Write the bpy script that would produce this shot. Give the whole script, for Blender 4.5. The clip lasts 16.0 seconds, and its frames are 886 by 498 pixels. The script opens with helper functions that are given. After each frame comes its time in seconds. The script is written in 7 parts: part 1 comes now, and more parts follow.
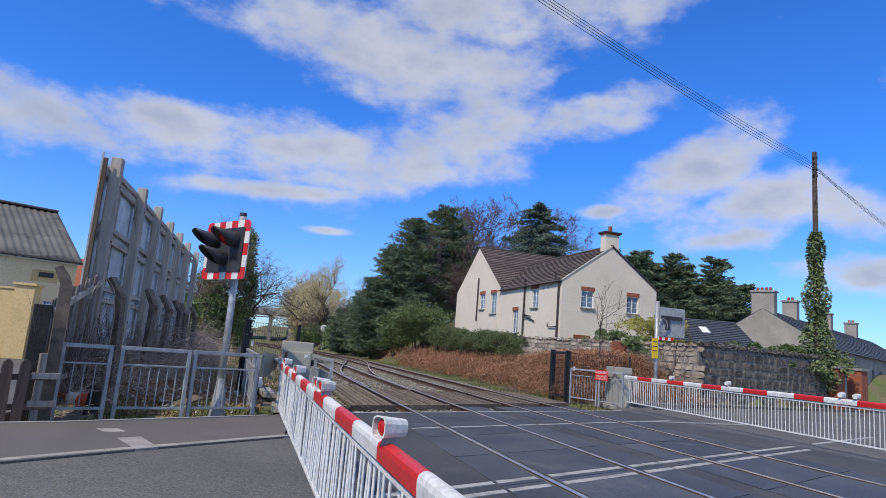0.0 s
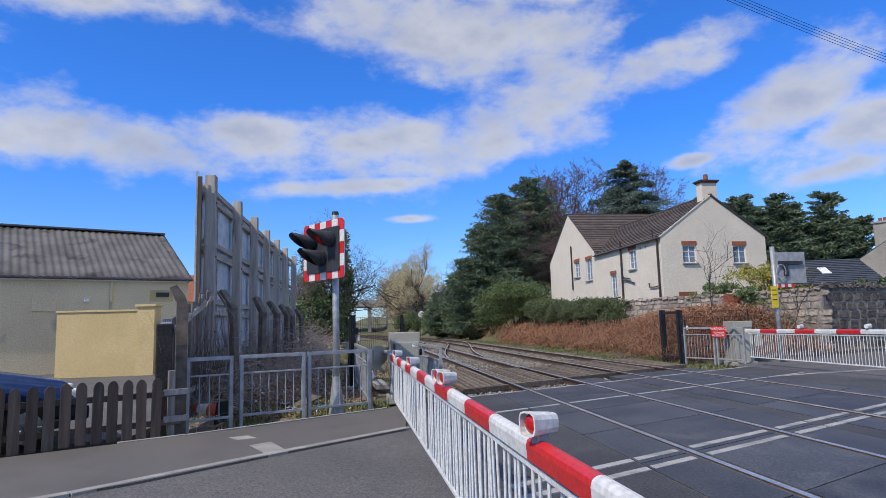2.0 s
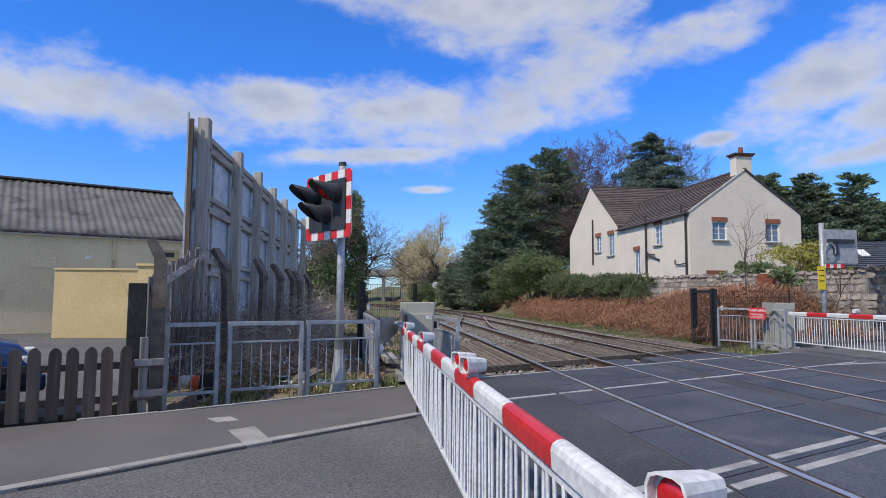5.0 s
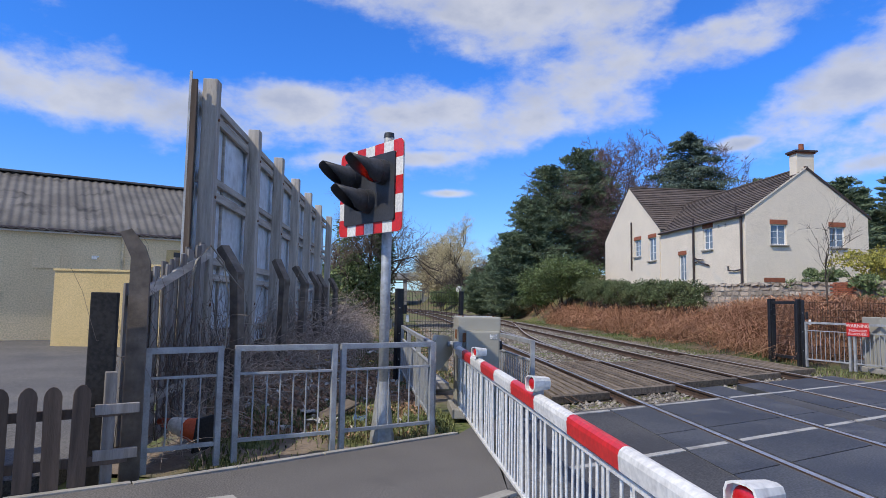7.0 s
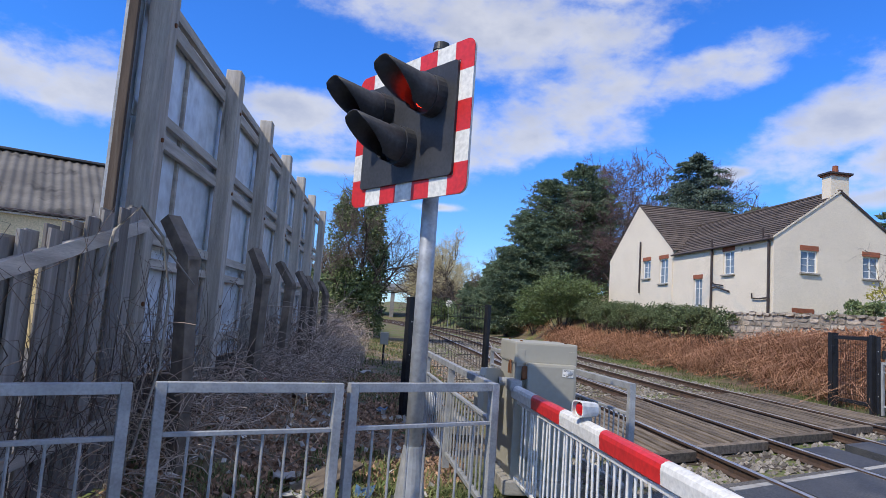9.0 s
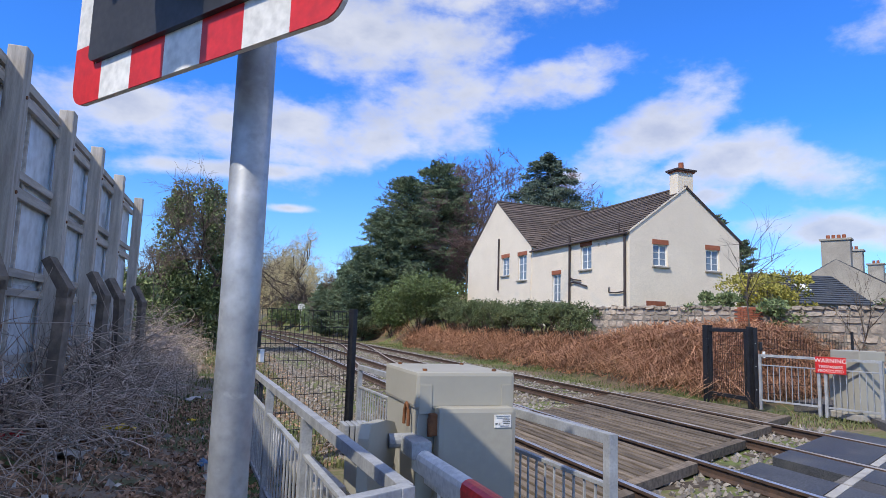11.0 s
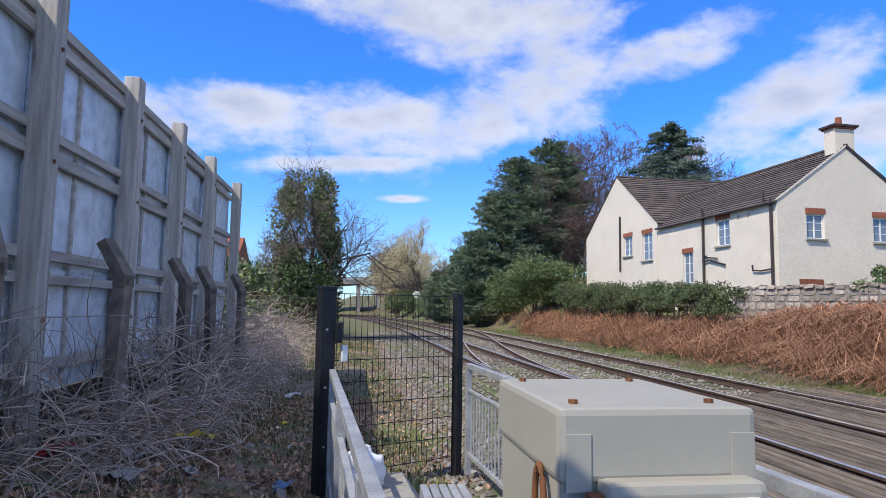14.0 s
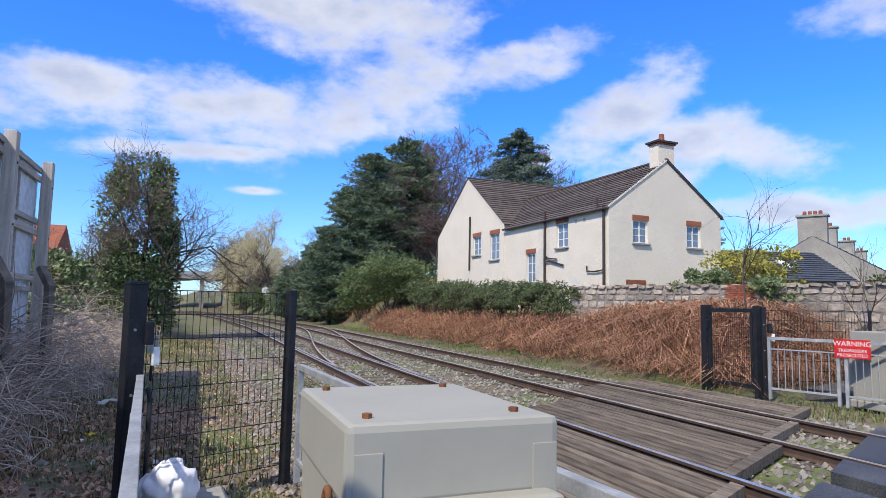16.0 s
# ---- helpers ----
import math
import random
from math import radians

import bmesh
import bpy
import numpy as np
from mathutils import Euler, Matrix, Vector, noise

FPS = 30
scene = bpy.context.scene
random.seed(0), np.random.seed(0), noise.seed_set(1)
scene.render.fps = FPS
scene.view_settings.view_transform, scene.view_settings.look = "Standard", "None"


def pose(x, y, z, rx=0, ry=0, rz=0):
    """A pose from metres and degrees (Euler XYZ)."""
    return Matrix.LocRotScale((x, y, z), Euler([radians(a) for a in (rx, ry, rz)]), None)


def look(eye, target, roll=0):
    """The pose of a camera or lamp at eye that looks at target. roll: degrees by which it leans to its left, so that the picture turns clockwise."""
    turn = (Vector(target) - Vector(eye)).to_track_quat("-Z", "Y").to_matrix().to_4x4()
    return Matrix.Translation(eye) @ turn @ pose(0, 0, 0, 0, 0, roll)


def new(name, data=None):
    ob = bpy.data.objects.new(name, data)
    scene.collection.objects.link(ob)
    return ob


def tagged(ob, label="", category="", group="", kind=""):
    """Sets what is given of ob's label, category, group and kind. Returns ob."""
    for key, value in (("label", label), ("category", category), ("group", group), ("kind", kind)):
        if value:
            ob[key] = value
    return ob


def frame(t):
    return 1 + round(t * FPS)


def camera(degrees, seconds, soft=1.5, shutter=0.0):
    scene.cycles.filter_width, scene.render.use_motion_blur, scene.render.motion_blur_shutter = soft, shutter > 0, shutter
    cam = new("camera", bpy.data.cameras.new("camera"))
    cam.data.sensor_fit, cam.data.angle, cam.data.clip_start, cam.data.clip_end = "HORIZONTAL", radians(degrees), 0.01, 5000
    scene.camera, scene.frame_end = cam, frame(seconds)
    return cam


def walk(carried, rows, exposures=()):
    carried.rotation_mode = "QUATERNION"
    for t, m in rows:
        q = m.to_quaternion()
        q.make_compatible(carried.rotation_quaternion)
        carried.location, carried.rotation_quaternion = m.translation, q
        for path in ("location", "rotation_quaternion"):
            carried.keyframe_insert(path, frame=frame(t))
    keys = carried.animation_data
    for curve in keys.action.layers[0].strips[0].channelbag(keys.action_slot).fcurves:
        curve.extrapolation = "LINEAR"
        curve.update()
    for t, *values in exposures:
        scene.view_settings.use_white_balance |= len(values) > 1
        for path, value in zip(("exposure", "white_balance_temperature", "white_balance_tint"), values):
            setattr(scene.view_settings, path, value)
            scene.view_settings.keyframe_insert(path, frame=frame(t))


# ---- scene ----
cam = camera(70.5, 16.0, soft=0.65)
PATH = [
    (0, (-0.977, -1.179, 1.431), (-0.469, 0.729, 1.752), 4.7),
    (0.5, (-0.892, -1.176, 1.421), (-0.464, 0.756, 1.712), 2.4),
    (1, (-0.906, -1.123, 1.444), (-0.603, 0.836, 1.708), 0.2),
    (1.5, (-1.035, -0.924, 1.476), (-0.781, 1.044, 1.731), -1.3),
    (2, (-1.094, -0.828, 1.481), (-0.85, 1.142, 1.726), -1.6),
    (2.5, (-1.025, -0.918, 1.464), (-0.779, 1.053, 1.696), -0.6),
    (3, (-1.033, -0.908, 1.476), (-0.797, 1.067, 1.686), -0.7),
    (3.5, (-1.042, -0.678, 1.451), (-0.813, 1.3, 1.631), -0.8),
    (4, (-0.964, -0.262, 1.463), (-0.734, 1.718, 1.621), -0.8),
    (4.2, (-0.959, -0.125, 1.463), (-0.733, 1.856, 1.617), -0.5),
    (6.5, (-1.312, 2.685, 1.496), (-1.162, 4.673, 1.655), 1.0),
    (7, (-1.478, 3.287, 1.6), (-1.346, 5.276, 1.767), 1.0),
    (7.5, (-1.639, 3.942, 1.61), (-1.493, 5.928, 1.799), 1.3),
    (8, (-1.794, 4.644, 1.568), (-1.65, 6.629, 1.774), 1.3),
    (8.5, (-1.935, 5.502, 1.625), (-1.784, 7.485, 1.833), 2.4),
    (9, (-1.945, 6.343, 1.58), (-1.777, 8.324, 1.792), 4.0),
    (9.5, (-1.98, 7.198, 1.582), (-1.675, 9.164, 1.781), 3.8),
    (10, (-1.899, 7.903, 1.621), (-1.491, 9.849, 1.834), 3.9),
    (10.2, (-1.888, 8.161, 1.634), (-1.404, 10.088, 1.856), 4.0),
    (12.3, (-1.209, 9.87, 1.678), (-0.527, 11.733, 1.928), 1.1),
    (12.5, (-1.177, 10.021, 1.678), (-0.49, 11.882, 1.927), 1.3),
    (13, (-1.124, 10.156, 1.697), (-0.515, 12.047, 1.925), 0.9),
    (13.5, (-1.199, 10.455, 1.679), (-0.764, 12.398, 1.87), 1.0),
    (14, (-1.234, 10.747, 1.675), (-0.959, 12.719, 1.862), 0.9),
    (14.5, (-1.076, 10.881, 1.726), (-0.794, 12.854, 1.895), 1.0),
    (15, (-1.0, 10.947, 1.724), (-0.481, 12.871, 1.892), 0.3),
    (15.5, (-0.992, 10.903, 1.706), (-0.379, 12.8, 1.869), 0.6),
    (16, (-0.997, 10.945, 1.693), (-0.278, 12.802, 1.878), 1.1),
]
walk(cam, [(t, look(eye, target, roll)) for t, eye, target, roll in PATH],
     exposures=[(0, 0.02), (4.2, 0.05), (8.5, 0.18), (10.2, 0.30), (12.3, 0.37), (16, 0.42)])

# ---- world, sun, exposure ----
SUN = Vector((-0.56, -0.40, 0.76)).normalized()
world = bpy.data.worlds.new("sky")
scene.world = world
world.use_nodes = True
wn, wl = world.node_tree.nodes, world.node_tree.links
wn.clear()


def wnode(kind, **kw):
    n = wn.new(kind)
    for k, v in kw.items():
        n.inputs[k].default_value = v
    return n


w_out = wn.new("ShaderNodeOutputWorld")
w_bg = wn.new("ShaderNodeBackground")
w_bg.inputs["Strength"].default_value = 0.12
sky = wn.new("ShaderNodeTexSky")
sky.sky_type = "NISHITA"
sky.sun_disc = False
sky.sun_elevation = math.asin(SUN.z)
sky.sun_rotation = math.atan2(SUN.x, SUN.y)
sky.altitude, sky.air_density, sky.dust_density, sky.ozone_density = 50, 1.0, 0.3, 2.2
tint = wn.new("ShaderNodeMix")
tint.data_type, tint.blend_type = "RGBA", "MULTIPLY"
tint.inputs[0].default_value = 1.0
tint_by = wn.new("ShaderNodeMapRange")
tint_by.inputs[1].default_value, tint_by.inputs[2].default_value, tint_by.inputs[3].default_value = 0.0, 0.30, 0.45
tint_by.inputs[4].default_value = 1.0
tint.inputs[7].default_value = (0.30, 0.84, 1.76, 1)
wl.new(sky.outputs[0], tint.inputs[6])
coord = wn.new("ShaderNodeTexCoord")


def wmath(op, a, b=None, c=None):
    n = wn.new("ShaderNodeMath")
    n.operation = op
    for i, v in enumerate((a, b, c)):
        if v is None:
            continue
        if isinstance(v, (int, float)):
            n.inputs[i].default_value = v
        else:
            wl.new(v, n.inputs[i])
    return n.outputs[0]


sep = wn.new("ShaderNodeSeparateXYZ")
wl.new(coord.outputs["Generated"], sep.inputs[0])
az = wmath("ARCTAN2", sep.outputs[0], sep.outputs[1])
el = wmath("ARCSINE", sep.outputs[2])
wl.new(el, tint_by.inputs[0])
wl.new(tint_by.outputs[0], tint.inputs[0])
wob = wn.new("ShaderNodeTexNoise")
wob.inputs["Scale"].default_value, wob.inputs["Detail"].default_value, wob.inputs["Roughness"].default_value = 6.0, 9.0, 0.6
flat = wn.new("ShaderNodeVectorMath")
flat.operation = "MULTIPLY"
flat.inputs[1].default_value = (1, 1, 1.8)
wl.new(coord.outputs["Generated"], flat.inputs[0])
wl.new(flat.outputs[0], wob.inputs["Vector"])
fine = wn.new("ShaderNodeTexNoise")
fine.inputs["Scale"].default_value, fine.inputs["Detail"].default_value = 16.0, 6.0
wl.new(flat.outputs[0], fine.inputs["Vector"])
# cloud banks: azimuth from the line of the rails, elevation, half sizes, slant (degrees)
BANKS = [(11, 25, 12, 5.2, 0), (2, 27.4, 9, 4.0, -10), (18, 30, 15, 3.5, 0), (8, 36, 14, 4, 0), (28, 21.3, 8, 2.6, 17), (17, 20, 7.5, 5, 0),
         (2, 16.8, 13, 3.7, 4), (11, 17.2, 7, 3.4, 20), (-10, 17.2, 7, 2.4, 10), (-24, 15.6, 12, 2.6, -5), (-34, 17, 9, 2.6, 0), (-1, 12.9, 8, 0.9, 3),
         (37, 17, 8, 2.9, 24), (42.5, 14, 8, 2.8, 20), (40, 11.3, 5, 1.3, 10), (29, 13.4, 3, 0.7, 5), (49, 13.5, 6, 2.4, -15), (54, 8.5, 9, 1.5, 0),
         (-21, 26.5, 8, 1.6, 5), (4.3, 9.8, 2.4, 0.45, 0), (70, 12, 12, 4, 0), (62, 24, 10, 3, 10),
         # last two rows: unseen banks behind and overhead, added for more fill light
         (-60, 20, 20, 7, 0), (-100, 24, 25, 10, 10), (120, 24, 30, 14, 0), (170, 26, 30, 12, 0), (-150, 35, 30, 14, 0), (60, 42, 14, 5, 0),
         (0, 66, 80, 14, 0), (100, 50, 45, 22, 0), (-100, 52, 45, 22, 0), (180, 50, 60, 24, 0), (-179, 50, 60, 24, 0), (0, 82, 180, 12, 0)]
total = None
for a0, e0, ra, re, sl in BANKS:
    c, s = math.cos(radians(sl)), math.sin(radians(sl))
    da, de = wmath("SUBTRACT", az, radians(a0)), wmath("SUBTRACT", el, radians(e0))
    p = wmath("DIVIDE", wmath("ADD", wmath("MULTIPLY", da, c), wmath("MULTIPLY", de, s)), radians(ra))
    q = wmath("DIVIDE", wmath("SUBTRACT", wmath("MULTIPLY", de, c), wmath("MULTIPLY", da, s)), radians(re))
    d2 = wmath("ADD", wmath("MULTIPLY", p, p), wmath("MULTIPLY", q, q))
    g = wmath("POWER", 2.718, wmath("MULTIPLY", d2, -0.8))
    total = g if total is None else wmath("MAXIMUM", total, g)
n1 = wmath("MULTIPLY", wmath("SUBTRACT", wob.outputs[0], 0.5), 2.1)
n2 = wmath("MULTIPLY", wmath("SUBTRACT", fine.outputs[0], 0.5), 0.45)
dens = wmath("ADD", wmath("ADD", total, n1), n2)
cover = wn.new("ShaderNodeMapRange")
cover.interpolation_type = "SMOOTHSTEP"
cover.inputs[1].default_value, cover.inputs[2].default_value = 0.32, 0.98
cover.inputs[4].default_value = 0.90
wl.new(dens, cover.inputs[0])
grey = wn.new("ShaderNodeMapRange")
grey.inputs[1].default_value, grey.inputs[2].default_value = 0.62, 1.25
billow = wn.new("ShaderNodeTexNoise")
billow.inputs["Scale"].default_value, billow.inputs["Detail"].default_value = 9.0, 5.0
lift = wn.new("ShaderNodeVectorMath")
lift.operation = "ADD"
lift.inputs[1].default_value = (3.1, 1.7, 0.9)
wl.new(flat.outputs[0], lift.inputs[0])
wl.new(lift.outputs[0], billow.inputs["Vector"])
wl.new(wmath("ADD", dens, wmath("MULTIPLY", wmath("SUBTRACT", billow.outputs[0], 0.5), 1.3)), grey.inputs[0])
ccol = wn.new("ShaderNodeMix")
ccol.data_type = "RGBA"
ccol.inputs[6].default_value = (5.5, 5.6, 6.0, 1)
ccol.inputs[7].default_value = (3.6, 3.9, 4.8, 1)
wl.new(grey.outputs[0], ccol.inputs[0])
skymix = wn.new("ShaderNodeMix")
skymix.data_type = "RGBA"
wl.new(cover.outputs[0], skymix.inputs[0])
wl.new(tint.outputs[2], skymix.inputs[6])
wl.new(ccol.outputs[2], skymix.inputs[7])
wl.new(skymix.outputs[2], w_bg.inputs["Color"])
wl.new(w_bg.outputs[0], w_out.inputs[0])

sun_data = bpy.data.lights.new("sun", "SUN")
sun_data.energy, sun_data.angle, sun_data.color = 3.55, radians(0.6), (1.0, 0.92, 0.78)
sun_ob = new("sun", sun_data)
sun_ob.matrix_world = look((0, 0, 60), Vector((0, 0, 60)) - SUN)


# ---- materials ----
def mat(name, base, other=None, rough=0.8, metal=0.0, scale=4.0, fine=40.0, mix=(0.35, 0.65), bump=0.2, depth=0.01, stretch=(1, 1, 1), per=0.0, stain=None, spec=0.3, grain=0.22):
    """A node material: two colours mixed by coarse noise, fine grain, optional stains, bump, and per-object variation."""
    m = bpy.data.materials.new(name)
    m.use_nodes = True
    nt = m.node_tree
    nodes, links = nt.nodes, nt.links
    b = nodes["Principled BSDF"]
    b.inputs["Metallic"].default_value = metal
    b.inputs["Specular IOR Level"].default_value = spec
    other = other or tuple(c * 0.72 for c in base)
    tc = nodes.new("ShaderNodeTexCoord")
    mp = nodes.new("ShaderNodeMapping")
    mp.inputs["Scale"].default_value = stretch
    links.new(tc.outputs["Object"], mp.inputs[0])
    info = nodes.new("ShaderNodeObjectInfo")
    shift = nodes.new("ShaderNodeVectorMath")
    shift.operation = "MULTIPLY_ADD"
    shift.inputs[1].default_value = (37, 53, 71)
    links.new(info.outputs["Random"], shift.inputs[0])
    links.new(mp.outputs[0], shift.inputs[2])
    big, small = nodes.new("ShaderNodeTexNoise"), nodes.new("ShaderNodeTexNoise")
    big.inputs["Scale"].default_value, big.inputs["Detail"].default_value = scale, 5
    small.inputs["Scale"].default_value, small.inputs["Detail"].default_value = fine, 3
    for n in (big, small):
        links.new(shift.outputs[0], n.inputs["Vector"])
    add = nodes.new("ShaderNodeMath")
    add.operation = "MULTIPLY_ADD"
    add.inputs[1].default_value = 0.45
    links.new(small.outputs[0], add.inputs[0])
    links.new(big.outputs[0], add.inputs[2])
    ramp = nodes.new("ShaderNodeMapRange")
    ramp.inputs[1].default_value, ramp.inputs[2].default_value = mix[0] + 0.22, mix[1] + 0.22
    links.new(add.outputs[0], ramp.inputs[0])
    cm = nodes.new("ShaderNodeMix")
    cm.data_type = "RGBA"
    cm.inputs[6].default_value, cm.inputs[7].default_value = (*base, 1), (*other, 1)
    links.new(ramp.outputs[0], cm.inputs[0])
    col = cm.outputs[2]
    if stain:
        sn = nodes.new("ShaderNodeTexNoise")
        sn.inputs["Scale"].default_value, sn.inputs["Detail"].default_value, sn.inputs["Distortion"].default_value = stain[1], 6, 0.6
        links.new(shift.outputs[0], sn.inputs["Vector"])
        sr = nodes.new("ShaderNodeMapRange")
        sr.inputs[1].default_value, sr.inputs[2].default_value = stain[2], stain[2] + 0.14
        links.new(sn.outputs[0], sr.inputs[0])
        sm = nodes.new("ShaderNodeMix")
        sm.data_type = "RGBA"
        sm.inputs[7].default_value = (*stain[0], 1)
        links.new(sr.outputs[0], sm.inputs[0])
        links.new(col, sm.inputs[6])
        col = sm.outputs[2]
    if per:
        pv = nodes.new("ShaderNodeHueSaturation")
        pr = nodes.new("ShaderNodeMapRange")
        pr.inputs[3].default_value, pr.inputs[4].default_value = 1 - per, 1 + per
        gi = nodes.new("ShaderNodeNewGeometry")
        sumr = nodes.new("ShaderNodeMath")
        sumr.operation = "ADD"
        links.new(info.outputs["Random"], sumr.inputs[0])
        links.new(gi.outputs["Random Per Island"], sumr.inputs[1])
        fr = nodes.new("ShaderNodeMath")
        fr.operation = "FRACT"
        links.new(sumr.outputs[0], fr.inputs[0])
        links.new(fr.outputs[0], pr.inputs[0])
        links.new(pr.outputs[0], pv.inputs["Value"])
        links.new(col, pv.inputs["Color"])
        col = pv.outputs[0]
    if grain:
        gr = nodes.new("ShaderNodeMapRange")
        gr.inputs[1].default_value, gr.inputs[2].default_value = 0.3, 0.7
        gr.inputs[3].default_value, gr.inputs[4].default_value = 1 - grain, 1 + grain
        links.new(small.outputs[0], gr.inputs[0])
        gm = nodes.new("ShaderNodeMix")
        gm.data_type, gm.blend_type = "RGBA", "MULTIPLY"
        gm.inputs[0].default_value = 1.0
        links.new(col, gm.inputs[6])
        links.new(gr.outputs[0], gm.inputs[7])
        col = gm.outputs[2]
    links.new(col, b.inputs["Base Color"])
    rr = nodes.new("ShaderNodeMapRange")
    rr.inputs[3].default_value, rr.inputs[4].default_value = max(rough - 0.1, 0.05), min(rough + 0.12, 1)
    links.new(big.outputs[0], rr.inputs[0])
    links.new(rr.outputs[0], b.inputs["Roughness"])
    if bump:
        bp = nodes.new("ShaderNodeBump")
        bp.inputs["Strength"].default_value, bp.inputs["Distance"].default_value = bump, depth
        links.new(add.outputs[0], bp.inputs["Height"])
        links.new(bp.outputs[0], b.inputs["Normal"])
    return m


ASPHALT = mat("asphalt", (0.094, 0.089, 0.085), (0.135, 0.128, 0.121), 0.85, scale=0.5, fine=60, bump=0.5, depth=0.006, stain=((0.09, 0.09, 0.092), 0.35, 0.56), grain=0.42)
PAVE = mat("footway_asphalt", (0.105, 0.097, 0.090), (0.138, 0.128, 0.118), 0.9, scale=0.8, fine=70, bump=0.5, depth=0.006, stain=((0.09, 0.085, 0.08), 0.6, 0.58), grain=0.42)
PANEL = mat("rubber_panel", (0.042, 0.045, 0.052), (0.075, 0.078, 0.085), 0.55, scale=1.2, fine=50, bump=0.3, depth=0.004, per=0.18, stain=((0.10, 0.10, 0.10), 0.9, 0.6), grain=0.4)
WHITEPAINT = mat("road_paint", (0.38, 0.37, 0.35), (0.20, 0.195, 0.19), 0.8, scale=3, fine=45, mix=(0.45, 0.7), bump=0.2, depth=0.003)
DARKASPHALT = mat("crossing_asphalt", (0.050, 0.050, 0.054), (0.078, 0.077, 0.080), 0.8, scale=0.7, fine=60, bump=0.5, depth=0.006, stain=((0.10, 0.098, 0.096), 0.8, 0.60), grain=0.4)
KERB = mat("kerb_concrete", (0.36, 0.34, 0.30), (0.26, 0.245, 0.22), 0.9, scale=3, fine=50, per=0.08)
GALV = mat("galvanised_steel", (0.40, 0.41, 0.42), (0.28, 0.29, 0.30), 0.55, 0.2, scale=6, fine=60, bump=0.1, depth=0.002, per=0.06)
GALV_POLE = mat("galvanised_pole", (0.44, 0.45, 0.46), (0.30, 0.31, 0.32), 0.5, 0.4, scale=7, fine=30, bump=0.1, depth=0.002, stain=((0.52, 0.52, 0.52), 9, 0.62))
WHITE = mat("white_enamel", (0.72, 0.71, 0.68), (0.60, 0.59, 0.56), 0.45, scale=3, fine=30, bump=0.05, depth=0.002, stain=((0.48, 0.46, 0.41), 5, 0.66))
RED = mat("red_enamel", (0.62, 0.022, 0.022), (0.50, 0.02, 0.02), 0.38, scale=3, fine=30, bump=0.05, depth=0.002, spec=0.5)
LENSRED = mat("red_lens", (0.55, 0.01, 0.015), (0.40, 0.01, 0.01), 0.2, scale=10, fine=90, bump=0.3, depth=0.003, spec=0.6)
AMBER = mat("amber_lens", (0.55, 0.20, 0.04), (0.40, 0.12, 0.02), 0.2, scale=10, fine=90, bump=0.3, depth=0.003, spec=0.6)
SIGBLACK = mat("signal_black", (0.030, 0.031, 0.035), (0.045, 0.046, 0.052), 0.42, scale=5, fine=40, bump=0.0, grain=0.06)
BLACKSTEEL = mat("black_powder_coat", (0.012, 0.013, 0.017), (0.02, 0.021, 0.025), 0.45, scale=6, fine=40, bump=0.05, depth=0.002)
CABINET = mat("grey_cabinet_paint", (0.37, 0.355, 0.30), (0.33, 0.315, 0.265), 0.5, scale=1.5, fine=25, bump=0.04, depth=0.002, grain=0.05, stain=((0.27, 0.25, 0.21), 2.2, 0.67))
RUST = mat("rust", (0.21, 0.085, 0.035), (0.12, 0.055, 0.03), 0.9, scale=15, fine=80, bump=0.3, depth=0.003)
RAILRUST = mat("rail_rust", (0.095, 0.058, 0.04), (0.06, 0.042, 0.034), 0.8, scale=8, fine=60, bump=0.2, depth=0.003)
RAILTOP = mat("rail_head", (0.66, 0.66, 0.68), (0.50, 0.49, 0.49), 0.3, 0.8, scale=3, fine=40, bump=0.03, depth=0.001)
RAILTOP_OLD = mat("rail_head_dull", (0.44, 0.41, 0.39), (0.28, 0.25, 0.23), 0.55, 0.3, scale=3, fine=40, bump=0.05, depth=0.001)
SLEEPER = mat("sleeper_timber", (0.105, 0.085, 0.065), (0.065, 0.052, 0.042), 0.9, scale=4, fine=40, stretch=(1, 6, 1), bump=0.5, depth=0.01, per=0.25)
SLAT = mat("grey_timber_slat", (0.20, 0.16, 0.12), (0.10, 0.08, 0.062), 0.9, scale=4, fine=40, stretch=(5, 0.6, 5), bump=0.5, depth=0.006, per=0.28)
BALLAST = mat("ballast_bed", (0.135, 0.118, 0.10), (0.075, 0.065, 0.056), 0.95, scale=2, fine=22, bump=1.0, depth=0.04, stain=((0.15, 0.135, 0.12), 0.7, 0.55))
STONE = mat("ballast_stone", (0.27, 0.25, 0.225), (0.16, 0.14, 0.12), 0.95, scale=6, fine=60, per=0.45)
EARTH = mat("earth_and_grass", (0.115, 0.145, 0.045), (0.170, 0.130, 0.090), 0.98, scale=0.35, fine=9, mix=(0.42, 0.6), bump=0.9, depth=0.05, stain=((0.09, 0.075, 0.052), 0.9, 0.58))
LITTERGROUND = mat("leaf_litter", (0.25, 0.195, 0.145), (0.16, 0.125, 0.092), 0.98, scale=2.5, fine=30, bump=1.0, depth=0.03, stain=((0.075, 0.105, 0.032), 0.9, 0.50))
CREAM = mat("cream_render", (0.70, 0.62, 0.505), (0.65, 0.575, 0.47), 0.9, scale=0.7, fine=30, bump=0.25, depth=0.01, stain=((0.56, 0.53, 0.47), 0.35, 0.60))
YELLOW = mat("yellow_painted_render", (0.62, 0.47, 0.235), (0.56, 0.42, 0.20), 0.85, scale=0.8, fine=30, bump=0.15, depth=0.006, stain=((0.45, 0.34, 0.18), 0.6, 0.62))
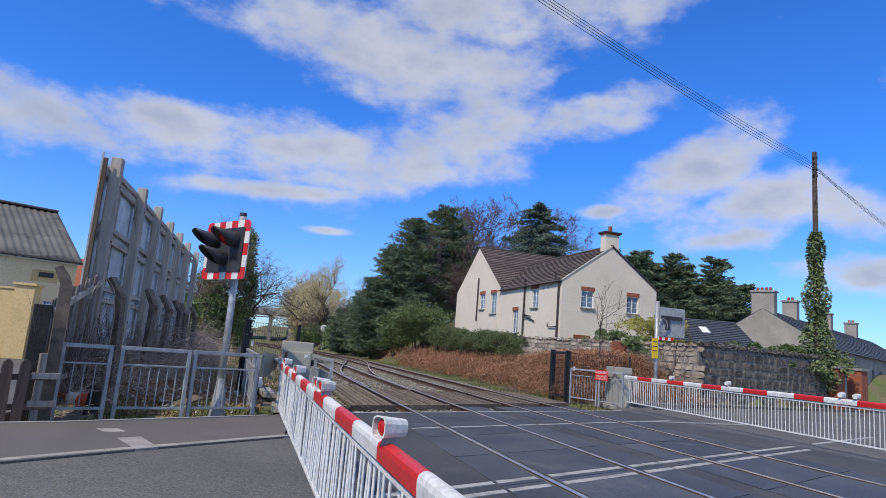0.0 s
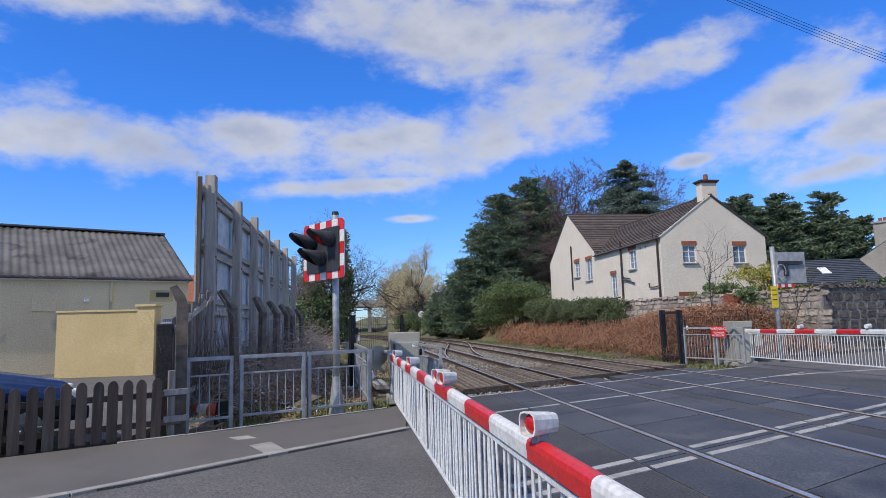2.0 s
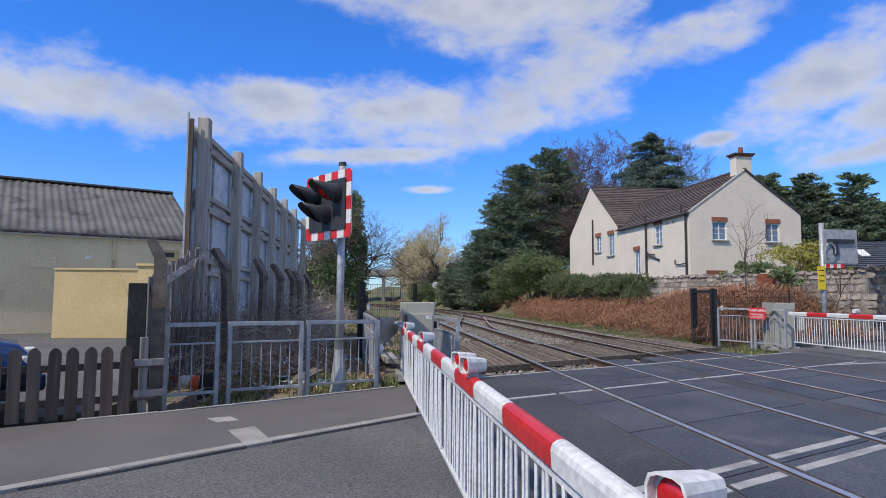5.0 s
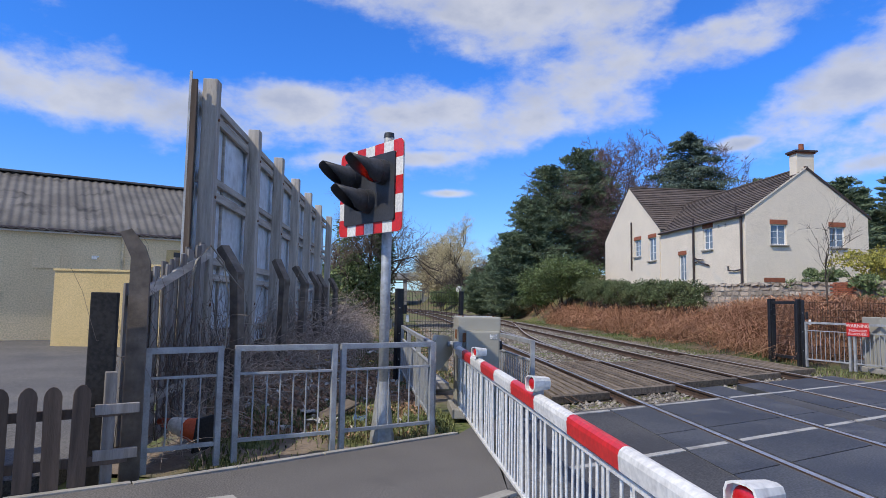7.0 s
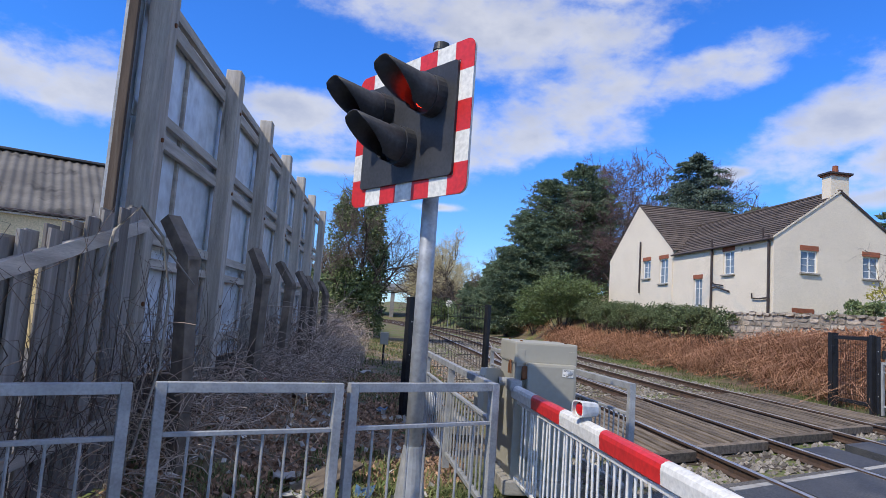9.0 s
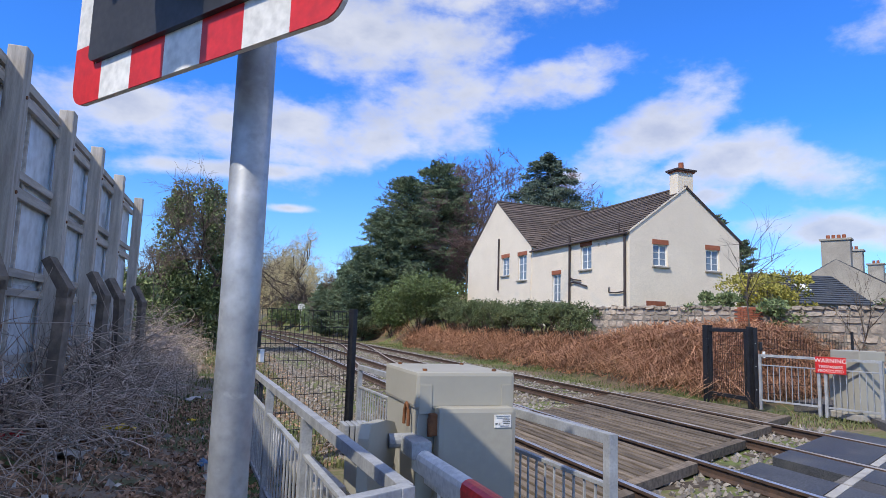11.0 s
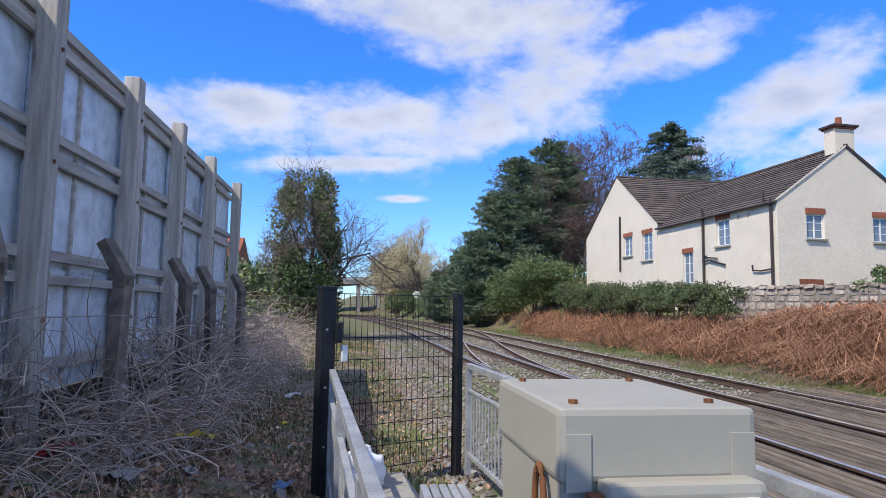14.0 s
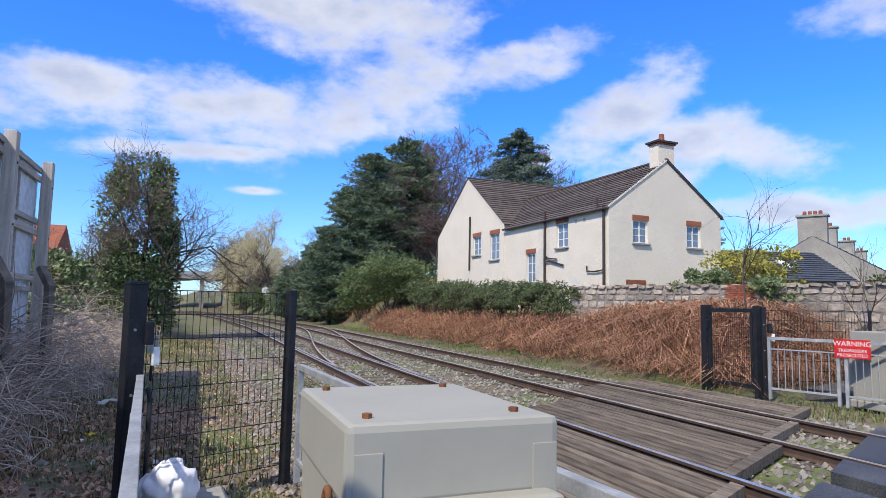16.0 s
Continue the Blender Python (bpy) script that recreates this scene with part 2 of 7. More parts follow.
BUFF = mat("buff_painted_brick", (0.78, 0.63, 0.39), (0.69, 0.55, 0.33), 0.9, scale=0.6, fine=20, bump=0.3, depth=0.01, stain=((0.38, 0.31, 0.20), 0.5, 0.60))
CORRUG = mat("corrugated_cement", (0.165, 0.155, 0.145), (0.11, 0.104, 0.098), 0.95, scale=1.0, fine=20, bump=0.3, depth=0.01, stain=((0.05, 0.048, 0.046), 0.8, 0.56))
TILE = mat("brown_roof_tile", (0.13, 0.102, 0.09), (0.085, 0.068, 0.06), 0.9, scale=2, fine=25, bump=0.3, depth=0.01, per=0.22)
SLATE = mat("slate_roof", (0.075, 0.085, 0.105), (0.05, 0.057, 0.07), 0.7, scale=2, fine=20, bump=0.3, depth=0.01)
BRICK = mat("red_brick", (0.30, 0.10, 0.055), (0.21, 0.075, 0.045), 0.9, scale=5, fine=40, bump=0.4, depth=0.01, per=0.2)
PVC = mat("white_pvc", (0.78, 0.78, 0.76), (0.70, 0.70, 0.68), 0.4, scale=3, fine=20, bump=0.02, depth=0.001)
DARKPIPE = mat("brown_pipe", (0.045, 0.032, 0.03), (0.06, 0.045, 0.042), 0.5, scale=4, fine=20, bump=0.05, depth=0.002)
RUBBLE = mat("rubble_stone", (0.40, 0.34, 0.275), (0.25, 0.215, 0.18), 0.95, scale=3, fine=18, bump=0.7, depth=0.02, per=0.35, stain=((0.09, 0.085, 0.07), 1.3, 0.58))
# darker version of the rubble stone, used on the roadside wall
DARKRUBBLE = mat("dark_rubble_stone", (0.19, 0.162, 0.135), (0.095, 0.082, 0.072), 0.95, scale=3, fine=18, bump=0.7, depth=0.02, per=0.35, stain=((0.055, 0.05, 0.045), 1.1, 0.54))
MORTAR = mat("wall_mortar", (0.27, 0.245, 0.21), (0.18, 0.165, 0.145), 0.98, scale=4, fine=30, bump=0.6, depth=0.02)
GREYRENDER = mat("grey_render", (0.35, 0.325, 0.28), (0.27, 0.25, 0.22), 0.95, scale=0.8, fine=20, bump=0.3, depth=0.01, stain=((0.22, 0.205, 0.18), 0.5, 0.58))
OLDTIMBER = mat("weathered_post", (0.54, 0.49, 0.43), (0.36, 0.325, 0.285), 0.95, scale=2.5, fine=30, stretch=(6, 6, 0.5), bump=0.5, depth=0.008, per=0.12, stain=((0.07, 0.06, 0.05), 1.1, 0.60))
OLDRAIL = mat("weathered_rail", (0.54, 0.49, 0.43), (0.35, 0.315, 0.275), 0.95, scale=2.5, fine=30, stretch=(6, 0.5, 6), bump=0.5, depth=0.008, per=0.12)
HOARD = mat("galvanised_hoarding_sheet", (0.71, 0.76, 0.81), (0.60, 0.65, 0.70), 0.42, 0.2, scale=0.8, fine=6, bump=0.08, depth=0.01, per=0.10, stain=((0.22, 0.23, 0.25), 0.7, 0.60))
BOARDS = mat("grey_fence_board", (0.31, 0.285, 0.26), (0.20, 0.18, 0.163), 0.95, scale=3, fine=35, stretch=(6, 6, 0.5), bump=0.5, depth=0.006, per=0.25)
DARKBOARD = mat("brown_picket", (0.115, 0.085, 0.066), (0.07, 0.053, 0.043), 0.9, scale=3, fine=35, stretch=(6, 6, 0.5), bump=0.5, depth=0.006, per=0.25, stain=((0.15, 0.13, 0.10), 1.6, 0.62))
CONCPOST = mat("dark_concrete_post", (0.24, 0.195, 0.155), (0.13, 0.108, 0.09), 0.95, scale=6, fine=30, bump=0.9, depth=0.008, per=0.15)
BLACKPOST = mat("tarred_post", (0.018, 0.017, 0.017), (0.035, 0.032, 0.03), 0.8, scale=3, fine=30, bump=0.4, depth=0.006)
BARK = mat("bark", (0.11, 0.088, 0.070), (0.065, 0.052, 0.043), 0.95, scale=6, fine=40, bump=0.6, depth=0.02)
TWIG = mat("bare_twigs", (0.19, 0.148, 0.122), (0.125, 0.095, 0.08), 0.95, scale=4, fine=30, bump=0.0, per=0.2)
PURPLETWIG = mat("birch_twigs", (0.19, 0.13, 0.122), (0.125, 0.085, 0.085), 0.95, scale=4, fine=30, bump=0.0, per=0.2)
BRAMBLE = mat("bramble_stems", (0.55, 0.45, 0.37), (0.36, 0.285, 0.23), 0.9, scale=4, fine=30, bump=0.0, per=0.35)
PALETWIG = mat("pale_dead_stems", (0.36, 0.33, 0.285), (0.25, 0.225, 0.19), 0.9, scale=4, fine=30, bump=0.0, per=0.3)
BRACKEN = mat("dead_bracken", (0.47, 0.26, 0.155), (0.32, 0.165, 0.095), 0.95, scale=0.9, fine=14, bump=0.0, per=0.38, stain=((0.36, 0.24, 0.13), 0.5, 0.60))
CONIFER = mat("conifer_foliage", (0.108, 0.155, 0.098), (0.15, 0.188, 0.11), 0.85, scale=0.5, fine=8, bump=0.0, per=0.4)
CONIFER2 = mat("grey_conifer_foliage", (0.085, 0.125, 0.10), (0.12, 0.155, 0.12), 0.85, scale=0.5, fine=8, bump=0.0, per=0.35)
IVY = mat("ivy_leaves", (0.115, 0.165, 0.068), (0.17, 0.205, 0.09), 0.6, scale=0.8, fine=8, bump=0.0, per=0.45)
HEDGE = mat("hedge_leaves", (0.075, 0.108, 0.045), (0.115, 0.135, 0.062), 0.65, scale=0.8, fine=8, bump=0.0, per=0.45)
LAUREL = mat("laurel_leaves", (0.088, 0.132, 0.048), (0.125, 0.16, 0.062), 0.5, scale=0.8, fine=8, bump=0.0, per=0.4)
GOLD = mat("golden_shrub_leaves", (0.36, 0.32, 0.06), (0.24, 0.23, 0.06), 0.7, scale=0.8, fine=8, bump=0.0, per=0.35)
CATKIN = mat("catkin_twigs", (0.56, 0.48, 0.29), (0.40, 0.34, 0.21), 0.9, scale=0.6, fine=8, bump=0.0, per=0.4)
GRASS = mat("grass_blades", (0.115, 0.15, 0.05), (0.16, 0.165, 0.072), 0.9, scale=0.8, fine=9, bump=0.0, per=0.4)
DEADLEAF = mat("dead_leaves", (0.46, 0.30, 0.20), (0.29, 0.185, 0.125), 0.9, scale=3, fine=20, bump=0.0, per=0.5)
CARBLUE = mat("blue_car_paint", (0.035, 0.07, 0.17), (0.03, 0.06, 0.15), 0.18, 0.3, scale=2, fine=10, bump=0.0, spec=0.6)
RUBBER = mat("tyre_rubber", (0.02, 0.02, 0.02), (0.03, 0.03, 0.03), 0.85, scale=6, fine=40)
ALLOY = mat("alloy_rim", (0.5, 0.5, 0.52), (0.42, 0.42, 0.44), 0.3, 0.8, scale=4, fine=20, bump=0.02)
PLASTICWHITE = mat("white_polythene", (0.78, 0.78, 0.79), (0.70, 0.70, 0.72), 0.5, scale=6, fine=20, bump=0.15, depth=0.006, grain=0.05)
PAPER = mat("litter_paper", (0.62, 0.60, 0.56), (0.42, 0.40, 0.37), 0.8, scale=8, fine=30, bump=0.1, per=0.3)
YELLOWSIGN = mat("yellow_sign", (0.68, 0.50, 0.03), (0.62, 0.45, 0.03), 0.5, scale=4, fine=20, bump=0.0)
BLUEBIT = mat("blue_plastic", (0.10, 0.20, 0.34), (0.08, 0.16, 0.28), 0.4, scale=8, fine=30)
CONCRETE = mat("bridge_concrete", (0.30, 0.29, 0.27), (0.22, 0.21, 0.20), 0.9, scale=0.5, fine=10, bump=0.2)


def glass_mat(name, col, rough=0.08):
    m = bpy.data.materials.new(name)
    m.use_nodes = True
    b = m.node_tree.nodes["Principled BSDF"]
    b.inputs["Base Color"].default_value = (*col, 1)
    b.inputs["Roughness"].default_value = rough
    b.inputs["Specular IOR Level"].default_value = 0.7
    return m


PANE = glass_mat("window_pane", (0.16, 0.20, 0.25))
CARGLASS = glass_mat("car_glass", (0.015, 0.02, 0.025), 0.04)


def glow(name, col, power):
    m = bpy.data.materials.new(name)
    m.use_nodes = True
    b = m.node_tree.nodes["Principled BSDF"]
    b.inputs["Base Color"].default_value = (*col, 1)
    b.inputs["Emission Color"].default_value = (*col, 1)
    b.inputs["Emission Strength"].default_value = power
    return m


LITRED = glow("lit_red_signal", (1.0, 0.035, 0.015), 3.0)


# ---- mesh helpers ----
def to_mesh(name, bm, material, smooth=False):
    me = bpy.data.meshes.new(name)
    bm.normal_update()
    bm.to_mesh(me)
    bm.free()
    mats = material if isinstance(material, (list, tuple)) else [material]
    for m in mats:
        me.materials.append(m)
    if smooth:
        for p in me.polygons:
            p.use_smooth = True
    return me


def raw(name, verts, faces, material, smooth=False):
    me = bpy.data.meshes.new(name)
    me.from_pydata(verts if isinstance(verts, list) else verts.tolist(), [], faces if isinstance(faces, list) else faces.tolist())
    me.materials.append(material)
    if smooth:
        me.polygons.foreach_set("use_smooth", [True] * len(me.polygons))
    return me


def part(name, bm, material, parent, label="", at=None, smooth=False):
    """One mesh object under a thing or a part; bm is a bmesh or a ready mesh."""
    me = bm if isinstance(bm, bpy.types.Mesh) else to_mesh(name, bm, material, smooth)
    ob = new(name, me)
    ob.parent = parent
    if at is not None:
        ob.matrix_basis = at if isinstance(at, Matrix) else Matrix.Translation(at)
    if label:
        tagged(ob, label)
    return ob


def thing(name, m, label, category, group="", kind=""):
    ob = new(name)
    ob.matrix_basis = m
    return tagged(ob, label, category, group, kind)


def solid(name, bm, material, label, category, m=None, group="", kind="", smooth=False):
    """A thing of one mesh."""
    me = bm if isinstance(bm, bpy.types.Mesh) else to_mesh(name, bm, material, smooth)
    ob = new(name, me)
    if m is not None:
        ob.matrix_basis = m
    return tagged(ob, label, category, group, kind)


def bx(bm, c, s, bevel=0.0, rot=None, mi=0):
    """A box of size s about c."""
    r = bmesh.ops.create_cube(bm, size=1)
    vs = r["verts"]
    m = Matrix.Translation(c) @ (rot.to_4x4() if rot else Matrix.Identity(4)) @ Matrix.Diagonal((*s, 1))
    bmesh.ops.transform(bm, matrix=m, verts=vs)
    fs = list({f for v in vs for f in v.link_faces})
    for f in fs:
        f.material_index = mi
    if bevel:
        es = list({e for v in vs for e in v.link_edges})
        bmesh.ops.bevel(bm, geom=es, offset=bevel, segments=2, affect="EDGES", profile=0.6)
    return bm


def box(c, s, bevel=0.0, rot=None):
    return bx(bmesh.new(), c, s, bevel, rot)


def tube(bm, p0, p1, r0, r1=None, seg=10, cap=True):
    """A round bar from p0 to p1."""
    p0, p1 = Vector(p0), Vector(p1)
    d = p1 - p0
    r = bmesh.ops.create_cone(bm, cap_ends=cap, segments=seg, radius1=r0, radius2=r0 if r1 is None else r1, depth=d.length)
    m = Matrix.Translation((p0 + p1) / 2) @ d.to_track_quat("Z", "Y").to_matrix().to_4x4()
    bmesh.ops.transform(bm, matrix=m, verts=r["verts"])
    return bm


def rod(p0, p1, r0, r1=None, seg=10):
    return tube(bmesh.new(), p0, p1, r0, r1, seg)


def beam(p0, p1, w, h, bevel=0.0):
    """A squared bar from p0 to p1, w wide and h high."""
    p0, p1 = Vector(p0), Vector(p1)
    d = p1 - p0
    q = d.to_track_quat("Y", "Z").to_matrix()
    return box((p0 + p1) / 2, (w, d.length, h), bevel, q)


def prism(poly, z0, z1, bm=None):
    """An upright prism over a polygon in plan."""
    bm = bm or bmesh.new()
    lo = [bm.verts.new((x, y, z0)) for x, y in poly]
    hi = [bm.verts.new((x, y, z1)) for x, y in poly]
    bm.faces.new(hi)
    bm.faces.new(lo[::-1])
    n = len(poly)
    for i in range(n):
        bm.faces.new((lo[i], lo[(i + 1) % n], hi[(i + 1) % n], hi[i]))
    bmesh.ops.recalc_face_normals(bm, faces=bm.faces[:])
    return bm


def extrude_xz(poly, y0, y1, bm=None):
    """A prism along y of a polygon given in x, z."""
    bm = bm or bmesh.new()
    a = [bm.verts.new((x, y0, z)) for x, z in poly]
    b = [bm.verts.new((x, y1, z)) for x, z in poly]
    n = len(poly)
    bm.faces.new(a)
    bm.faces.new(b[::-1])
    for i in range(n):
        bm.faces.new((a[i], b[i], b[(i + 1) % n], a[(i + 1) % n]))
    bmesh.ops.recalc_face_normals(bm, faces=bm.faces[:])
    return bm


def tubes_mesh(name, paths, material, seg=4):
    """Many tapered tubes in one mesh. paths: (array of points n x 3, start radius, end radius)."""
    V, F, base = [], [], 0
    ang = np.arange(seg) * 2 * np.pi / seg
    for pts, r0, r1 in paths:
        pts = np.asarray(pts, float)
        n = len(pts)
        d = np.gradient(pts, axis=0)
        d /= np.linalg.norm(d, axis=1)[:, None] + 1e-9
        ref = np.where(np.abs(d[:, 2:3]) > 0.9, [[1.0, 0, 0]], [[0, 0, 1.0]])
        a = np.cross(d, ref)
        a /= np.linalg.norm(a, axis=1)[:, None] + 1e-9
        b = np.cross(d, a)
        rad = np.linspace(r0, r1, n)[:, None, None]
        ring = pts[:, None] + rad * (np.cos(ang)[None, :, None] * a[:, None] + np.sin(ang)[None, :, None] * b[:, None])
        V.append(ring.reshape(-1, 3))
        i = (np.arange(n - 1)[:, None] * seg + np.arange(seg)[None]).ravel()
        j = (np.arange(n - 1)[:, None] * seg + (np.arange(seg)[None] + 1) % seg).ravel()
        F.append(np.stack([i, j, j + seg, i + seg], 1) + base)
        base += n * seg
    return raw(name, np.concatenate(V), np.concatenate(F), material, True)


def leaves_mesh(name, pts, size, material, seed=0, along=None, droop=0.0, ratio=0.55):
    """Small folded leaves (two triangles each side of a midrib) at the points."""
    rng = np.random.default_rng(seed)
    n = len(pts)
    d = rng.normal(size=(n, 3)) if along is None else along + rng.normal(size=(n, 3)) * 0.45
    d[:, 2] -= droop
    d /= np.linalg.norm(d, axis=1)[:, None] + 1e-9
    s = np.cross(d, rng.normal(size=(n, 3)))
    s /= np.linalg.norm(s, axis=1)[:, None] + 1e-9
    up = np.cross(d, s)
    L = (size * rng.uniform(0.6, 1.4, n))[:, None]
    v = np.stack([pts - d * L / 2, pts + s * L * ratio / 2 + up * L * 0.1, pts + d * L / 2, pts - s * L * ratio / 2 + up * L * 0.1], 1).reshape(-1, 3)
    k = np.arange(n)[:, None] * 4
    f = np.concatenate([k + [0, 1, 2], k + [0, 2, 3]])
    return raw(name, v, f, material)


def words(name, text, size, m, material, parent, label=""):
    cu = bpy.data.curves.new(name, "FONT")
    cu.body, cu.size, cu.extrude = text, size, 0.0015
    cu.align_x, cu.align_y = "CENTER", "CENTER"
    cu.materials.append(material)
    ob = new(name, cu)
    ob.parent, ob.matrix_basis = parent, m
    return ob


# ---- ground ----
U = Vector((0.885, 0.466, 0))  # along the road, which crosses the rails askew
SK = 0.526  # rise of y with x along the road


def smooth(a, b, x):
    t = np.clip((np.asarray(x, float) - a) / (b - a), 0, 1)
    return t * t * (3 - 2 * t)


def ground_z(x, y):
    """Height of the lie of the land."""
    x, y = np.asarray(x, float), np.asarray(y, float)
    x = x + 0.00105 * np.maximum(y - 50, 0) ** 2 * (y < 400)
    wob = 0.06 * np.sin(x * 0.9 + y * 0.37) + 0.05 * np.sin(y * 1.3 - x * 0.5)
    z = -0.16 + 0 * x
    edge = 10.3 + 0.02 * (y - 22)
    bank = smooth(22.3, 25.5, y) * smooth(0, 4.0, x - edge)
    z = z + bank * (1.62 + wob) + smooth(4, 9, x - edge) * smooth(24, 30, y) * 1.0
    z = z + smooth(40, 75, y) * smooth(0.5, 7, x - edge) * 2.4
    kept = np.where(x > 16.5, smooth(0.05, 0.5, y - 23.3 - 0.302 * (x - 17.8)), 1.0) * (1 - smooth(26.0, 28.0, x) * smooth(46, 40, y))
    z = -0.16 + (z + 0.16) * kept
    left = smooth(26, 40, y) * smooth(-3.5, -8, x)
    z = z + left * 1.5 + smooth(45, 90, y) * smooth(-3.0, -9, x) * 1.8
    z = z + 0.10 * smooth(-0.6, -3.2, x) * smooth(11.2, 12.2, y) * smooth(60, 40, y) + smooth(-5.5, -4.2, x) * smooth(-2.6, -3.9, x) * smooth(12, 13.5, y) * 0.25
    return z


gx = np.concatenate([[-2500, -900, -300, -120, -60, -40], np.arange(-28, 34.1, 0.6), [40, 50, 70, 120, 300, 900, 2500]])
gy = np.concatenate([[-2500, -900, -300, -100, -40, -20], np.arange(-10, 62, 0.7), np.arange(63, 130, 3.0), [150, 200, 300, 900, 2500]])
GX, GY = np.meshgrid(gx, gy, indexing="ij")
GZ = ground_z(GX, GY)
nx, ny = len(gx), len(gy)
idx = np.arange(nx * ny).reshape(nx, ny)
gf = np.stack([idx[:-1, :-1], idx[1:, :-1], idx[1:, 1:], idx[:-1, 1:]], -1).reshape(-1, 4)
tagged(new("ground", raw("ground", np.stack([GX, GY, GZ], -1).reshape(-1, 3), gf, EARTH, True)), "rough earth and thin grass beside the railway", "ground", kind="structure")


def ry(y0, x, k=SK):
    return y0 + k * x


# road: carriageway both sides of the rails, one sheet with thickness
road_poly = [(-45, ry(-0.2, -45)), (-14, ry(-0.2, -14)), (10.9, ry(-2.6, 10.9)), (70, ry(-2.6, 70) - 8), (70, 38.5), (36, 28.0), (18.4, 22.2), (11.4, 19.2), (9.9, 17.1), (-0.2, 11.95), (-0.55, 8.5), (-2.25, 7.05), (-3.45, 5.95), (-5.2, 4.75), (-9, 3.3), (-45, -15)]
tagged(new("road", to_mesh("road", prism(road_poly, -0.25, 0.0), ASPHALT)), "worn grey asphalt road over the crossing", "road", kind="structure")
pave_poly = [(-0.35, 11.75), (-0.75, 10.9), (-3.05, 9.25), (-4.05, 8.65), (-6.2, 7.4), (-14, 3.3), (-46, -13.5), (-45, -15), (-9, 3.3), (-5.2, 4.75), (-3.45, 5.95), (-2.25, 7.05), (-0.55, 8.5)]
tagged(new("pavement", to_mesh("pavement", prism(pave_poly, -0.2, 0.025), PAVE)), "brownish asphalt footway beside the road", "pavement", kind="structure")
yard_poly = [(-4.6, 9.3), (-4.4, 27), (-9, 31), (-40, 15), (-40, -8), (-14, 3.9), (-6.3, 7.9)]
tagged(new("yard", to_mesh("yard", prism(yard_poly, -0.2, -0.012), ASPHALT)), "asphalt yard in front of the yellow building", "yard", kind="structure")
# back pavement by the roadside wall
fp = [(11.6, 19.6), (18.2, 22.35), (36, 28.2), (70, 38.8), (70, 40), (36, 29.6), (18, 23.4), (11.4, 21.0)]
tagged(new("pavement_far", to_mesh("pavement_far", prism(fp, -0.2, 0.09), PAVE)), "narrow footway along the stone wall", "pavement", kind="structure")

# kerb stones flush along the footway edge
kerb_line = [(-0.45, 8.55), (-2.25, 7.02), (-3.45, 5.92), (-5.2, 4.72), (-9, 3.27), (-14, 1.0)]
kerb = thing("kerb", pose(0, 0, 0), "worn pale concrete kerb along the footway", "kerb", kind="structure")
kmesh = to_mesh("kerb_stone", box((0, 0, 0), (0.89, 0.12, 0.2), 0.006), KERB)


def along(line, step):
    out = []
    carry = 0.0
    for (x0, y0), (x1, y1) in zip(line, line[1:]):
        L = math.hypot(x1 - x0, y1 - y0)
        d = carry
        while d < L:
            out.append((x0 + (x1 - x0) * d / L, y0 + (y1 - y0) * d / L, math.degrees(math.atan2(y1 - y0, x1 - x0))))
            d += step
        carry = d - L
    return out


for x, y, a in along(kerb_line, 0.9):
    part("kerb_stone", kmesh, KERB, kerb, at=pose(x - 0.4, y - 0.2, -0.069, 0, 0, a))
kerb2 = thing("kerb_back", pose(0, 0, 0), "low concrete edging at the back of the footway", "kerb", kind="structure")
for x, y, a in along([(-0.75, 10.92), (-3.05, 9.28), (-4.05, 8.7)], 0.9):
    part("kerb_stone", kmesh, KERB, kerb2, at=pose(x - 0.38, y - 0.22, -0.062, 0, 0, a) @ Matrix.Diagonal((1, 0.6, 1, 1)))
slab = solid("paving_slab", prism([(-2.62, 7.75), (-2.27, 7.02), (-2.06, 7.2), (-2.38, 7.95)], 0.0, 0.03), KERB, "pale buff concrete slab set in the footway", "paving slab")
solid("paving_slab", prism([(-3.02, 8.45), (-2.85, 8.2), (-2.62, 8.3), (-2.78, 8.55)], 0.0, 0.031), KERB, "small pale concrete cover in the footway", "cover")


# white lines
def thick_strip(x0, x1, y0, w, k=SK, z=0.006):
    return prism([(x0, ry(y0, x0, k) - w / 2), (x1, ry(y0, x1, k) - w / 2), (x1, ry(y0, x1, k) + w / 2), (x0, ry(y0, x0, k) + w / 2)], -0.002, z)


RUNS = [(0.2, 1.69), (1.75, 2.38), (2.62, 4.07), (4.32, 4.97), (5.03, 6.12), (6.38, 7.86), (8.12, 8.74), (8.80, 10.3)]
LINES = [(11.80, 0.11, RUNS), (9.30, 0.11, RUNS), (4.90, 0.13, RUNS + [(11.5, 16), (19, 24)]), (4.50, 0.13, RUNS), (0.2, 0.11, RUNS[:6])]
marks = thing("road_markings", pose(0, 0, 0), "worn white lines painted across the crossing", "road markings", kind="structure")
for y0, w, runs in LINES:
    for x0, x1 in runs:
        part("white_line", thick_strip(x0, x1, y0, w, z=0.016), WHITEPAINT, marks)
part("white_line", prism([(9.2, 14.05), (10.6, 14.45), (13.5, 14.9), (13.5, 15.05), (10.6, 14.6), (9.2, 14.2)], -0.002, 0.008), WHITEPAINT, marks)

# ---- railway ----
RAILX = (2.5, 4.2, 6.25, 8.0)
Y_END = 12.6  # where the road surface ends at the near rail


def bend(x, y):
    """The line's slight curve to the left far off."""
    return x - 0.00105 * max(y - 50, 0) ** 2


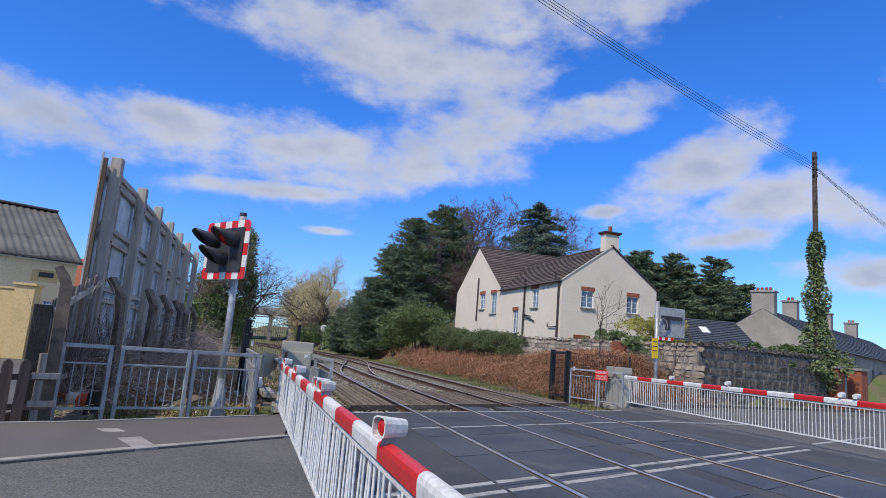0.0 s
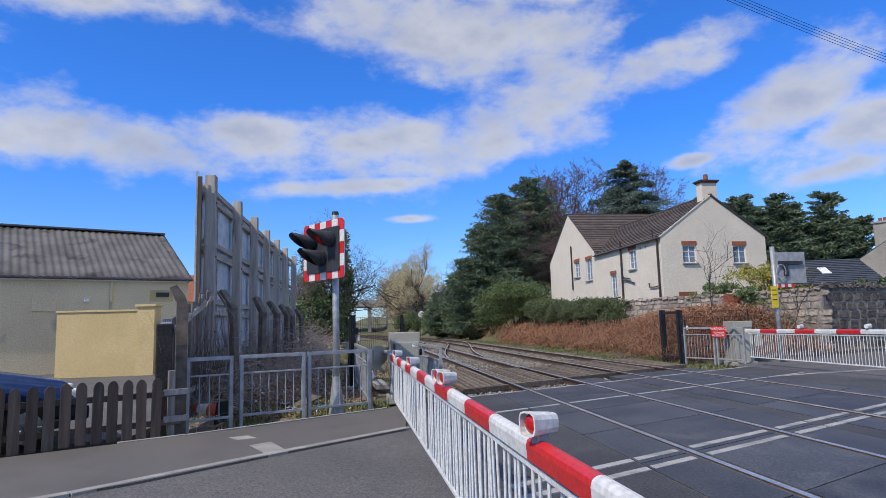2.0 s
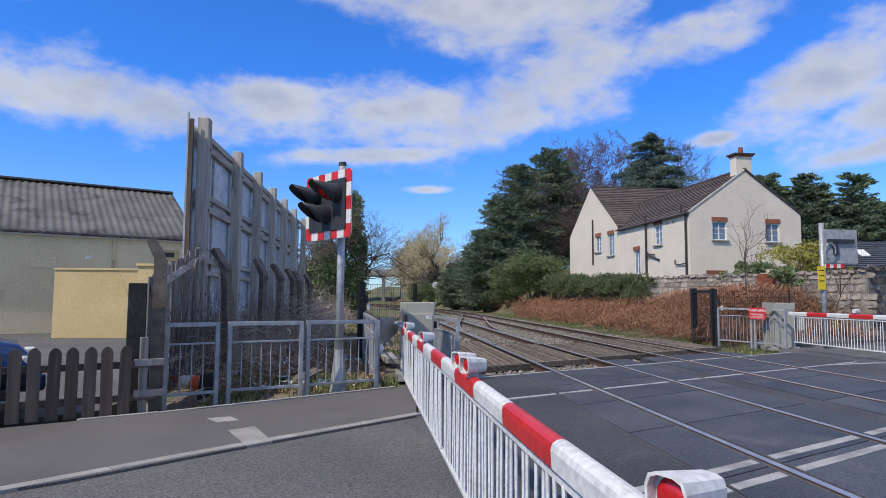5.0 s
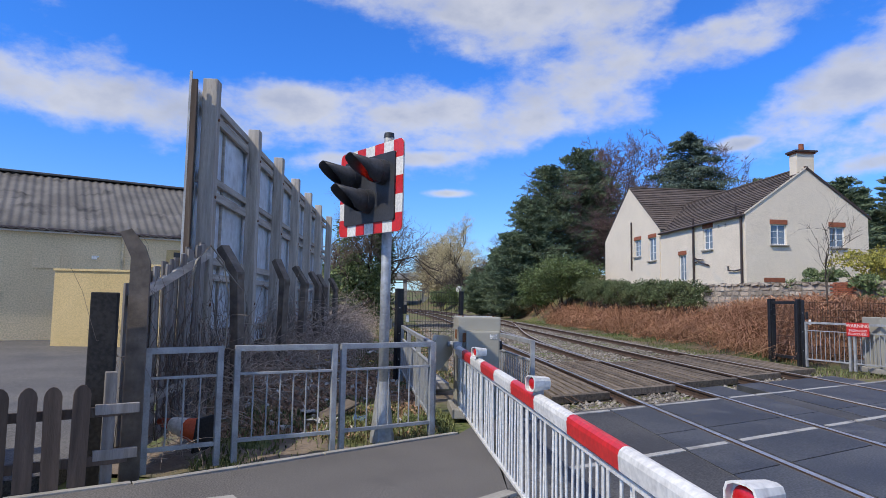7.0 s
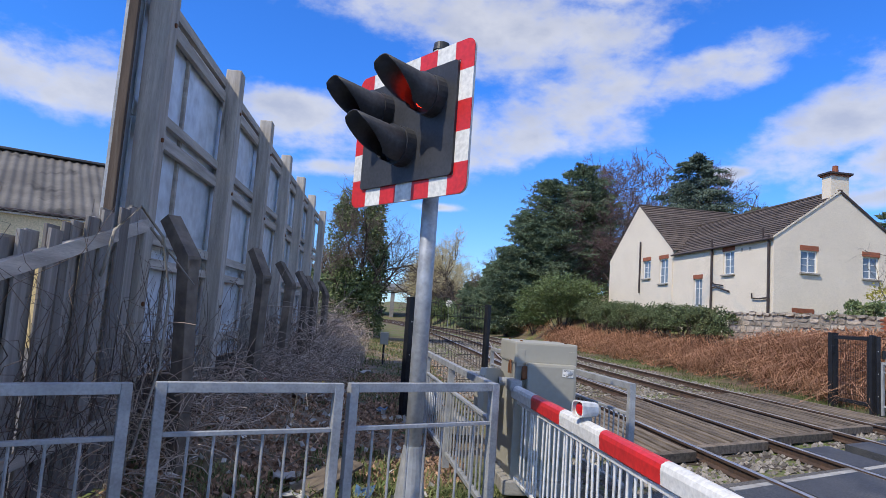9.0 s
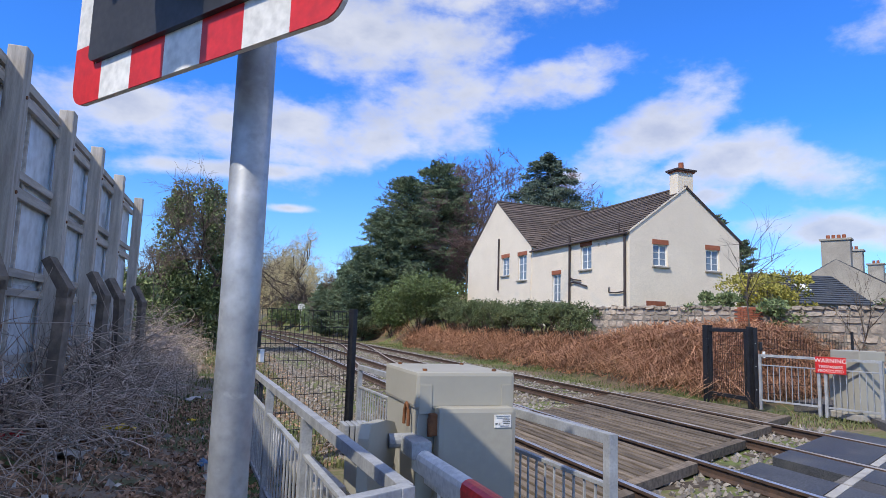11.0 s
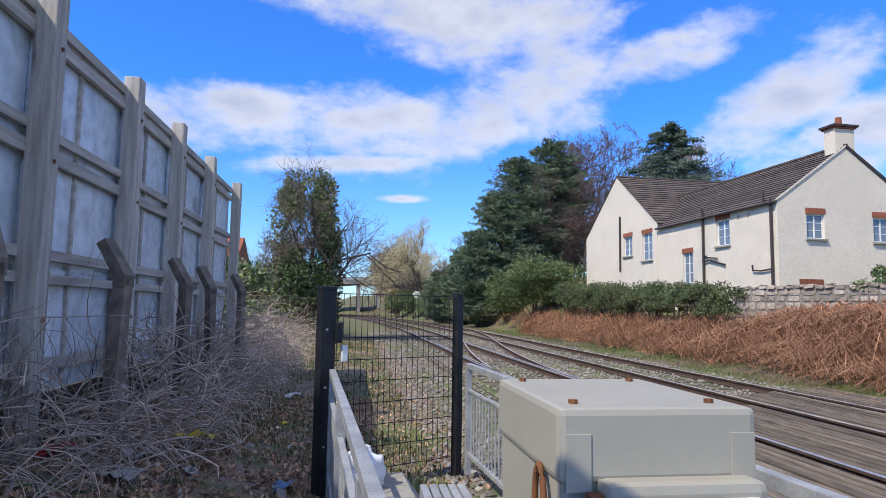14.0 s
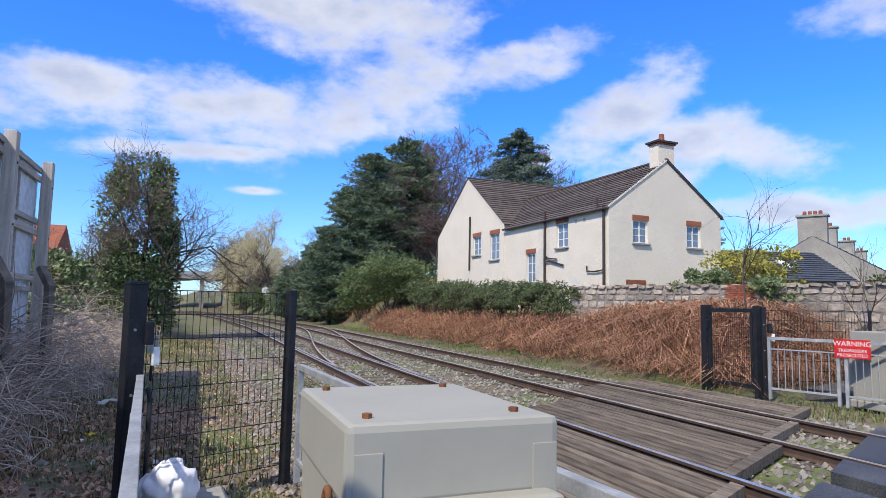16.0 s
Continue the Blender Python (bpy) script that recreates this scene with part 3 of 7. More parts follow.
def bed_poly():
    return [(-0.3, ry(11.95, -0.3)), (9.6, ry(11.95, 9.6)), (9.6, 24), (9.3, 50)] + [(bend(9.3, y), y) for y in range(60, 241, 10)] + [(bend(0.6, y), y) for y in range(240, 59, -10)] + [(0.6, 50), (0.4, 24), (-0.3, 20)]


tagged(new("ballast_bed", to_mesh("ballast_bed", prism(bed_poly(), -0.5, -0.165), BALLAST)), "dirty brown ballast under both tracks", "ballast", kind="structure")
bed2 = [(-0.5, -200), (9.6, -200), (9.6, ry(-2.7, 9.6)), (-0.5, ry(-2.7, -0.5))]
tagged(new("ballast_bed_near", to_mesh("ballast_bed_near", prism(bed2, -0.5, -0.165), BALLAST)), "dirty brown ballast on the other side of the road", "ballast", kind="structure")

RAIL_PROFILE = [(-0.035, 0.018), (-0.030, 0.022), (0.030, 0.022), (0.035, 0.018), (0.035, -0.015), (0.009, -0.03), (0.009, -0.10), (0.065, -0.125), (0.065, -0.135), (-0.065, -0.135), (-0.065, -0.125), (-0.009, -0.10), (-0.009, -0.03), (-0.035, -0.015)]


def rail_mesh(name, pts, head, web=RAILRUST):
    """A rail swept along plan points."""
    bm = bmesh.new()
    rings = []
    for i, (x, y) in enumerate(pts):
        a, b = pts[max(i - 1, 0)], pts[min(i + 1, len(pts) - 1)]
        d = Vector((b[0] - a[0], b[1] - a[1], 0)).normalized()
        s = Vector((d.y, -d.x, 0))
        rings.append([bm.verts.new(Vector((x, y, 0)) + s * px + Vector((0, 0, pz))) for px, pz in RAIL_PROFILE])
    n = len(RAIL_PROFILE)
    for r0, r1 in zip(rings, rings[1:]):
        for i in range(n):
            f = bm.faces.new((r0[i], r1[i], r1[(i + 1) % n], r0[(i + 1) % n]))
            f.material_index = 1 if i in (0, 1, 2) else 0
    bm.faces.new(rings[0][::-1])
    bm.faces.new(rings[-1])
    bmesh.ops.recalc_face_normals(bm, faces=bm.faces[:])
    return to_mesh(name, bm, [web, head])


tracks = []
for k, (xa, xb, head) in enumerate(((2.5, 4.2, RAILTOP), (6.25, 8.0, RAILTOP_OLD))):
    tr = thing("railway_track", pose(0, 0, 0), "railway track with " + ("bright-topped" if k == 0 else "rust-brown") + " rails on timber sleepers", "railway track", "railway tracks")
    for x in (xa, xb):
        part("rail", rail_mesh("rail", [(x, -120), (x, 50)] + [(bend(x, y), y) for y in range(54, 240, 5)], head), head, tr)
    tracks.append(tr)
    sl = to_mesh("sleeper", box((0, 0, 0), (2.65, 0.25, 0.13), 0.012), SLEEPER)
    rng = random.Random(5 + k)
    y = ry(12.3, xb) + 0.2
    n = 0
    while y < 150:
        c = (xa + xb) / 2
        part("sleeper", sl, SLEEPER, tr, at=pose(bend(c, y) + rng.uniform(-0.04, 0.04), y, -0.215 + rng.uniform(-0.012, 0.012), 0, 0, rng.uniform(-1, 1)))
        y += 0.68
        n += 1
# crossover between the tracks
xo = thing("railway_crossover", pose(0, 0, 0), "rust-red crossover rails between the two tracks", "railway points")
for off in (0.0, 1.7):
    pts = []
    for i in range(25):
        s = i / 24
        t3 = s * s * (3 - 2 * s)
        pts.append((4.2 - 1.68 + off + 3.78 * t3, 24 + 38 * s))
    part("rail", rail_mesh("rail", pts, RAILTOP_OLD), RAILTOP_OLD, xo)
for x in (2.62, 4.08):
    part("check_rail", rail_mesh("check_rail", [(x, 20.5), (x, 40)], RAILTOP_OLD), RAILTOP_OLD, xo)
part("signal_wire", tubes_mesh("signal_wire", [([(1.4, 13.5, -0.02), (1.3, 30, -0.04), (1.2, 60, 0.0)], 0.012, 0.012), ([(1.55, 13.5, -0.02), (1.5, 30, -0.04), (1.4, 60, 0.0)], 0.012, 0.012)], RAILRUST), RAILRUST, xo)


# ---- galvanised guard fences ----
def fence_panel(name, a, b, h, label, bar_top=0.745, low=0.12, step=0.125, mid=True, group="guard fences", leg=True, mat_=None, posts=(True, True)):
    """A welded guard-rail panel between two plan points: posts, top rail, middle rail, low rail and bars."""
    mat_ = mat_ or GALV
    a, b = Vector((*a, 0)), Vector((*b, 0))
    d = b - a
    L = d.length
    ang = math.degrees(math.atan2(d.y, d.x))
    th = thing(name, pose(a.x, a.y, 0, 0, 0, ang), label, "guard fence", group)
    for i, x in enumerate((0.03, L - 0.03)):
        if posts[i]:
            part("post", box((x, 0, h / 2 - 0.05), (0.06, 0.06, h + 0.1), 0.004), mat_, th)
    part("top_rail", box((L / 2, 0, h - 0.03), (L - 0.12, 0.055, 0.06), 0.004), mat_, th)
    if mid:
        part("middle_rail", box((L / 2, 0, h * bar_top - 0.015), (L - 0.12, 0.04, 0.025), 0.003), mat_, th)
    part("bottom_rail", box((L / 2, 0, low), (L - 0.12, 0.045, 0.04), 0.003), mat_, th)
    n = max(int((L - 0.12) / step), 2)
    top = h * bar_top - 0.02 if mid else h - 0.05
    bar = to_mesh("bar", rod((0, 0, low), (0, 0, top), 0.009, seg=6), mat_)
    for i in range(1, n):
        part("bar", bar, mat_, th, at=(0.06 + (L - 0.12) * i / n, 0, 0))
    return th


FENCE = [(-3.93, 9.60), (-3.29, 9.98)], [(-3.20, 10.08), (-2.18, 10.54)], [(-2.14, 10.58), (-1.05, 11.16)]
for (a, b), lab in zip(FENCE, ("narrow galvanised steel guard panel by the wooden fence", "galvanised steel gate panel in the guard fence", "galvanised steel guard panel by the signal post")):
    fence_panel("guard_fence", a, b, 1.10, lab)
ret = fence_panel("guard_fence", (-1.04, 11.24), (-1.42, 16.85), 1.08, "long galvanised guard fence running back to the black gate", step=0.15)
part("post", box((2.0, 0, 0.5), (0.07, 0.07, 1.06), 0.004), GALV, ret)
part("post", box((3.9, 0, 0.5), (0.07, 0.07, 1.06), 0.004), GALV, ret)
rf = fence_panel("guard_fence", (0.40, 12.08), (0.02, 17.6), 1.08, "galvanised guard fence beside the track behind the cabinet", step=0.11)
part("post", box((2.4, 0, 0.5), (0.07, 0.07, 1.06), 0.004), GALV, rf)
fence_panel("guard_fence", (10.36, 21.0), (10.78, 19.7), 1.20, "galvanised guard panel by the far black gate", mid=True, bar_top=0.80)
fence_panel("guard_fence", (10.80, 19.62), (11.15, 18.55), 1.20, "galvanised guard panel in front of the far cabinet", bar_top=0.80)


# ---- barrier ----
def barrier(name, m, length, label, first=1.35, lamps=(), tip=None, h=0.90):
    """A boom along +y of its own space with red and white sleeves, a skirt of hanging bars and lamps."""
    th = thing(name, m, label, "barrier", "level crossing barriers")
    # boom: half-round topped box profile, slimmer towards the tip
    prof = [(-0.039, -0.051), (0.039, -0.051), (0.043, 0.017), (0.036, 0.041), (0.019, 0.054), (0, 0.058), (-0.019, 0.054), (-0.036, 0.041), (-0.043, 0.017)]
    y, red = first, True
    cuts = [0.0]
    while y < length:
        cuts.append(y)
        y += 0.8
    cuts.append(length)
    col = 0
    for i, (y0, y1) in enumerate(zip(cuts, cuts[1:])):
        red = i % 2 == 1
        k0, k1 = 0.92 + 0.16 * (y0 / length), 0.92 + 0.16 * (y1 / length)
        bm = bmesh.new()
        A = [bm.verts.new((x * k0, y0 + 0.001, h + z * k0)) for x, z in prof]
        B = [bm.verts.new((x * k1, y1 - 0.001, h + z * k1)) for x, z in prof]
        bm.faces.new(A)
        bm.faces.new(B[::-1])
        for j in range(len(prof)):
            bm.faces.new((A[j], B[j], B[(j + 1) % len(prof)], A[(j + 1) % len(prof)]))
        bmesh.ops.recalc_face_normals(bm, faces=bm.faces[:])
        part("boom_section", bm, RED if red else WHITE, th, "red boom sleeve" if red else "white boom sleeve")
    part("skirt_rail", box((0, length / 2, 0.11), (0.03, length - 0.3, 0.03), 0.004), WHITE, th)
    part("skirt_rail", box((0, length / 2, h - 0.085), (0.035, length - 0.3, 0.03), 0.004), WHITE, th)
    bar = to_mesh("skirt_bar", rod((0, 0, 0.1), (0, 0, h - 0.09), 0.009, seg=6), WHITE)
    n = int((length - 0.4) / 0.105)
    rng = random.Random(3)
    for i in range(n):
        part("skirt_bar", bar, WHITE, th, at=pose(rng.uniform(-0.008, 0.008), 0.2 + i * 0.105, 0, rng.uniform(-0.8, 0.8), rng.uniform(-1, 1), 0))
    for ly in lamps:
        lamp = part("boom_lamp", boom_lamp_mesh(), WHITE, th, "white boom lamp", at=pose(0, ly, h + 0.055, 0, 0, 24) @ Matrix.Diagonal((0.95, 0.9, 0.9, 1)))
        part("red_lens", lens_mesh(), LENSRED, lamp, "red lamp lens")
        part("lamp_foot", box((0, 0, 0.008), (0.07, 0.05, 0.05), 0.006), GALV, lamp)
    return th


def boom_lamp_mesh():
    bm = bmesh.new()
    ring0, ring1 = [], []
    n = 16
    for i in range(n):
        a = 2 * math.pi * i / n
        c, s = math.cos(a), math.sin(a)
        f = 1 / max(abs(c), abs(s), 0.001)
        k = min(f, 1.18)
        y, z = 0.062 * c * k, 0.062 * s * k + 0.085
        ring0.append(bm.verts.new((-0.08, y, z)))
        ring1.append(bm.verts.new((0.08, y * 0.8, (z - 0.085) * 0.8 + 0.08)))
    for i in range(n):
        bm.faces.new((ring0[i], ring0[(i + 1) % n], ring1[(i + 1) % n], ring1[i]))
    bm.faces.new(ring1)
    inner = [bm.verts.new((-0.08, v.co.y * 0.86, (v.co.z - 0.085) * 0.86 + 0.085)) for v in ring0]
    deep = [bm.verts.new((-0.05, v.co.y, v.co.z)) for v in inner]
    for i in range(n):
        bm.faces.new((ring0[i], inner[i], inner[(i + 1) % n], ring0[(i + 1) % n]))
        bm.faces.new((inner[i], deep[i], deep[(i + 1) % n], inner[(i + 1) % n]))
    bm.faces.new(deep)
    bmesh.ops.recalc_face_normals(bm, faces=bm.faces[:])
    return to_mesh("boom_lamp", bm, WHITE)


def lens_mesh():
    bm = bmesh.new()
    bmesh.ops.create_uvsphere(bm, u_segments=14, v_segments=8, radius=0.05)
    bmesh.ops.transform(bm, matrix=Matrix.Translation((-0.05, 0, 0.085)) @ Matrix.Diagonal((0.35, 1, 1, 1)), verts=bm.verts[:])
    return to_mesh("red_lens", bm, LENSRED, True)


B_ANG = math.degrees(math.atan(0.029))
near_barrier = barrier("barrier", pose(-0.22, -1.2, 0, 0, 0, B_ANG), 13.7, "lowered red and white crossing barrier with hanging white skirt", first=1.35 + 1.2 - 1.6, lamps=(11.72, 8.98, 6.35, 5.98, 3.25))
far_barrier = barrier("barrier", pose(10.62, 17.6, 0.18, 0, 0, 180 - 1.5), 13.5, "lowered red and white barrier across the far side of the crossing", first=0.8, lamps=(2.6, 5.0, 8.4, 8.75, 11))


# ---- barrier machines ----
def machine(name, m, label, mirror=1):
    th = thing(name, m, label, "cabinet", "barrier machines")
    W, D, H = 0.64, 0.80, 1.38
    part("body", box((0, 0, (H - 0.06) / 2), (W - 0.03, D - 0.03, H - 0.06), 0.015), CABINET, th)
    lid = part("lid", box((0, 0, H - 0.11), (W, D, 0.22), 0.022), CABINET, th)
    for x, y in ((-0.24, -0.3), (-0.24, 0.3), (0.22, -0.3), (0.22, 0.3)):
        b = part("bolt", rod((x, y, H), (x, y, H + 0.013), 0.015, seg=6), RUST, lid, "rusty hexagon bolt")
    part("door", box((0.045, -D / 2 - 0.04, 0.72), (0.5, 0.11, 0.92), 0.03), CABINET, th, "raised front cover")
    for x in (-0.26, 0.27):
        part("lid_clip", box((x, -D / 2 - 0.0025, H - 0.16), (0.08, 0.005, 0.17), 0.002), CABINET, th)
    part("latch", box((-0.225, -D / 2 - 0.045, 1.08), (0.05, 0.05, 0.13), 0.012), RUST, th, "rusty latch")
    part("label_plate", box((0.2, -D / 2 - 0.098, 1.10), (0.11, 0.004, 0.075), 0), PAPER, th, "small white data plate")
    pl = th.children[-1]
    for w, x, z in ((0.09, 0.2, 1.130), (0.08, 0.2, 1.119), (0.045, 0.222, 1.108), (0.05, 0.222, 1.097), (0.045, 0.222, 1.086), (0.06, 0.21, 1.072)):
        part("print_line", box((x, -D / 2 - 0.1012, z), (w, 0.002, 0.003)), SIGBLACK, pl)
    words("lettering", "MK 2", 0.016, pose(0.165, -D / 2 - 0.1005, 1.083, 90, 0, 0), SIGBLACK, pl)
    part("rust_stain", box((-0.232, -D / 2 - 0.0165, 1.06), (0.035, 0.003, 0.11), 0.001), RUST, th, "rust stain beside the latch")
    hasp = []
    for i in range(13):
        a = math.pi * i / 12
        hasp.append((-W / 2 - 0.012, -0.24 + 0.05 * math.cos(a), 1.05 + 0.13 * math.sin(a)))
    part("handle", tubes_mesh("handle", [(hasp, 0.011, 0.011)], RUST, 6), RUST, th, "rusty loop handle")
    part("side_boss", rod((W / 2 - 0.01, -0.12, 0.95), (W / 2 + 0.06, -0.12, 0.95), 0.07, seg=16), SIGBLACK, th)
    # crank arms and counterweight at the left
    prof = [(-0.55, 0.62), (-0.40, 0.62), (0.02, 0.80), (0.10, 0.98), (0.0, 1.06), (-0.20, 1.10), (-0.52, 1.12), (-0.56, 1.05)]
    part("crank_arm", extrude_xz([(p, q) for p, q in prof], -0.03, 0.03), CABINET, th, "curved grey crank arm", at=pose(-0.42, -0.18, 0.0, 0, 0, 62))
    part("counterweight", box((-0.50, 0.22, 0.72), (0.16, 0.46, 0.36), 0.02), CABINET, th)
    for i in range(5):
        part("weight_plate", box((-0.66 + i * 0.035, 0.05, 0.95), (0.028, 0.2, 0.14), 0.004), GALV, th)
    part("pivot", rod((-0.46, -0.32, 0.97), (-0.26, -0.32, 0.97), 0.045, seg=14), GALV, th)
    part("boom_bracket", box((-0.33, -0.46, 0.96), (0.12, 0.26, 0.10), 0.015), GALV, th)
    part("plinth", box((0, 0, -0.03), (W + 0.14, D + 0.14, 0.14), 0.02), KERB, th)
    return th


machine("barrier_machine", pose(-0.30, 12.99, 0), "weathered grey steel barrier machine with rusty bolts")
machine("barrier_machine", pose(11.42, 19.32, 0, 0, 0, 172), "light grey barrier machine behind the far guard panel")


# ---- black mesh gates ----
def mesh_gate(name, a, b, h, label, leaf=False, post=0.10):
    a, b = Vector((*a, 0)), Vector((*b, 0))
    d = b - a
    L = d.length
    th = thing(name, pose(a.x, a.y, 0, 0, 0, math.degrees(math.atan2(d.y, d.x))), label, "mesh gate", "black mesh gates")
    part("post", box((0, 0, h / 2 - 0.1), (post * 1.5, post * 1.3, h + 0.2), 0.006), BLACKSTEEL, th)
    part("post", box((L, 0, h / 2 - 0.1), (post * 0.75, post, h + 0.2), 0.006), BLACKSTEEL, th)
    part("post_cap", box((0, 0, h + 0.01), (post * 1.6, post * 1.4, 0.03), 0.006), BLACKSTEEL, th)
    wire = to_mesh("wire", rod((0, 0, 0.06), (0, 0, h - 0.04), 0.0036, seg=5), BLACKSTEEL)
    n = int((L - 0.1) / 0.066)
    for i in range(1, n):
        part("wire", wire, BLACKSTEEL, th, at=(0.05 + i * (L - 0.1) / n, 0, 0))
    k = 9
    for i in range(k):
        z = 0.06 + (h - 0.10) * i / (k - 1)
        part("cross_wire", rod((0.04, -0.006, z), (L - 0.03, -0.006, z), 0.0045, seg=5), BLACKSTEEL, th)
    part("lock_box", box((0.10, -0.05, h - 0.42), (0.07, 0.10, 0.20), 0.015), BLACKSTEEL, th)
    if leaf:
        for z in (0.10, h - 0.10):
            part("frame_rail", box((L / 2, -0.02, z), (L - 0.1, 0.06, 0.09), 0.005), BLACKSTEEL, th)
        for x in (0.10, L - 0.12):
            part("frame_stile", box((x, -0.02, h / 2), (0.07, 0.06, h - 0.2), 0.005), BLACKSTEEL, th)
    if not leaf:
        part("sensor_box", box((0.17, -0.06, h - 0.62), (0.06, 0.05, 0.16), 0.008), PVC, th, "small white box on the gate post")
    for z in (0.35, 0.9, 1.45):
        part("bolt", rod((-0.02, -0.075, z), (-0.02, -0.062, z), 0.012, seg=8), GALV, th)
    return th


mesh_gate("mesh_gate", (-1.50, 16.98), (-0.08, 17.72), 1.84, "black steel mesh gate with a heavy post and lock")
fg = mesh_gate("mesh_gate", (10.48, 22.85), (10.34, 21.25), 1.85, "open-framed black mesh gate by the far track", leaf=True, post=0.13)
mesh_gate("mesh_gate", (10.36, 21.1), (12.4, 20.2), 1.80, "black mesh fence panel beside the far gate", post=0.06)


# ---- hoarding along the yard ----
hoard = thing("hoarding", pose(-4.2, 12.05, 0), "tall weathered timber and steel-sheet hoarding seen from behind", "hoarding")
PY = [0.1, 2.75, 4.98, 7.35, 9.45, 11.8, 14.55]  # posts along it
for i, y in enumerate(PY):
    rng = random.Random(40 + i)
    bm = box((0, y, 2.28), (0.20, 0.24 if i else 0.22, 4.76), 0.015)
    p = part("post", bm, OLDTIMBER, hoard, at=pose(0, 0, 0, 0, rng.uniform(-0.3, 0.3), 0))
    for z in (1.5, 3.0, 4.1):
        part("bolt", rod((0.095, y + 0.02, z), (0.115, y + 0.02, z), 0.022, seg=8), RUST, p)
for y0, y1 in zip([-0.25] + PY, PY + [PY[-1] + 0.25]):
    if y1 - y0 < 0.6:
        continue
    mid = (y0 + y1) / 2
    for a, b in ((y0, mid), (mid, y1)):
        for z0, z1 in ((0.75, 2.02), (2.05, 3.2), (3.22, 4.5)):
            bm = box((-0.185, (a + b) / 2, (z0 + z1) / 2), (0.012, b - a - 0.012, z1 - z0 - 0.012), 0)
            part("sheet", bm, HOARD, hoard)
    for k in (0.47,):
        part("batten", box((-0.165, y0 + (y1 - y0) * k, 2.65), (0.045, 0.055, 3.7), 0.004), OLDRAIL, hoard)
    for z, h in ((4.46, 0.11), (4.27, 0.12), (3.34, 0.10), (3.12, 0.13), (2.14, 0.11), (1.90, 0.10), (1.05, 0.12)):
        part("rail", box((-0.112, mid, z), (0.06, y1 - y0 - 0.002, h), 0.006), OLDRAIL, hoard)
part("edge_trim", box((-0.215, -0.16, 2.75), (0.035, 0.03, 3.9), 0.004), GALV, hoard, "pale metal edge strip")
# board in dark brown, its colour standing in for the shaded end gap
part("edge_board", box((-0.15, -0.19, 2.7), (0.08, 0.05, 3.75), 0.006), DARKBOARD, hoard)
part("lower_board", box((-0.20, 7.3, 0.36), (0.03, 14.9, 0.76), 0.004), DARKBOARD, hoard, "dark boarding along the foot")
part("facing", box((-0.215, 7.3, 2.7), (0.02, 14.9, 3.7), 0.0), HOARD, hoard)

# cranked old fence posts in front of the hoarding
for i, y in enumerate((12.4, 15.35, 17.75, 20.4, 22.4, 25.2)):
    rng = random.Random(70 + i)
    bm = beam((0, 0, -0.2), (0, 0, 1.95), 0.15, 0.13, 0.01)
    bm2 = extrude_xz([(-0.07, 1.85), (0.075, 1.85), (0.075, 1.97), (-0.22, 2.36), (-0.32, 2.30), (-0.07, 1.95)], -0.075, 0.075, bm)
    solid("fence_post", bm2, CONCPOST, "dark cranked concrete fence post before the hoarding", "fence post", pose(-3.72, y, 0, rng.uniform(-3, 3), rng.uniform(-3, 3), rng.uniform(-40, -20)), "cranked fence posts")

# board fence between hoarding and footway
bf = thing("board_fence", pose(-4.17, 9.45, 0), "grey weathered vertical-board fence overgrown with brambles", "fence")
nb = 19
bw = to_mesh("board", box((0, 0, 0.5), (0.022, 0.165, 1.0), 0.003), BOARDS)
for i in range(nb):
    rng = random.Random(90 + i)
    y = 0.25 + i * 0.127
    h = 1.72 + 0.034 * i + rng.uniform(-0.02, 0.02)
    part("board", bw, BOARDS, bf, at=pose(0.03 * (i % 2) + rng.uniform(-0.004, 0.004), y, 0.02, rng.uniform(-1, 1), rng.uniform(-1.2, 1.2), rng.uniform(-4, 4)) @ Matrix.Diagonal((1, 1, h, 1)))
part("brace", beam((0.05, 0.2, 1.55), (0.05, 2.65, 2.20), 0.05, 0.11, 0.006), OLDRAIL, bf)
part("rail", beam((0.05, 0.2, 0.5), (0.05, 2.6, 0.55), 0.05, 0.09, 0.006), OLDRAIL, bf)
solid("fence_post", extrude_xz([(-0.085, -0.2), (0.085, -0.2), (0.085, 1.93), (0.03, 2.08), (-0.09, 2.24), (-0.19, 2.20), (-0.085, 1.97)], -0.08, 0.08), CONCPOST, "stout grey-brown post with a cranked top in the board fence", "fence post", pose(-3.97, 9.48, 0, 0, 0, 18), "cranked fence posts")
solid("fence_post", box((0, 0, 0.77), (0.22, 0.20, 1.72), 0.012), BLACKPOST, "square tarred black post by the board fence", "fence post", pose(-4.13, 9.15, 0, 0, 0, 20))

# picket fence
pk = thing("picket_fence", pose(-4.02, 8.86, 0, 0, 0, 180 + 29.5), "dark brown timber picket fence with rounded tops", "fence")
prof = [(-0.065, 0.03), (0.065, 0.03), (0.065, 0.78), (0.052, 0.82), (0.025, 0.85), (0, 0.858), (-0.025, 0.85), (-0.052, 0.82), (-0.065, 0.78)]
pmesh = to_mesh("picket", extrude_xz(prof, -0.014, 0.014), DARKBOARD)
for i in range(40):
    rng = random.Random(130 + i)
    part("picket", pmesh, DARKBOARD, pk, at=pose(0.12 + i * 0.186, 0.06, rng.uniform(-0.015, 0.02), 0, rng.uniform(-1.5, 1.5), rng.uniform(-4, 4)))
for z in (0.22, 0.62):
    part("rail", box((3.7, 0.02, z), (7.9, 0.04, 0.08), 0.006), DARKBOARD, pk)
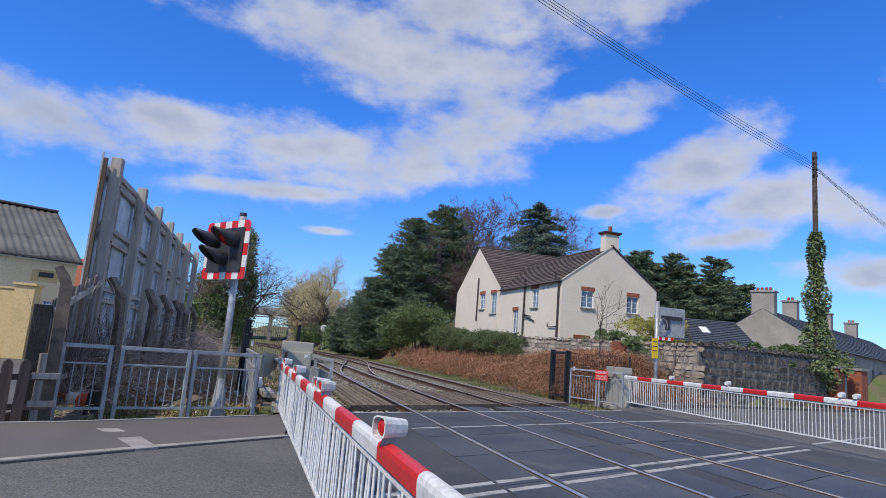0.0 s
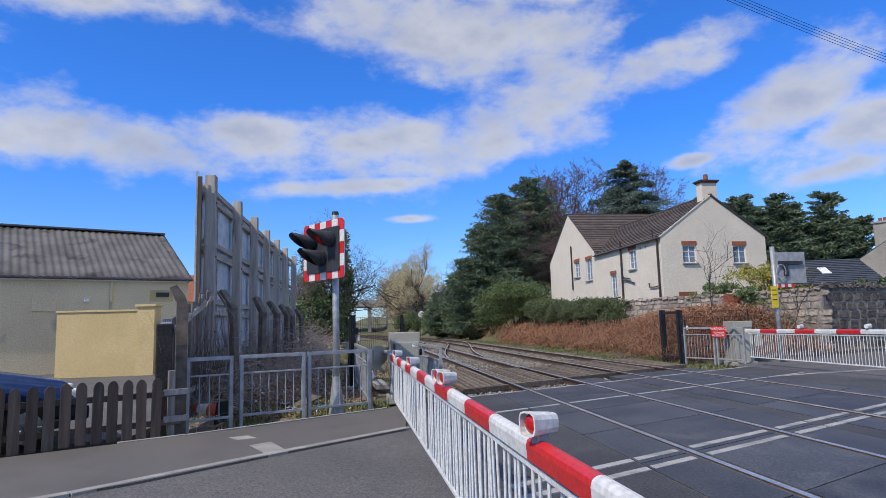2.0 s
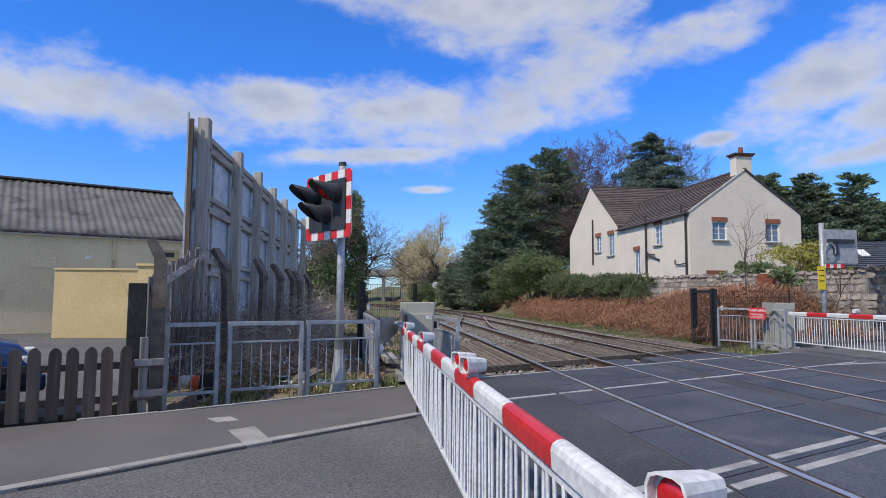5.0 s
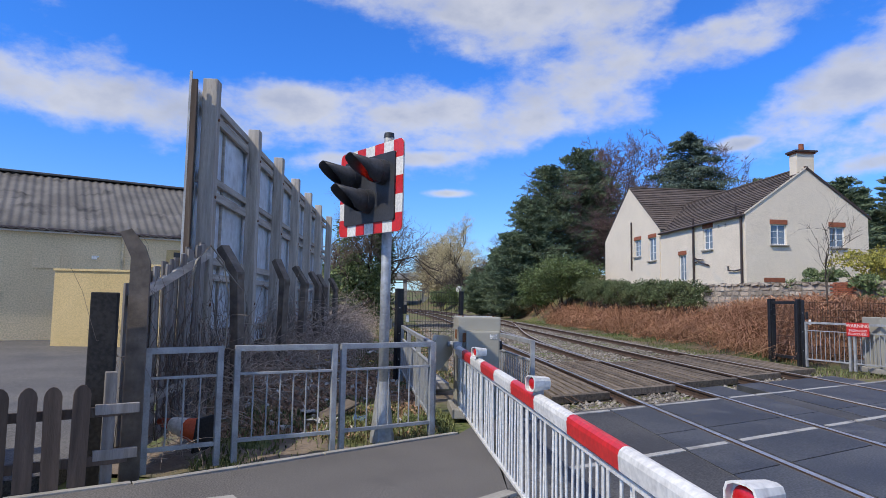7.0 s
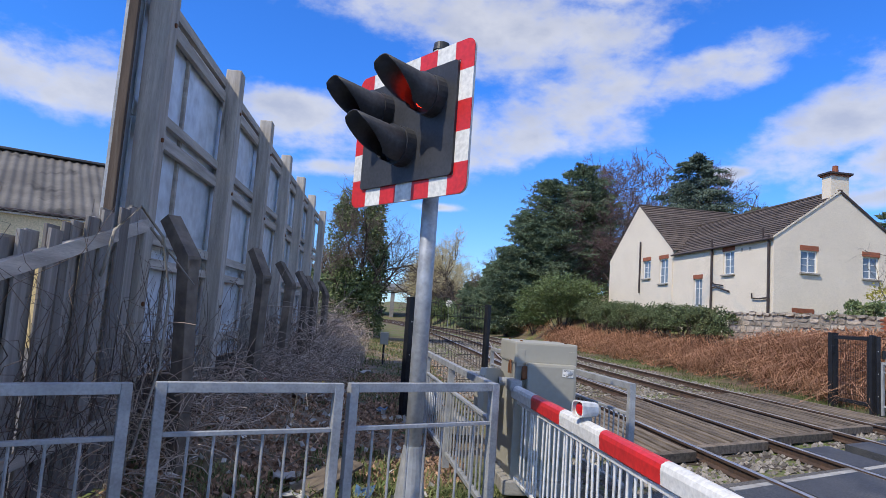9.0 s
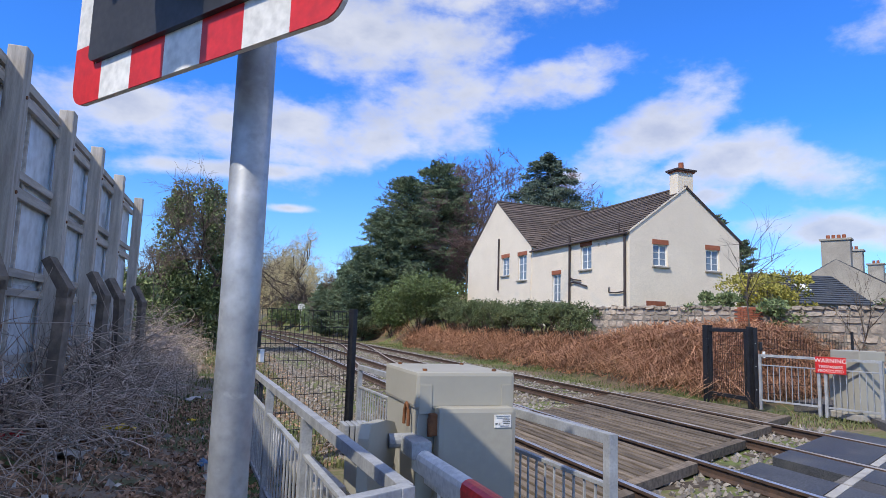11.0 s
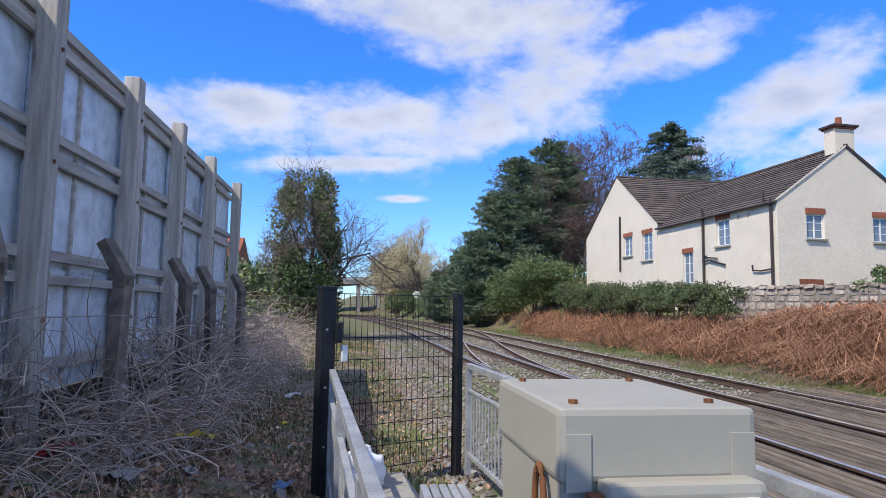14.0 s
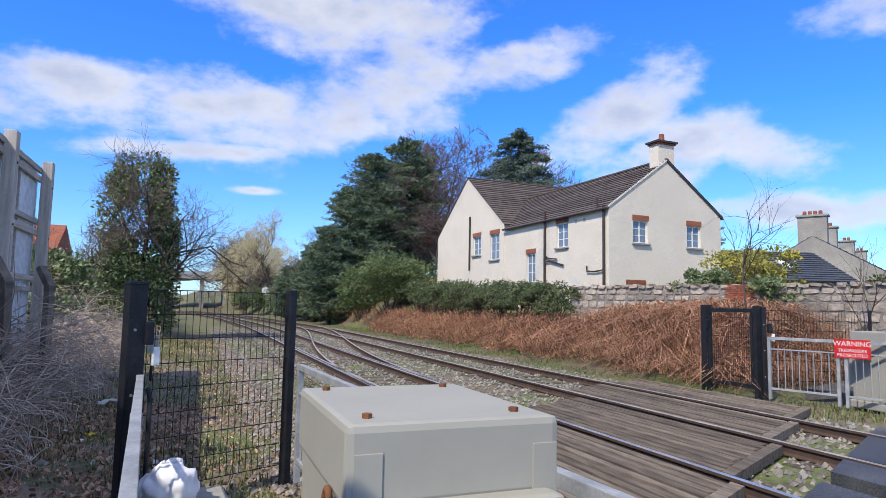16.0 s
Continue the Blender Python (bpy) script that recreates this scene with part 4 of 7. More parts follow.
part("end_post", box((-0.10, -0.02, 0.45), (0.09, 0.09, 1.0), 0.008), BOARDS, pk, "paler grey end post")
for z in (0.26, 0.64):
    part("end_rail", box((-0.16, 0.02, z), (0.34, 0.045, 0.085), 0.006), BOARDS, pk)


# ---- crossing signal ----
def rounded_rect(w, h, r, n=6):
    out = []
    for cx, cz, a0 in ((w / 2 - r, h / 2 - r, 0), (-w / 2 + r, h / 2 - r, 90), (-w / 2 + r, -h / 2 + r, 180), (w / 2 - r, -h / 2 + r, 270)):
        for i in range(n + 1):
            a = radians(a0 + 90 * i / n)
            out.append((cx + r * math.cos(a), cz + r * math.sin(a)))
    return out


def hood_mesh():
    """A long cowl, open below and at the front, cut aslant."""
    bm = bmesh.new()
    n = 20
    rows = []
    for k, (y, r) in enumerate(((0.0, 0.138), (-0.09, 0.138), (-0.11, 0.122), (-0.42, 0.118))):
        row = []
        for i in range(n + 1):
            a = radians(-72 + 324 * i / n)
            if k == 3:
                cut = min(0.13 + 0.36 * max(0.0, math.sin(a) * 0.5 + 0.5) ** 0.9, 0.42)
                yy = -cut
            else:
                yy = y
            row.append((r * math.cos(a), yy, r * math.sin(a)))
        rows.append(row)
    V = [[bm.verts.new(p) for p in row] for row in rows]
    V2 = [[bm.verts.new((p[0] * 0.94, p[1], p[2] * 0.94)) for p in row] for row in rows]
    for k in range(3):
        for i in range(n):
            bm.faces.new((V[k][i], V[k][i + 1], V[k + 1][i + 1], V[k + 1][i]))
            bm.faces.new((V2[k][i], V2[k + 1][i], V2[k + 1][i + 1], V2[k][i + 1]))
    for i in range(n):
        bm.faces.new((V[3][i], V[3][i + 1], V2[3][i + 1], V2[3][i]))
    return to_mesh("hood", bm, SIGBLACK, True)


def signal(name, m, label, back=False):
    th = thing(name, m, label, "crossing signal", "crossing signals")
    part("mast", rod((0, 0, -0.1), (0, 0, 3.66), 0.062, seg=20), GALV_POLE, th, smooth=True)
    part("mast_cap", rod((0, 0, 3.64), (0, 0, 3.70), 0.068, 0.06, seg=20), SIGBLACK, th)
    part("base_shroud", rod((0, 0, -0.1), (0, 0, 0.62), 0.15, 0.07, seg=20), GALV_POLE, th)
    W, H, zc = 1.34, 1.08, 2.937
    board = part("backing_board", extrude_xz([(x, z + zc) for x, z in rounded_rect(W, H, 0.075)], -0.27, -0.255), GALV if back else WHITE, th, "board with a red and white chequered border")
    # border of red and white blocks: seven along, five up, the corner ones red and bent round
    bd, bw_, bh_ = 0.135, W / 7, H / 5

    def block(pts, red):
        part("border_block", extrude_xz([(x, z + zc) for x, z in pts], -0.2745, -0.2705), RED if red else WHITE, board, "red border block" if red else "white border block")
    for sgn in (1, -1):
        for i in range(1, 6):
            x0, za, zb = -W / 2 + bw_ * i, sgn * (H / 2 - bd), sgn * H / 2
            block([(x0, min(za, zb)), (x0 + bw_, min(za, zb)), (x0 + bw_, max(za, zb)), (x0, max(za, zb))], i % 2 == 0)
        for i in range(1, 4):
            z0, xa, xb = -H / 2 + bh_ * i, sgn * (W / 2 - bd), sgn * W / 2
            block([(min(xa, xb), z0), (max(xa, xb), z0), (max(xa, xb), z0 + bh_), (min(xa, xb), z0 + bh_)], i % 2 == 0)
        for s2 in (1, -1):
            arc = [(x, z) for x, z in rounded_rect(W, H, 0.075) if x * sgn > W / 2 - 0.08 and z * s2 > H / 2 - 0.08]
            if sgn * s2 < 0:
                arc = arc[::-1]
            bent = [(sgn * W / 2, s2 * (H / 2 - bh_))] + arc + [(sgn * (W / 2 - bw_), s2 * H / 2), (sgn * (W / 2 - bw_), s2 * (H / 2 - bd)), (sgn * (W / 2 - bd), s2 * (H / 2 - bd)), (sgn * (W / 2 - bd), s2 * (H / 2 - bh_))]
            block(bent, True)
    part("black_panel", extrude_xz([(x, z + zc) for x, z in rounded_rect(W - 2 * bd, H - 2 * bd, 0.03)], -0.295, -0.272), SIGBLACK, th)
    hood = hood_mesh()
    for x, z, lens, lab in ((-0.30, zc + 0.18, LENSRED, "unlit red lens"), (0.30, zc + 0.18, LITRED, "lit red lens"), (0, zc - 0.14, AMBER, "amber lens")):
        lamp = part("lamp_housing", rod((x, -0.38, z), (x, -0.29, z), 0.146, 0.15, seg=24), SIGBLACK, th)
        bm = bmesh.new()
        bmesh.ops.create_uvsphere(bm, u_segments=20, v_segments=10, radius=0.1)
        bmesh.ops.transform(bm, matrix=Matrix.Translation((x, -0.385, z)) @ Matrix.Diagonal((1, 0.25, 1, 1)), verts=bm.verts[:])
        part("lens", bm, lens, lamp, lab, smooth=True)
        part("hood", hood, SIGBLACK, lamp, at=pose(x, -0.36, z, -6, 0, 0))
    for z in (zc - 0.3, zc + 0.3):
        part("bracket", box((0, -0.14, z), (0.16, 0.24, 0.05), 0.006), GALV, th)
    return th


signal("crossing_signal", pose(-1.665, 11.07, 0, 0, 0, -53), "three-lamp crossing signal with chequered border on a steel mast")

# far mast with the back of a signal board
fm = thing("crossing_signal", pose(12.55, 18.75, 0, 0, 0, 0), "grey-backed crossing signal seen from behind on a steel mast", "crossing signal", "crossing signals")
part("mast", rod((0, 0, -0.1), (0, 0, 3.85), 0.075, seg=16), GALV_POLE, fm, smooth=True)
bd2 = part("backing_board", box((0.53, -0.12, 3.12), (1.08, 0.02, 1.05), 0.006), GALV, fm, "plain pale grey back of the board")
part("lamp_bracket", box((0.5, -0.17, 3.28), (0.86, 0.08, 0.12), 0.01), SIGBLACK, fm)
part("lamp_bracket", box((0.32, -0.17, 3.05), (0.13, 0.08, 0.42), 0.01), SIGBLACK, fm)
loop = [(0.12 + 0.17 * math.cos(a), -0.2, 2.98 + 0.24 * math.sin(a)) for a in np.linspace(0, 2 * math.pi, 17)]
part("cable_loop", tubes_mesh("cable_loop", [(loop, 0.02, 0.02)], GALV, 6), GALV, fm)
part("border_strip", box((0.3, -0.10, 2.52), (0.6, 0.03, 0.12), 0.004), WHITE, fm)
for x in (0.08, 0.32, 0.56):
    part("border_block", box((x, -0.118, 2.52), (0.11, 0.012, 0.115), 0.0), RED, fm)
ys = part("notice", box((-0.12, -0.09, 2.15), (0.24, 0.02, 0.72), 0.003), YELLOWSIGN, fm, "tall yellow notice")
for z in (2.38, 2.22, 2.06):
    part("print_line", box((-0.12, -0.102, z), (0.16, 0.003, 0.03)), SIGBLACK, ys)


# ---- lettered warning notice on the far guard panel ----
ws = thing("warning_notice", pose(10.80, 19.46, 1.04, 0, 0, -72), "red metal notice with white lettering warning trespassers", "notice")
part("plate", box((0, 0.0, 0), (0.62, 0.008, 0.36), 0.002), RED, ws)
for txt, z, s in (("WARNING", 0.095, 0.135), ("TRESPASSERS", -0.035, 0.085), ("PROSECUTED", -0.125, 0.085)):
    words("lettering", txt, s, pose(0, -0.006, z, 90, 0, 0), WHITE, ws)


# ---- white house ----
HX, HY, TH = 16.89, 35.5, 2.58
house = thing("house", pose(HX, HY, 0, 0, 0, TH), "two-storey cream rendered house with brown tiled roofs and brick lintels", "house")
W, L1, LW, ZB, ZE, ZR = 7.16, 9.99, 10.22, 1.2, 6.6, 9.21
ZWE, ZWR, WD = 6.95, 10.66, 8.6


def gable_wall(pts, axis, at0, thick, bm):
    """A wall in a plane: pts (s, z); axis 'x' runs along x at y = at0, 'y' along y at x = at0."""
    def P(s, z, o):
        return (s, at0 + o, z) if axis == "x" else (at0 + o, s, z)
    A = [bm.verts.new(P(s, z, 0)) for s, z in pts]
    B = [bm.verts.new(P(s, z, thick)) for s, z in pts]
    n = len(pts)
    bm.faces.new(A)
    bm.faces.new(B[::-1])
    for i in range(n):
        bm.faces.new((A[i], B[i], B[(i + 1) % n], A[(i + 1) % n]))
    return bm


def wall_with_holes(axis, at0, thick, s0, s1, z0, z1, holes, top=None):
    """A wall of upright strips between openings; top: a gable polygon set on it."""
    bm = bmesh.new()
    cs = sorted({s0, s1, *[h[0] for h in holes], *[h[1] for h in holes]})
    cz = sorted({z0, z1, *[h[2] for h in holes], *[h[3] for h in holes]})
    for a, b in zip(cs, cs[1:]):
        for c, d in zip(cz, cz[1:]):
            if any(h[0] <= a + 1e-6 and h[1] >= b - 1e-6 and h[2] <= c + 1e-6 and h[3] >= d - 1e-6 for h in holes):
                continue
            mid = ((a + b) / 2, at0 + thick / 2, (c + d) / 2) if axis == "x" else (at0 + thick / 2, (a + b) / 2, (c + d) / 2)
            bx(bm, mid, (b - a, abs(thick), d - c) if axis == "x" else (abs(thick), b - a, d - c))
    if top:
        gable_wall(top, axis, at0, thick, bm)
    bmesh.ops.remove_doubles(bm, verts=bm.verts[:], dist=0.0005)
    seen = {}
    for f in bm.faces[:]:
        seen.setdefault(tuple(round(c, 3) for c in f.calc_center_median()), []).append(f)
    bmesh.ops.delete(bm, geom=[f for fs in seen.values() if len(fs) > 1 for f in fs], context="FACES_ONLY")
    bmesh.ops.recalc_face_normals(bm, faces=bm.faces[:])
    return bm


gh = [(1.44, 2.35, 4.95, 6.06), (4.86, 5.76, 4.90, 6.02)]
part("wall", wall_with_holes("x", 0, 0.3, 0, W, ZB, ZE, gh, [(0, ZE), (W, ZE), (W / 2, ZR)]), CREAM, house)
sh = [(3.3, 4.35, 4.95, 6.25), (6.45, 7.4, 3.2, 4.85)]
part("wall", wall_with_holes("y", 0, 0.3, 0.3, L1, ZB, ZE, sh), CREAM, house)
part("wall", wall_with_holes("y", W, -0.3, 0.3, L1, ZB, ZE, []), CREAM, house)
xg = -0.06
wh = [(10.55, 11.75, 4.75, 6.4), (13.05, 14.2, 5.2, 6.45)]
part("wall", wall_with_holes("y", xg, 0.3, L1, L1 + LW, ZB, ZWE, wh, [(L1, ZWE), (L1 + LW, ZWE), (L1 + LW / 2, ZWR)]), CREAM, house)
part("wall", wall_with_holes("x", L1 + LW, -0.3, 0.24, WD, ZB, ZWE, []), CREAM, house)
part("wall", wall_with_holes("x", L1, 0.3, W + 0.0, WD, ZB, ZWE, []), CREAM, house)
part("wall", wall_with_holes("y", WD, -0.3, L1, L1 + LW, ZB, ZWE, [], [(L1, ZWE), (L1 + LW, ZWE), (L1 + LW / 2, ZWR)]), CREAM, house)


def house_window(axis, at0, s0, s1, z0, z1, lintel=True, depth=0.12):
    """A small white cottage window set in its opening, with brick lintel and sill."""
    sc, w, h = (s0 + s1) / 2, s1 - s0, z1 - z0
    m = pose(sc, at0, z0) if axis == "x" else pose(at0, sc, z0, 0, 0, -90)
    win = new("window")
    win.parent, win.matrix_basis = house, m
    t = 0.06
    bm = bmesh.new()
    for c, s in (((0, depth, t / 2), (w, 0.06, t)), ((0, depth, h - t / 2), (w, 0.06, t)), ((-w / 2 + t / 2, depth, h / 2), (t, 0.06, h - 2 * t)), ((w / 2 - t / 2, depth, h / 2), (t, 0.06, h - 2 * t)), ((0, depth, h / 2), (t, 0.058, h - 2 * t))):
        bx(bm, c, s, 0.004)
    part("window_frame", bm, PVC, win)
    for sx in (-1, 1):
        pane = part("pane", box((sx * (w / 4 - t / 4), depth + 0.01, h / 2), (w / 2 - t * 1.5, 0.012, h - 2 * t)), PANE, win)
        for k in (1, 2):
            part("glazing_bar", box((sx * (w / 4 - t / 4), depth - 0.005, t + (h - 2 * t) * k / 3), (w / 2 - t * 1.5, 0.014, 0.022)), PVC, pane)
    part("curtain", box((0, depth + 0.12, h / 2), (w - 0.02, 0.02, h - 0.04)), PAPER, win, "pale net curtain")
    part("window_sill", box((0, -0.03, -0.045), (w + 0.16, 0.18, 0.09), 0.012), GREYRENDER, win)
    if lintel:
        part("lintel", box((0, -0.012, h + 0.13), (w + 0.10, 0.03, 0.25), 0.004), BRICK, win, "red brick lintel")
    return win


for s0, s1, z0, z1 in gh:
    house_window("x", 0, s0, s1, z0, z1)
house_window("y", 0, *sh[0])
house_window("y", 0, *sh[1])
for s0, s1, z0, z1 in wh:
    house_window("y", xg, s0, s1, z0, z1)
part("lintel", box((W / 2 - 2.0, -0.012, 3.05), (1.2, 0.03, 0.24), 0.004), BRICK, house, "red brick lintel")


def roof_slope(name, p00, p01, p10, p11, courses, material, parent, thick=0.05, lap=0.025):
    """A tiled slope: eave edge p00-p01, ridge edge p10-p11, laid in lapped courses."""
    p00, p01, p10, p11 = map(Vector, (p00, p01, p10, p11))
    nrm = (p01 - p00).cross(p10 - p00).normalized()
    if nrm.z < 0:
        nrm = -nrm
    for i in range(courses):
        a, b = i / courses, min((i + 1.25) / courses, 1.0)
        q = [p00.lerp(p10, a), p01.lerp(p11, a), p01.lerp(p11, b), p00.lerp(p10, b)]
        bm = bmesh.new()
        lo = [bm.verts.new(v) for v in (q[0] + nrm * lap * 0.4, q[1] + nrm * lap * 0.4, q[2], q[3])]
        hi = [bm.verts.new(v) for v in (q[0] + nrm * (lap + thick), q[1] + nrm * (lap + thick), q[2] + nrm * thick * 0.4, q[3] + nrm * thick * 0.4)]
        bm.faces.new(hi)
        bm.faces.new(lo[::-1])
        for k in range(4):
            bm.faces.new((lo[k], lo[(k + 1) % 4], hi[(k + 1) % 4], hi[k]))
        bmesh.ops.recalc_face_normals(bm, faces=bm.faces[:])
        part("tile_course", bm, material, parent)


roof = part("roof", gable_wall([(0.05, ZE - 0.02), (W - 0.05, ZE - 0.02), (W / 2, ZR - 0.06)], "x", 0.32, L1 + 3.4, bmesh.new()), TILE, house, "brown lapped tile roof")
ov = 0.16
sl = (ZR - ZE) / (W / 2)
yv = L1 + (ZR - ZWE) / ((ZWR - ZWE) / (LW / 2))
roof_slope("m", (-ov, -0.05, ZE - ov * sl), (-ov, L1 - 0.15, ZE - ov * sl), (W / 2, -0.05, ZR), (W / 2, yv, ZR), 17, TILE, roof)
roof_slope("m", (W + ov, -0.05, ZE - ov * sl), (W + ov, L1 - 0.1, ZE - ov * sl), (W / 2, -0.05, ZR), (W / 2, yv, ZR), 17, TILE, roof)
wroof = part("roof", gable_wall([(L1 + 0.05, ZWE - 0.02), (L1 + LW - 0.05, ZWE - 0.02), (L1 + LW / 2, ZWR - 0.06)], "y", xg + 0.32, WD - 0.6, bmesh.new()), TILE, house, "brown lapped tile roof")
roof_slope("w", (xg - 0.05, L1 - 0.15, ZWE - 0.12), (WD, L1 - 0.15, ZWE - 0.12), (xg - 0.05, L1 + LW / 2, ZWR), (WD, L1 + LW / 2, ZWR), 21, TILE, wroof)
roof_slope("w", (xg - 0.05, L1 + LW + 0.15, ZWE - 0.12), (WD, L1 + LW + 0.15, ZWE - 0.12), (xg - 0.05, L1 + LW / 2, ZWR), (WD, L1 + LW / 2, ZWR), 21, TILE, wroof)
part("ridge", beam((W / 2, -0.06, ZR + 0.06), (W / 2, yv + 0.2, ZR + 0.06), 0.22, 0.10, 0.03), TILE, roof)
part("ridge", beam((xg - 0.06, L1 + LW / 2, ZWR + 0.06), (WD, L1 + LW / 2, ZWR + 0.06), 0.22, 0.10, 0.03), TILE, wroof)
part("verge", beam((0.0 - 0.1, -0.04, ZE - 0.02), (W / 2, -0.04, ZR + 0.02), 0.04, 0.07), CREAM, house, "pale verge strip")
part("verge", beam((W + 0.1, -0.04, ZE - 0.02), (W / 2, -0.04, ZR + 0.02), 0.05, 0.12), DARKPIPE, house, "dark verge strip")
ch = part("chimney", box((W / 2, 0.32, 9.45), (1.02, 0.62, 1.5), 0.01), CREAM, house)
part("chimney_cap", box((W / 2, 0.32, 10.15), (1.32, 0.9, 0.10), 0.01), DARKPIPE, ch)
part("chimney_cap", box((W / 2, 0.32, 10.06), (1.16, 0.76, 0.08), 0.01), BRICK, ch)
part("chimney_pot", rod((W / 2, 0.32, 10.18), (W / 2, 0.32, 10.62), 0.15, 0.13, seg=14), BRICK, ch, "terracotta chimney pot")
part("gutter", rod((-0.2, 0.0, ZE - 0.10), (-0.2, L1 - 0.1, ZE - 0.10), 0.06, seg=10), DARKPIPE, house)
for y, zt, zb in ((0.28, 6.7, 2.2), (5.35, 7.0, 3.0)):
    part("downpipe", rod((-0.10, y, zb), (-0.10, y, zt), 0.065, seg=10), DARKPIPE, house)
part("downpipe", rod((-0.09, 0.75, 6.5), (-0.09, 0.75, 7.15), 0.05, seg=10), DARKPIPE, house)
part("downpipe", rod((xg - 0.08, 14.6, 4.2), (xg - 0.08, 14.6, 7.9), 0.06, seg=10), DARKPIPE, house)
for run, r in (([(-0.09, 5.35, 4.25), (-0.09, 4.9, 4.3), (-0.09, 3.6, 4.0)], 0.045), ([(-0.09, 5.35, 4.6), (-0.09, 5.0, 4.45), (-0.09, 4.2, 4.35)], 0.04), ([(-0.09, 0.28, 3.6), (-0.09, 1.0, 3.55), (-0.09, 1.6, 3.6), (-0.09, 1.6, 3.85)], 0.04)):
    part("waste_pipe", tubes_mesh("waste_pipe", [(run, r, r)], DARKPIPE, 6), DARKPIPE, house)
for y, z in ((1.9, 6.2), (2.6, 6.2)):
    part("vent", box((-0.015, y, z), (0.03, 0.16, 0.16), 0.004), GREYRENDER, house)

# ---- yellow building ----
shed = thing("yellow_building", pose(-15.6, 26.0, 0, 0, 0, 29), "long low buff-painted building with a corrugated cement roof", "building")
SL = 7.2
part("wall", wall_with_holes("x", 0, 0.3, -26, SL, -0.1, 3.92, [(5.55, 6.55, 2.95, 3.45)]), BUFF, shed)
part("wall", wall_with_holes("y", SL, -0.3, 0.3, 11.5, -0.1, 3.92, [], [(0.3, 3.92), (11.5, 3.92), (5.9, 6.75)]), BUFF, shed)
part("wall", wall_with_holes("x", 11.5, 0.3, -26, SL, -0.1, 3.92, []), BUFF, shed)
part("fascia", box((-9.4, -0.14, 3.90), (33.3, 0.06, 0.16), 0.006), PVC, shed)
part("gutter", rod((-26, -0.24, 3.93), (SL + 0.1, -0.24, 3.93), 0.06, seg=8), DARKPIPE, shed)


def corrugated(name, x0, x1, ye, ze, yr, zr, parent):
    """A corrugated roof slope, waves running up the slope."""
    n = int((x1 - x0) / 0.045)
    xs = np.linspace(x0, x1, n)
    wv = 0.028 * np.cos(2 * np.pi * xs / 0.30)
    V = []
    rows = 6
    for k in range(rows + 1):
        f = k / rows
        V.append(np.stack([xs, np.full(n, ye + (yr - ye) * f), ze + (zr - ze) * f + wv + (0.012 if k in (2, 4) else 0)], 1))
    V = np.concatenate(V)
    i = (np.arange(rows)[:, None] * n + np.arange(n - 1)[None]).ravel()
    F = np.stack([i, i + 1, i + 1 + n, i + n], 1)
    me = raw(name, V, F, CORRUG, True)
    ob = part(name, me, CORRUG, parent)
    md = ob.modifiers.new("thick", "SOLIDIFY")
    md.thickness = 0.03
    return ob


corrugated("roof_sheet", -26, SL + 0.15, -0.32, 3.92, 5.9, 6.85, shed)
corrugated("roof_sheet", -26, SL + 0.15, 11.9, 3.92, 5.9, 6.85, shed)
part("ridge_cap", beam((-26, 5.9, 6.90), (SL + 0.15, 5.9, 6.90), 0.4, 0.10, 0.03), CORRUG, shed)
part("vent", box((6.05, 0.08, 3.2), (1.0, 0.06, 0.5), 0.004), YELLOW, shed)
part("vent_slot", box((6.1, 0.03, 3.26), (0.55, 0.06, 0.2), 0.004), SIGBLACK, shed)
part("patch", box((1.55, -0.02, 2.9), (0.85, 0.04, 0.7), 0.004), BUFF, shed)
fl = part("floodlight", box((3.05, -0.16, 3.0), (0.18, 0.14, 0.14), 0.02), PVC, shed, "small white floodlight")
part("bracket", rod((3.05, -0.1, 3.0), (3.2, 0.02, 3.05), 0.03, seg=8), PVC, fl)
part("downpipe", rod((4.0, -0.06, 1.8), (4.0, -0.06, 3.9), 0.05, seg=10), BUFF, shed)
part("window_grille", box((6.6, -0.03, 1.6), (0.9, 0.04, 1.1), 0.004), BLUEBIT, shed, "blue-grey barred window")

yw = thing("yard_wall", pose(-12.35, 24.0, 0), "bright yellow painted yard wall with a square end pier", "wall")
part("wall", box((1.35, 0.1, 1.18), (2.9, 0.22, 2.4), 0.008), YELLOW, yw)
part("coping", box((1.35, 0.1, 2.40), (2.96, 0.30, 0.07), 0.008), YELLOW, yw)
part("pier", box((3.05, 0.3, 1.25), (0.62, 0.75, 2.56), 0.01), YELLOW, yw)
part("pier_cap", box((3.05, 0.3, 2.57), (0.74, 0.88, 0.09), 0.012), YELLOW, yw)
ga = thing("steel_gate", pose(-8.95, 24.2, 0, 0, 0, -38), "grey barred steel gate leaf by the yellow pier", "gate")
for i in range(9):
    part("bar", rod((0.1 + i * 0.14, 0, 0.1), (0.1 + i * 0.14, 0, 2.0), 0.014, seg=6), GALV, ga)
for z in (0.15, 1.0, 1.9):
    part("rail", box((0.65, 0, z), (1.3, 0.04, 0.05), 0.004), GALV, ga)

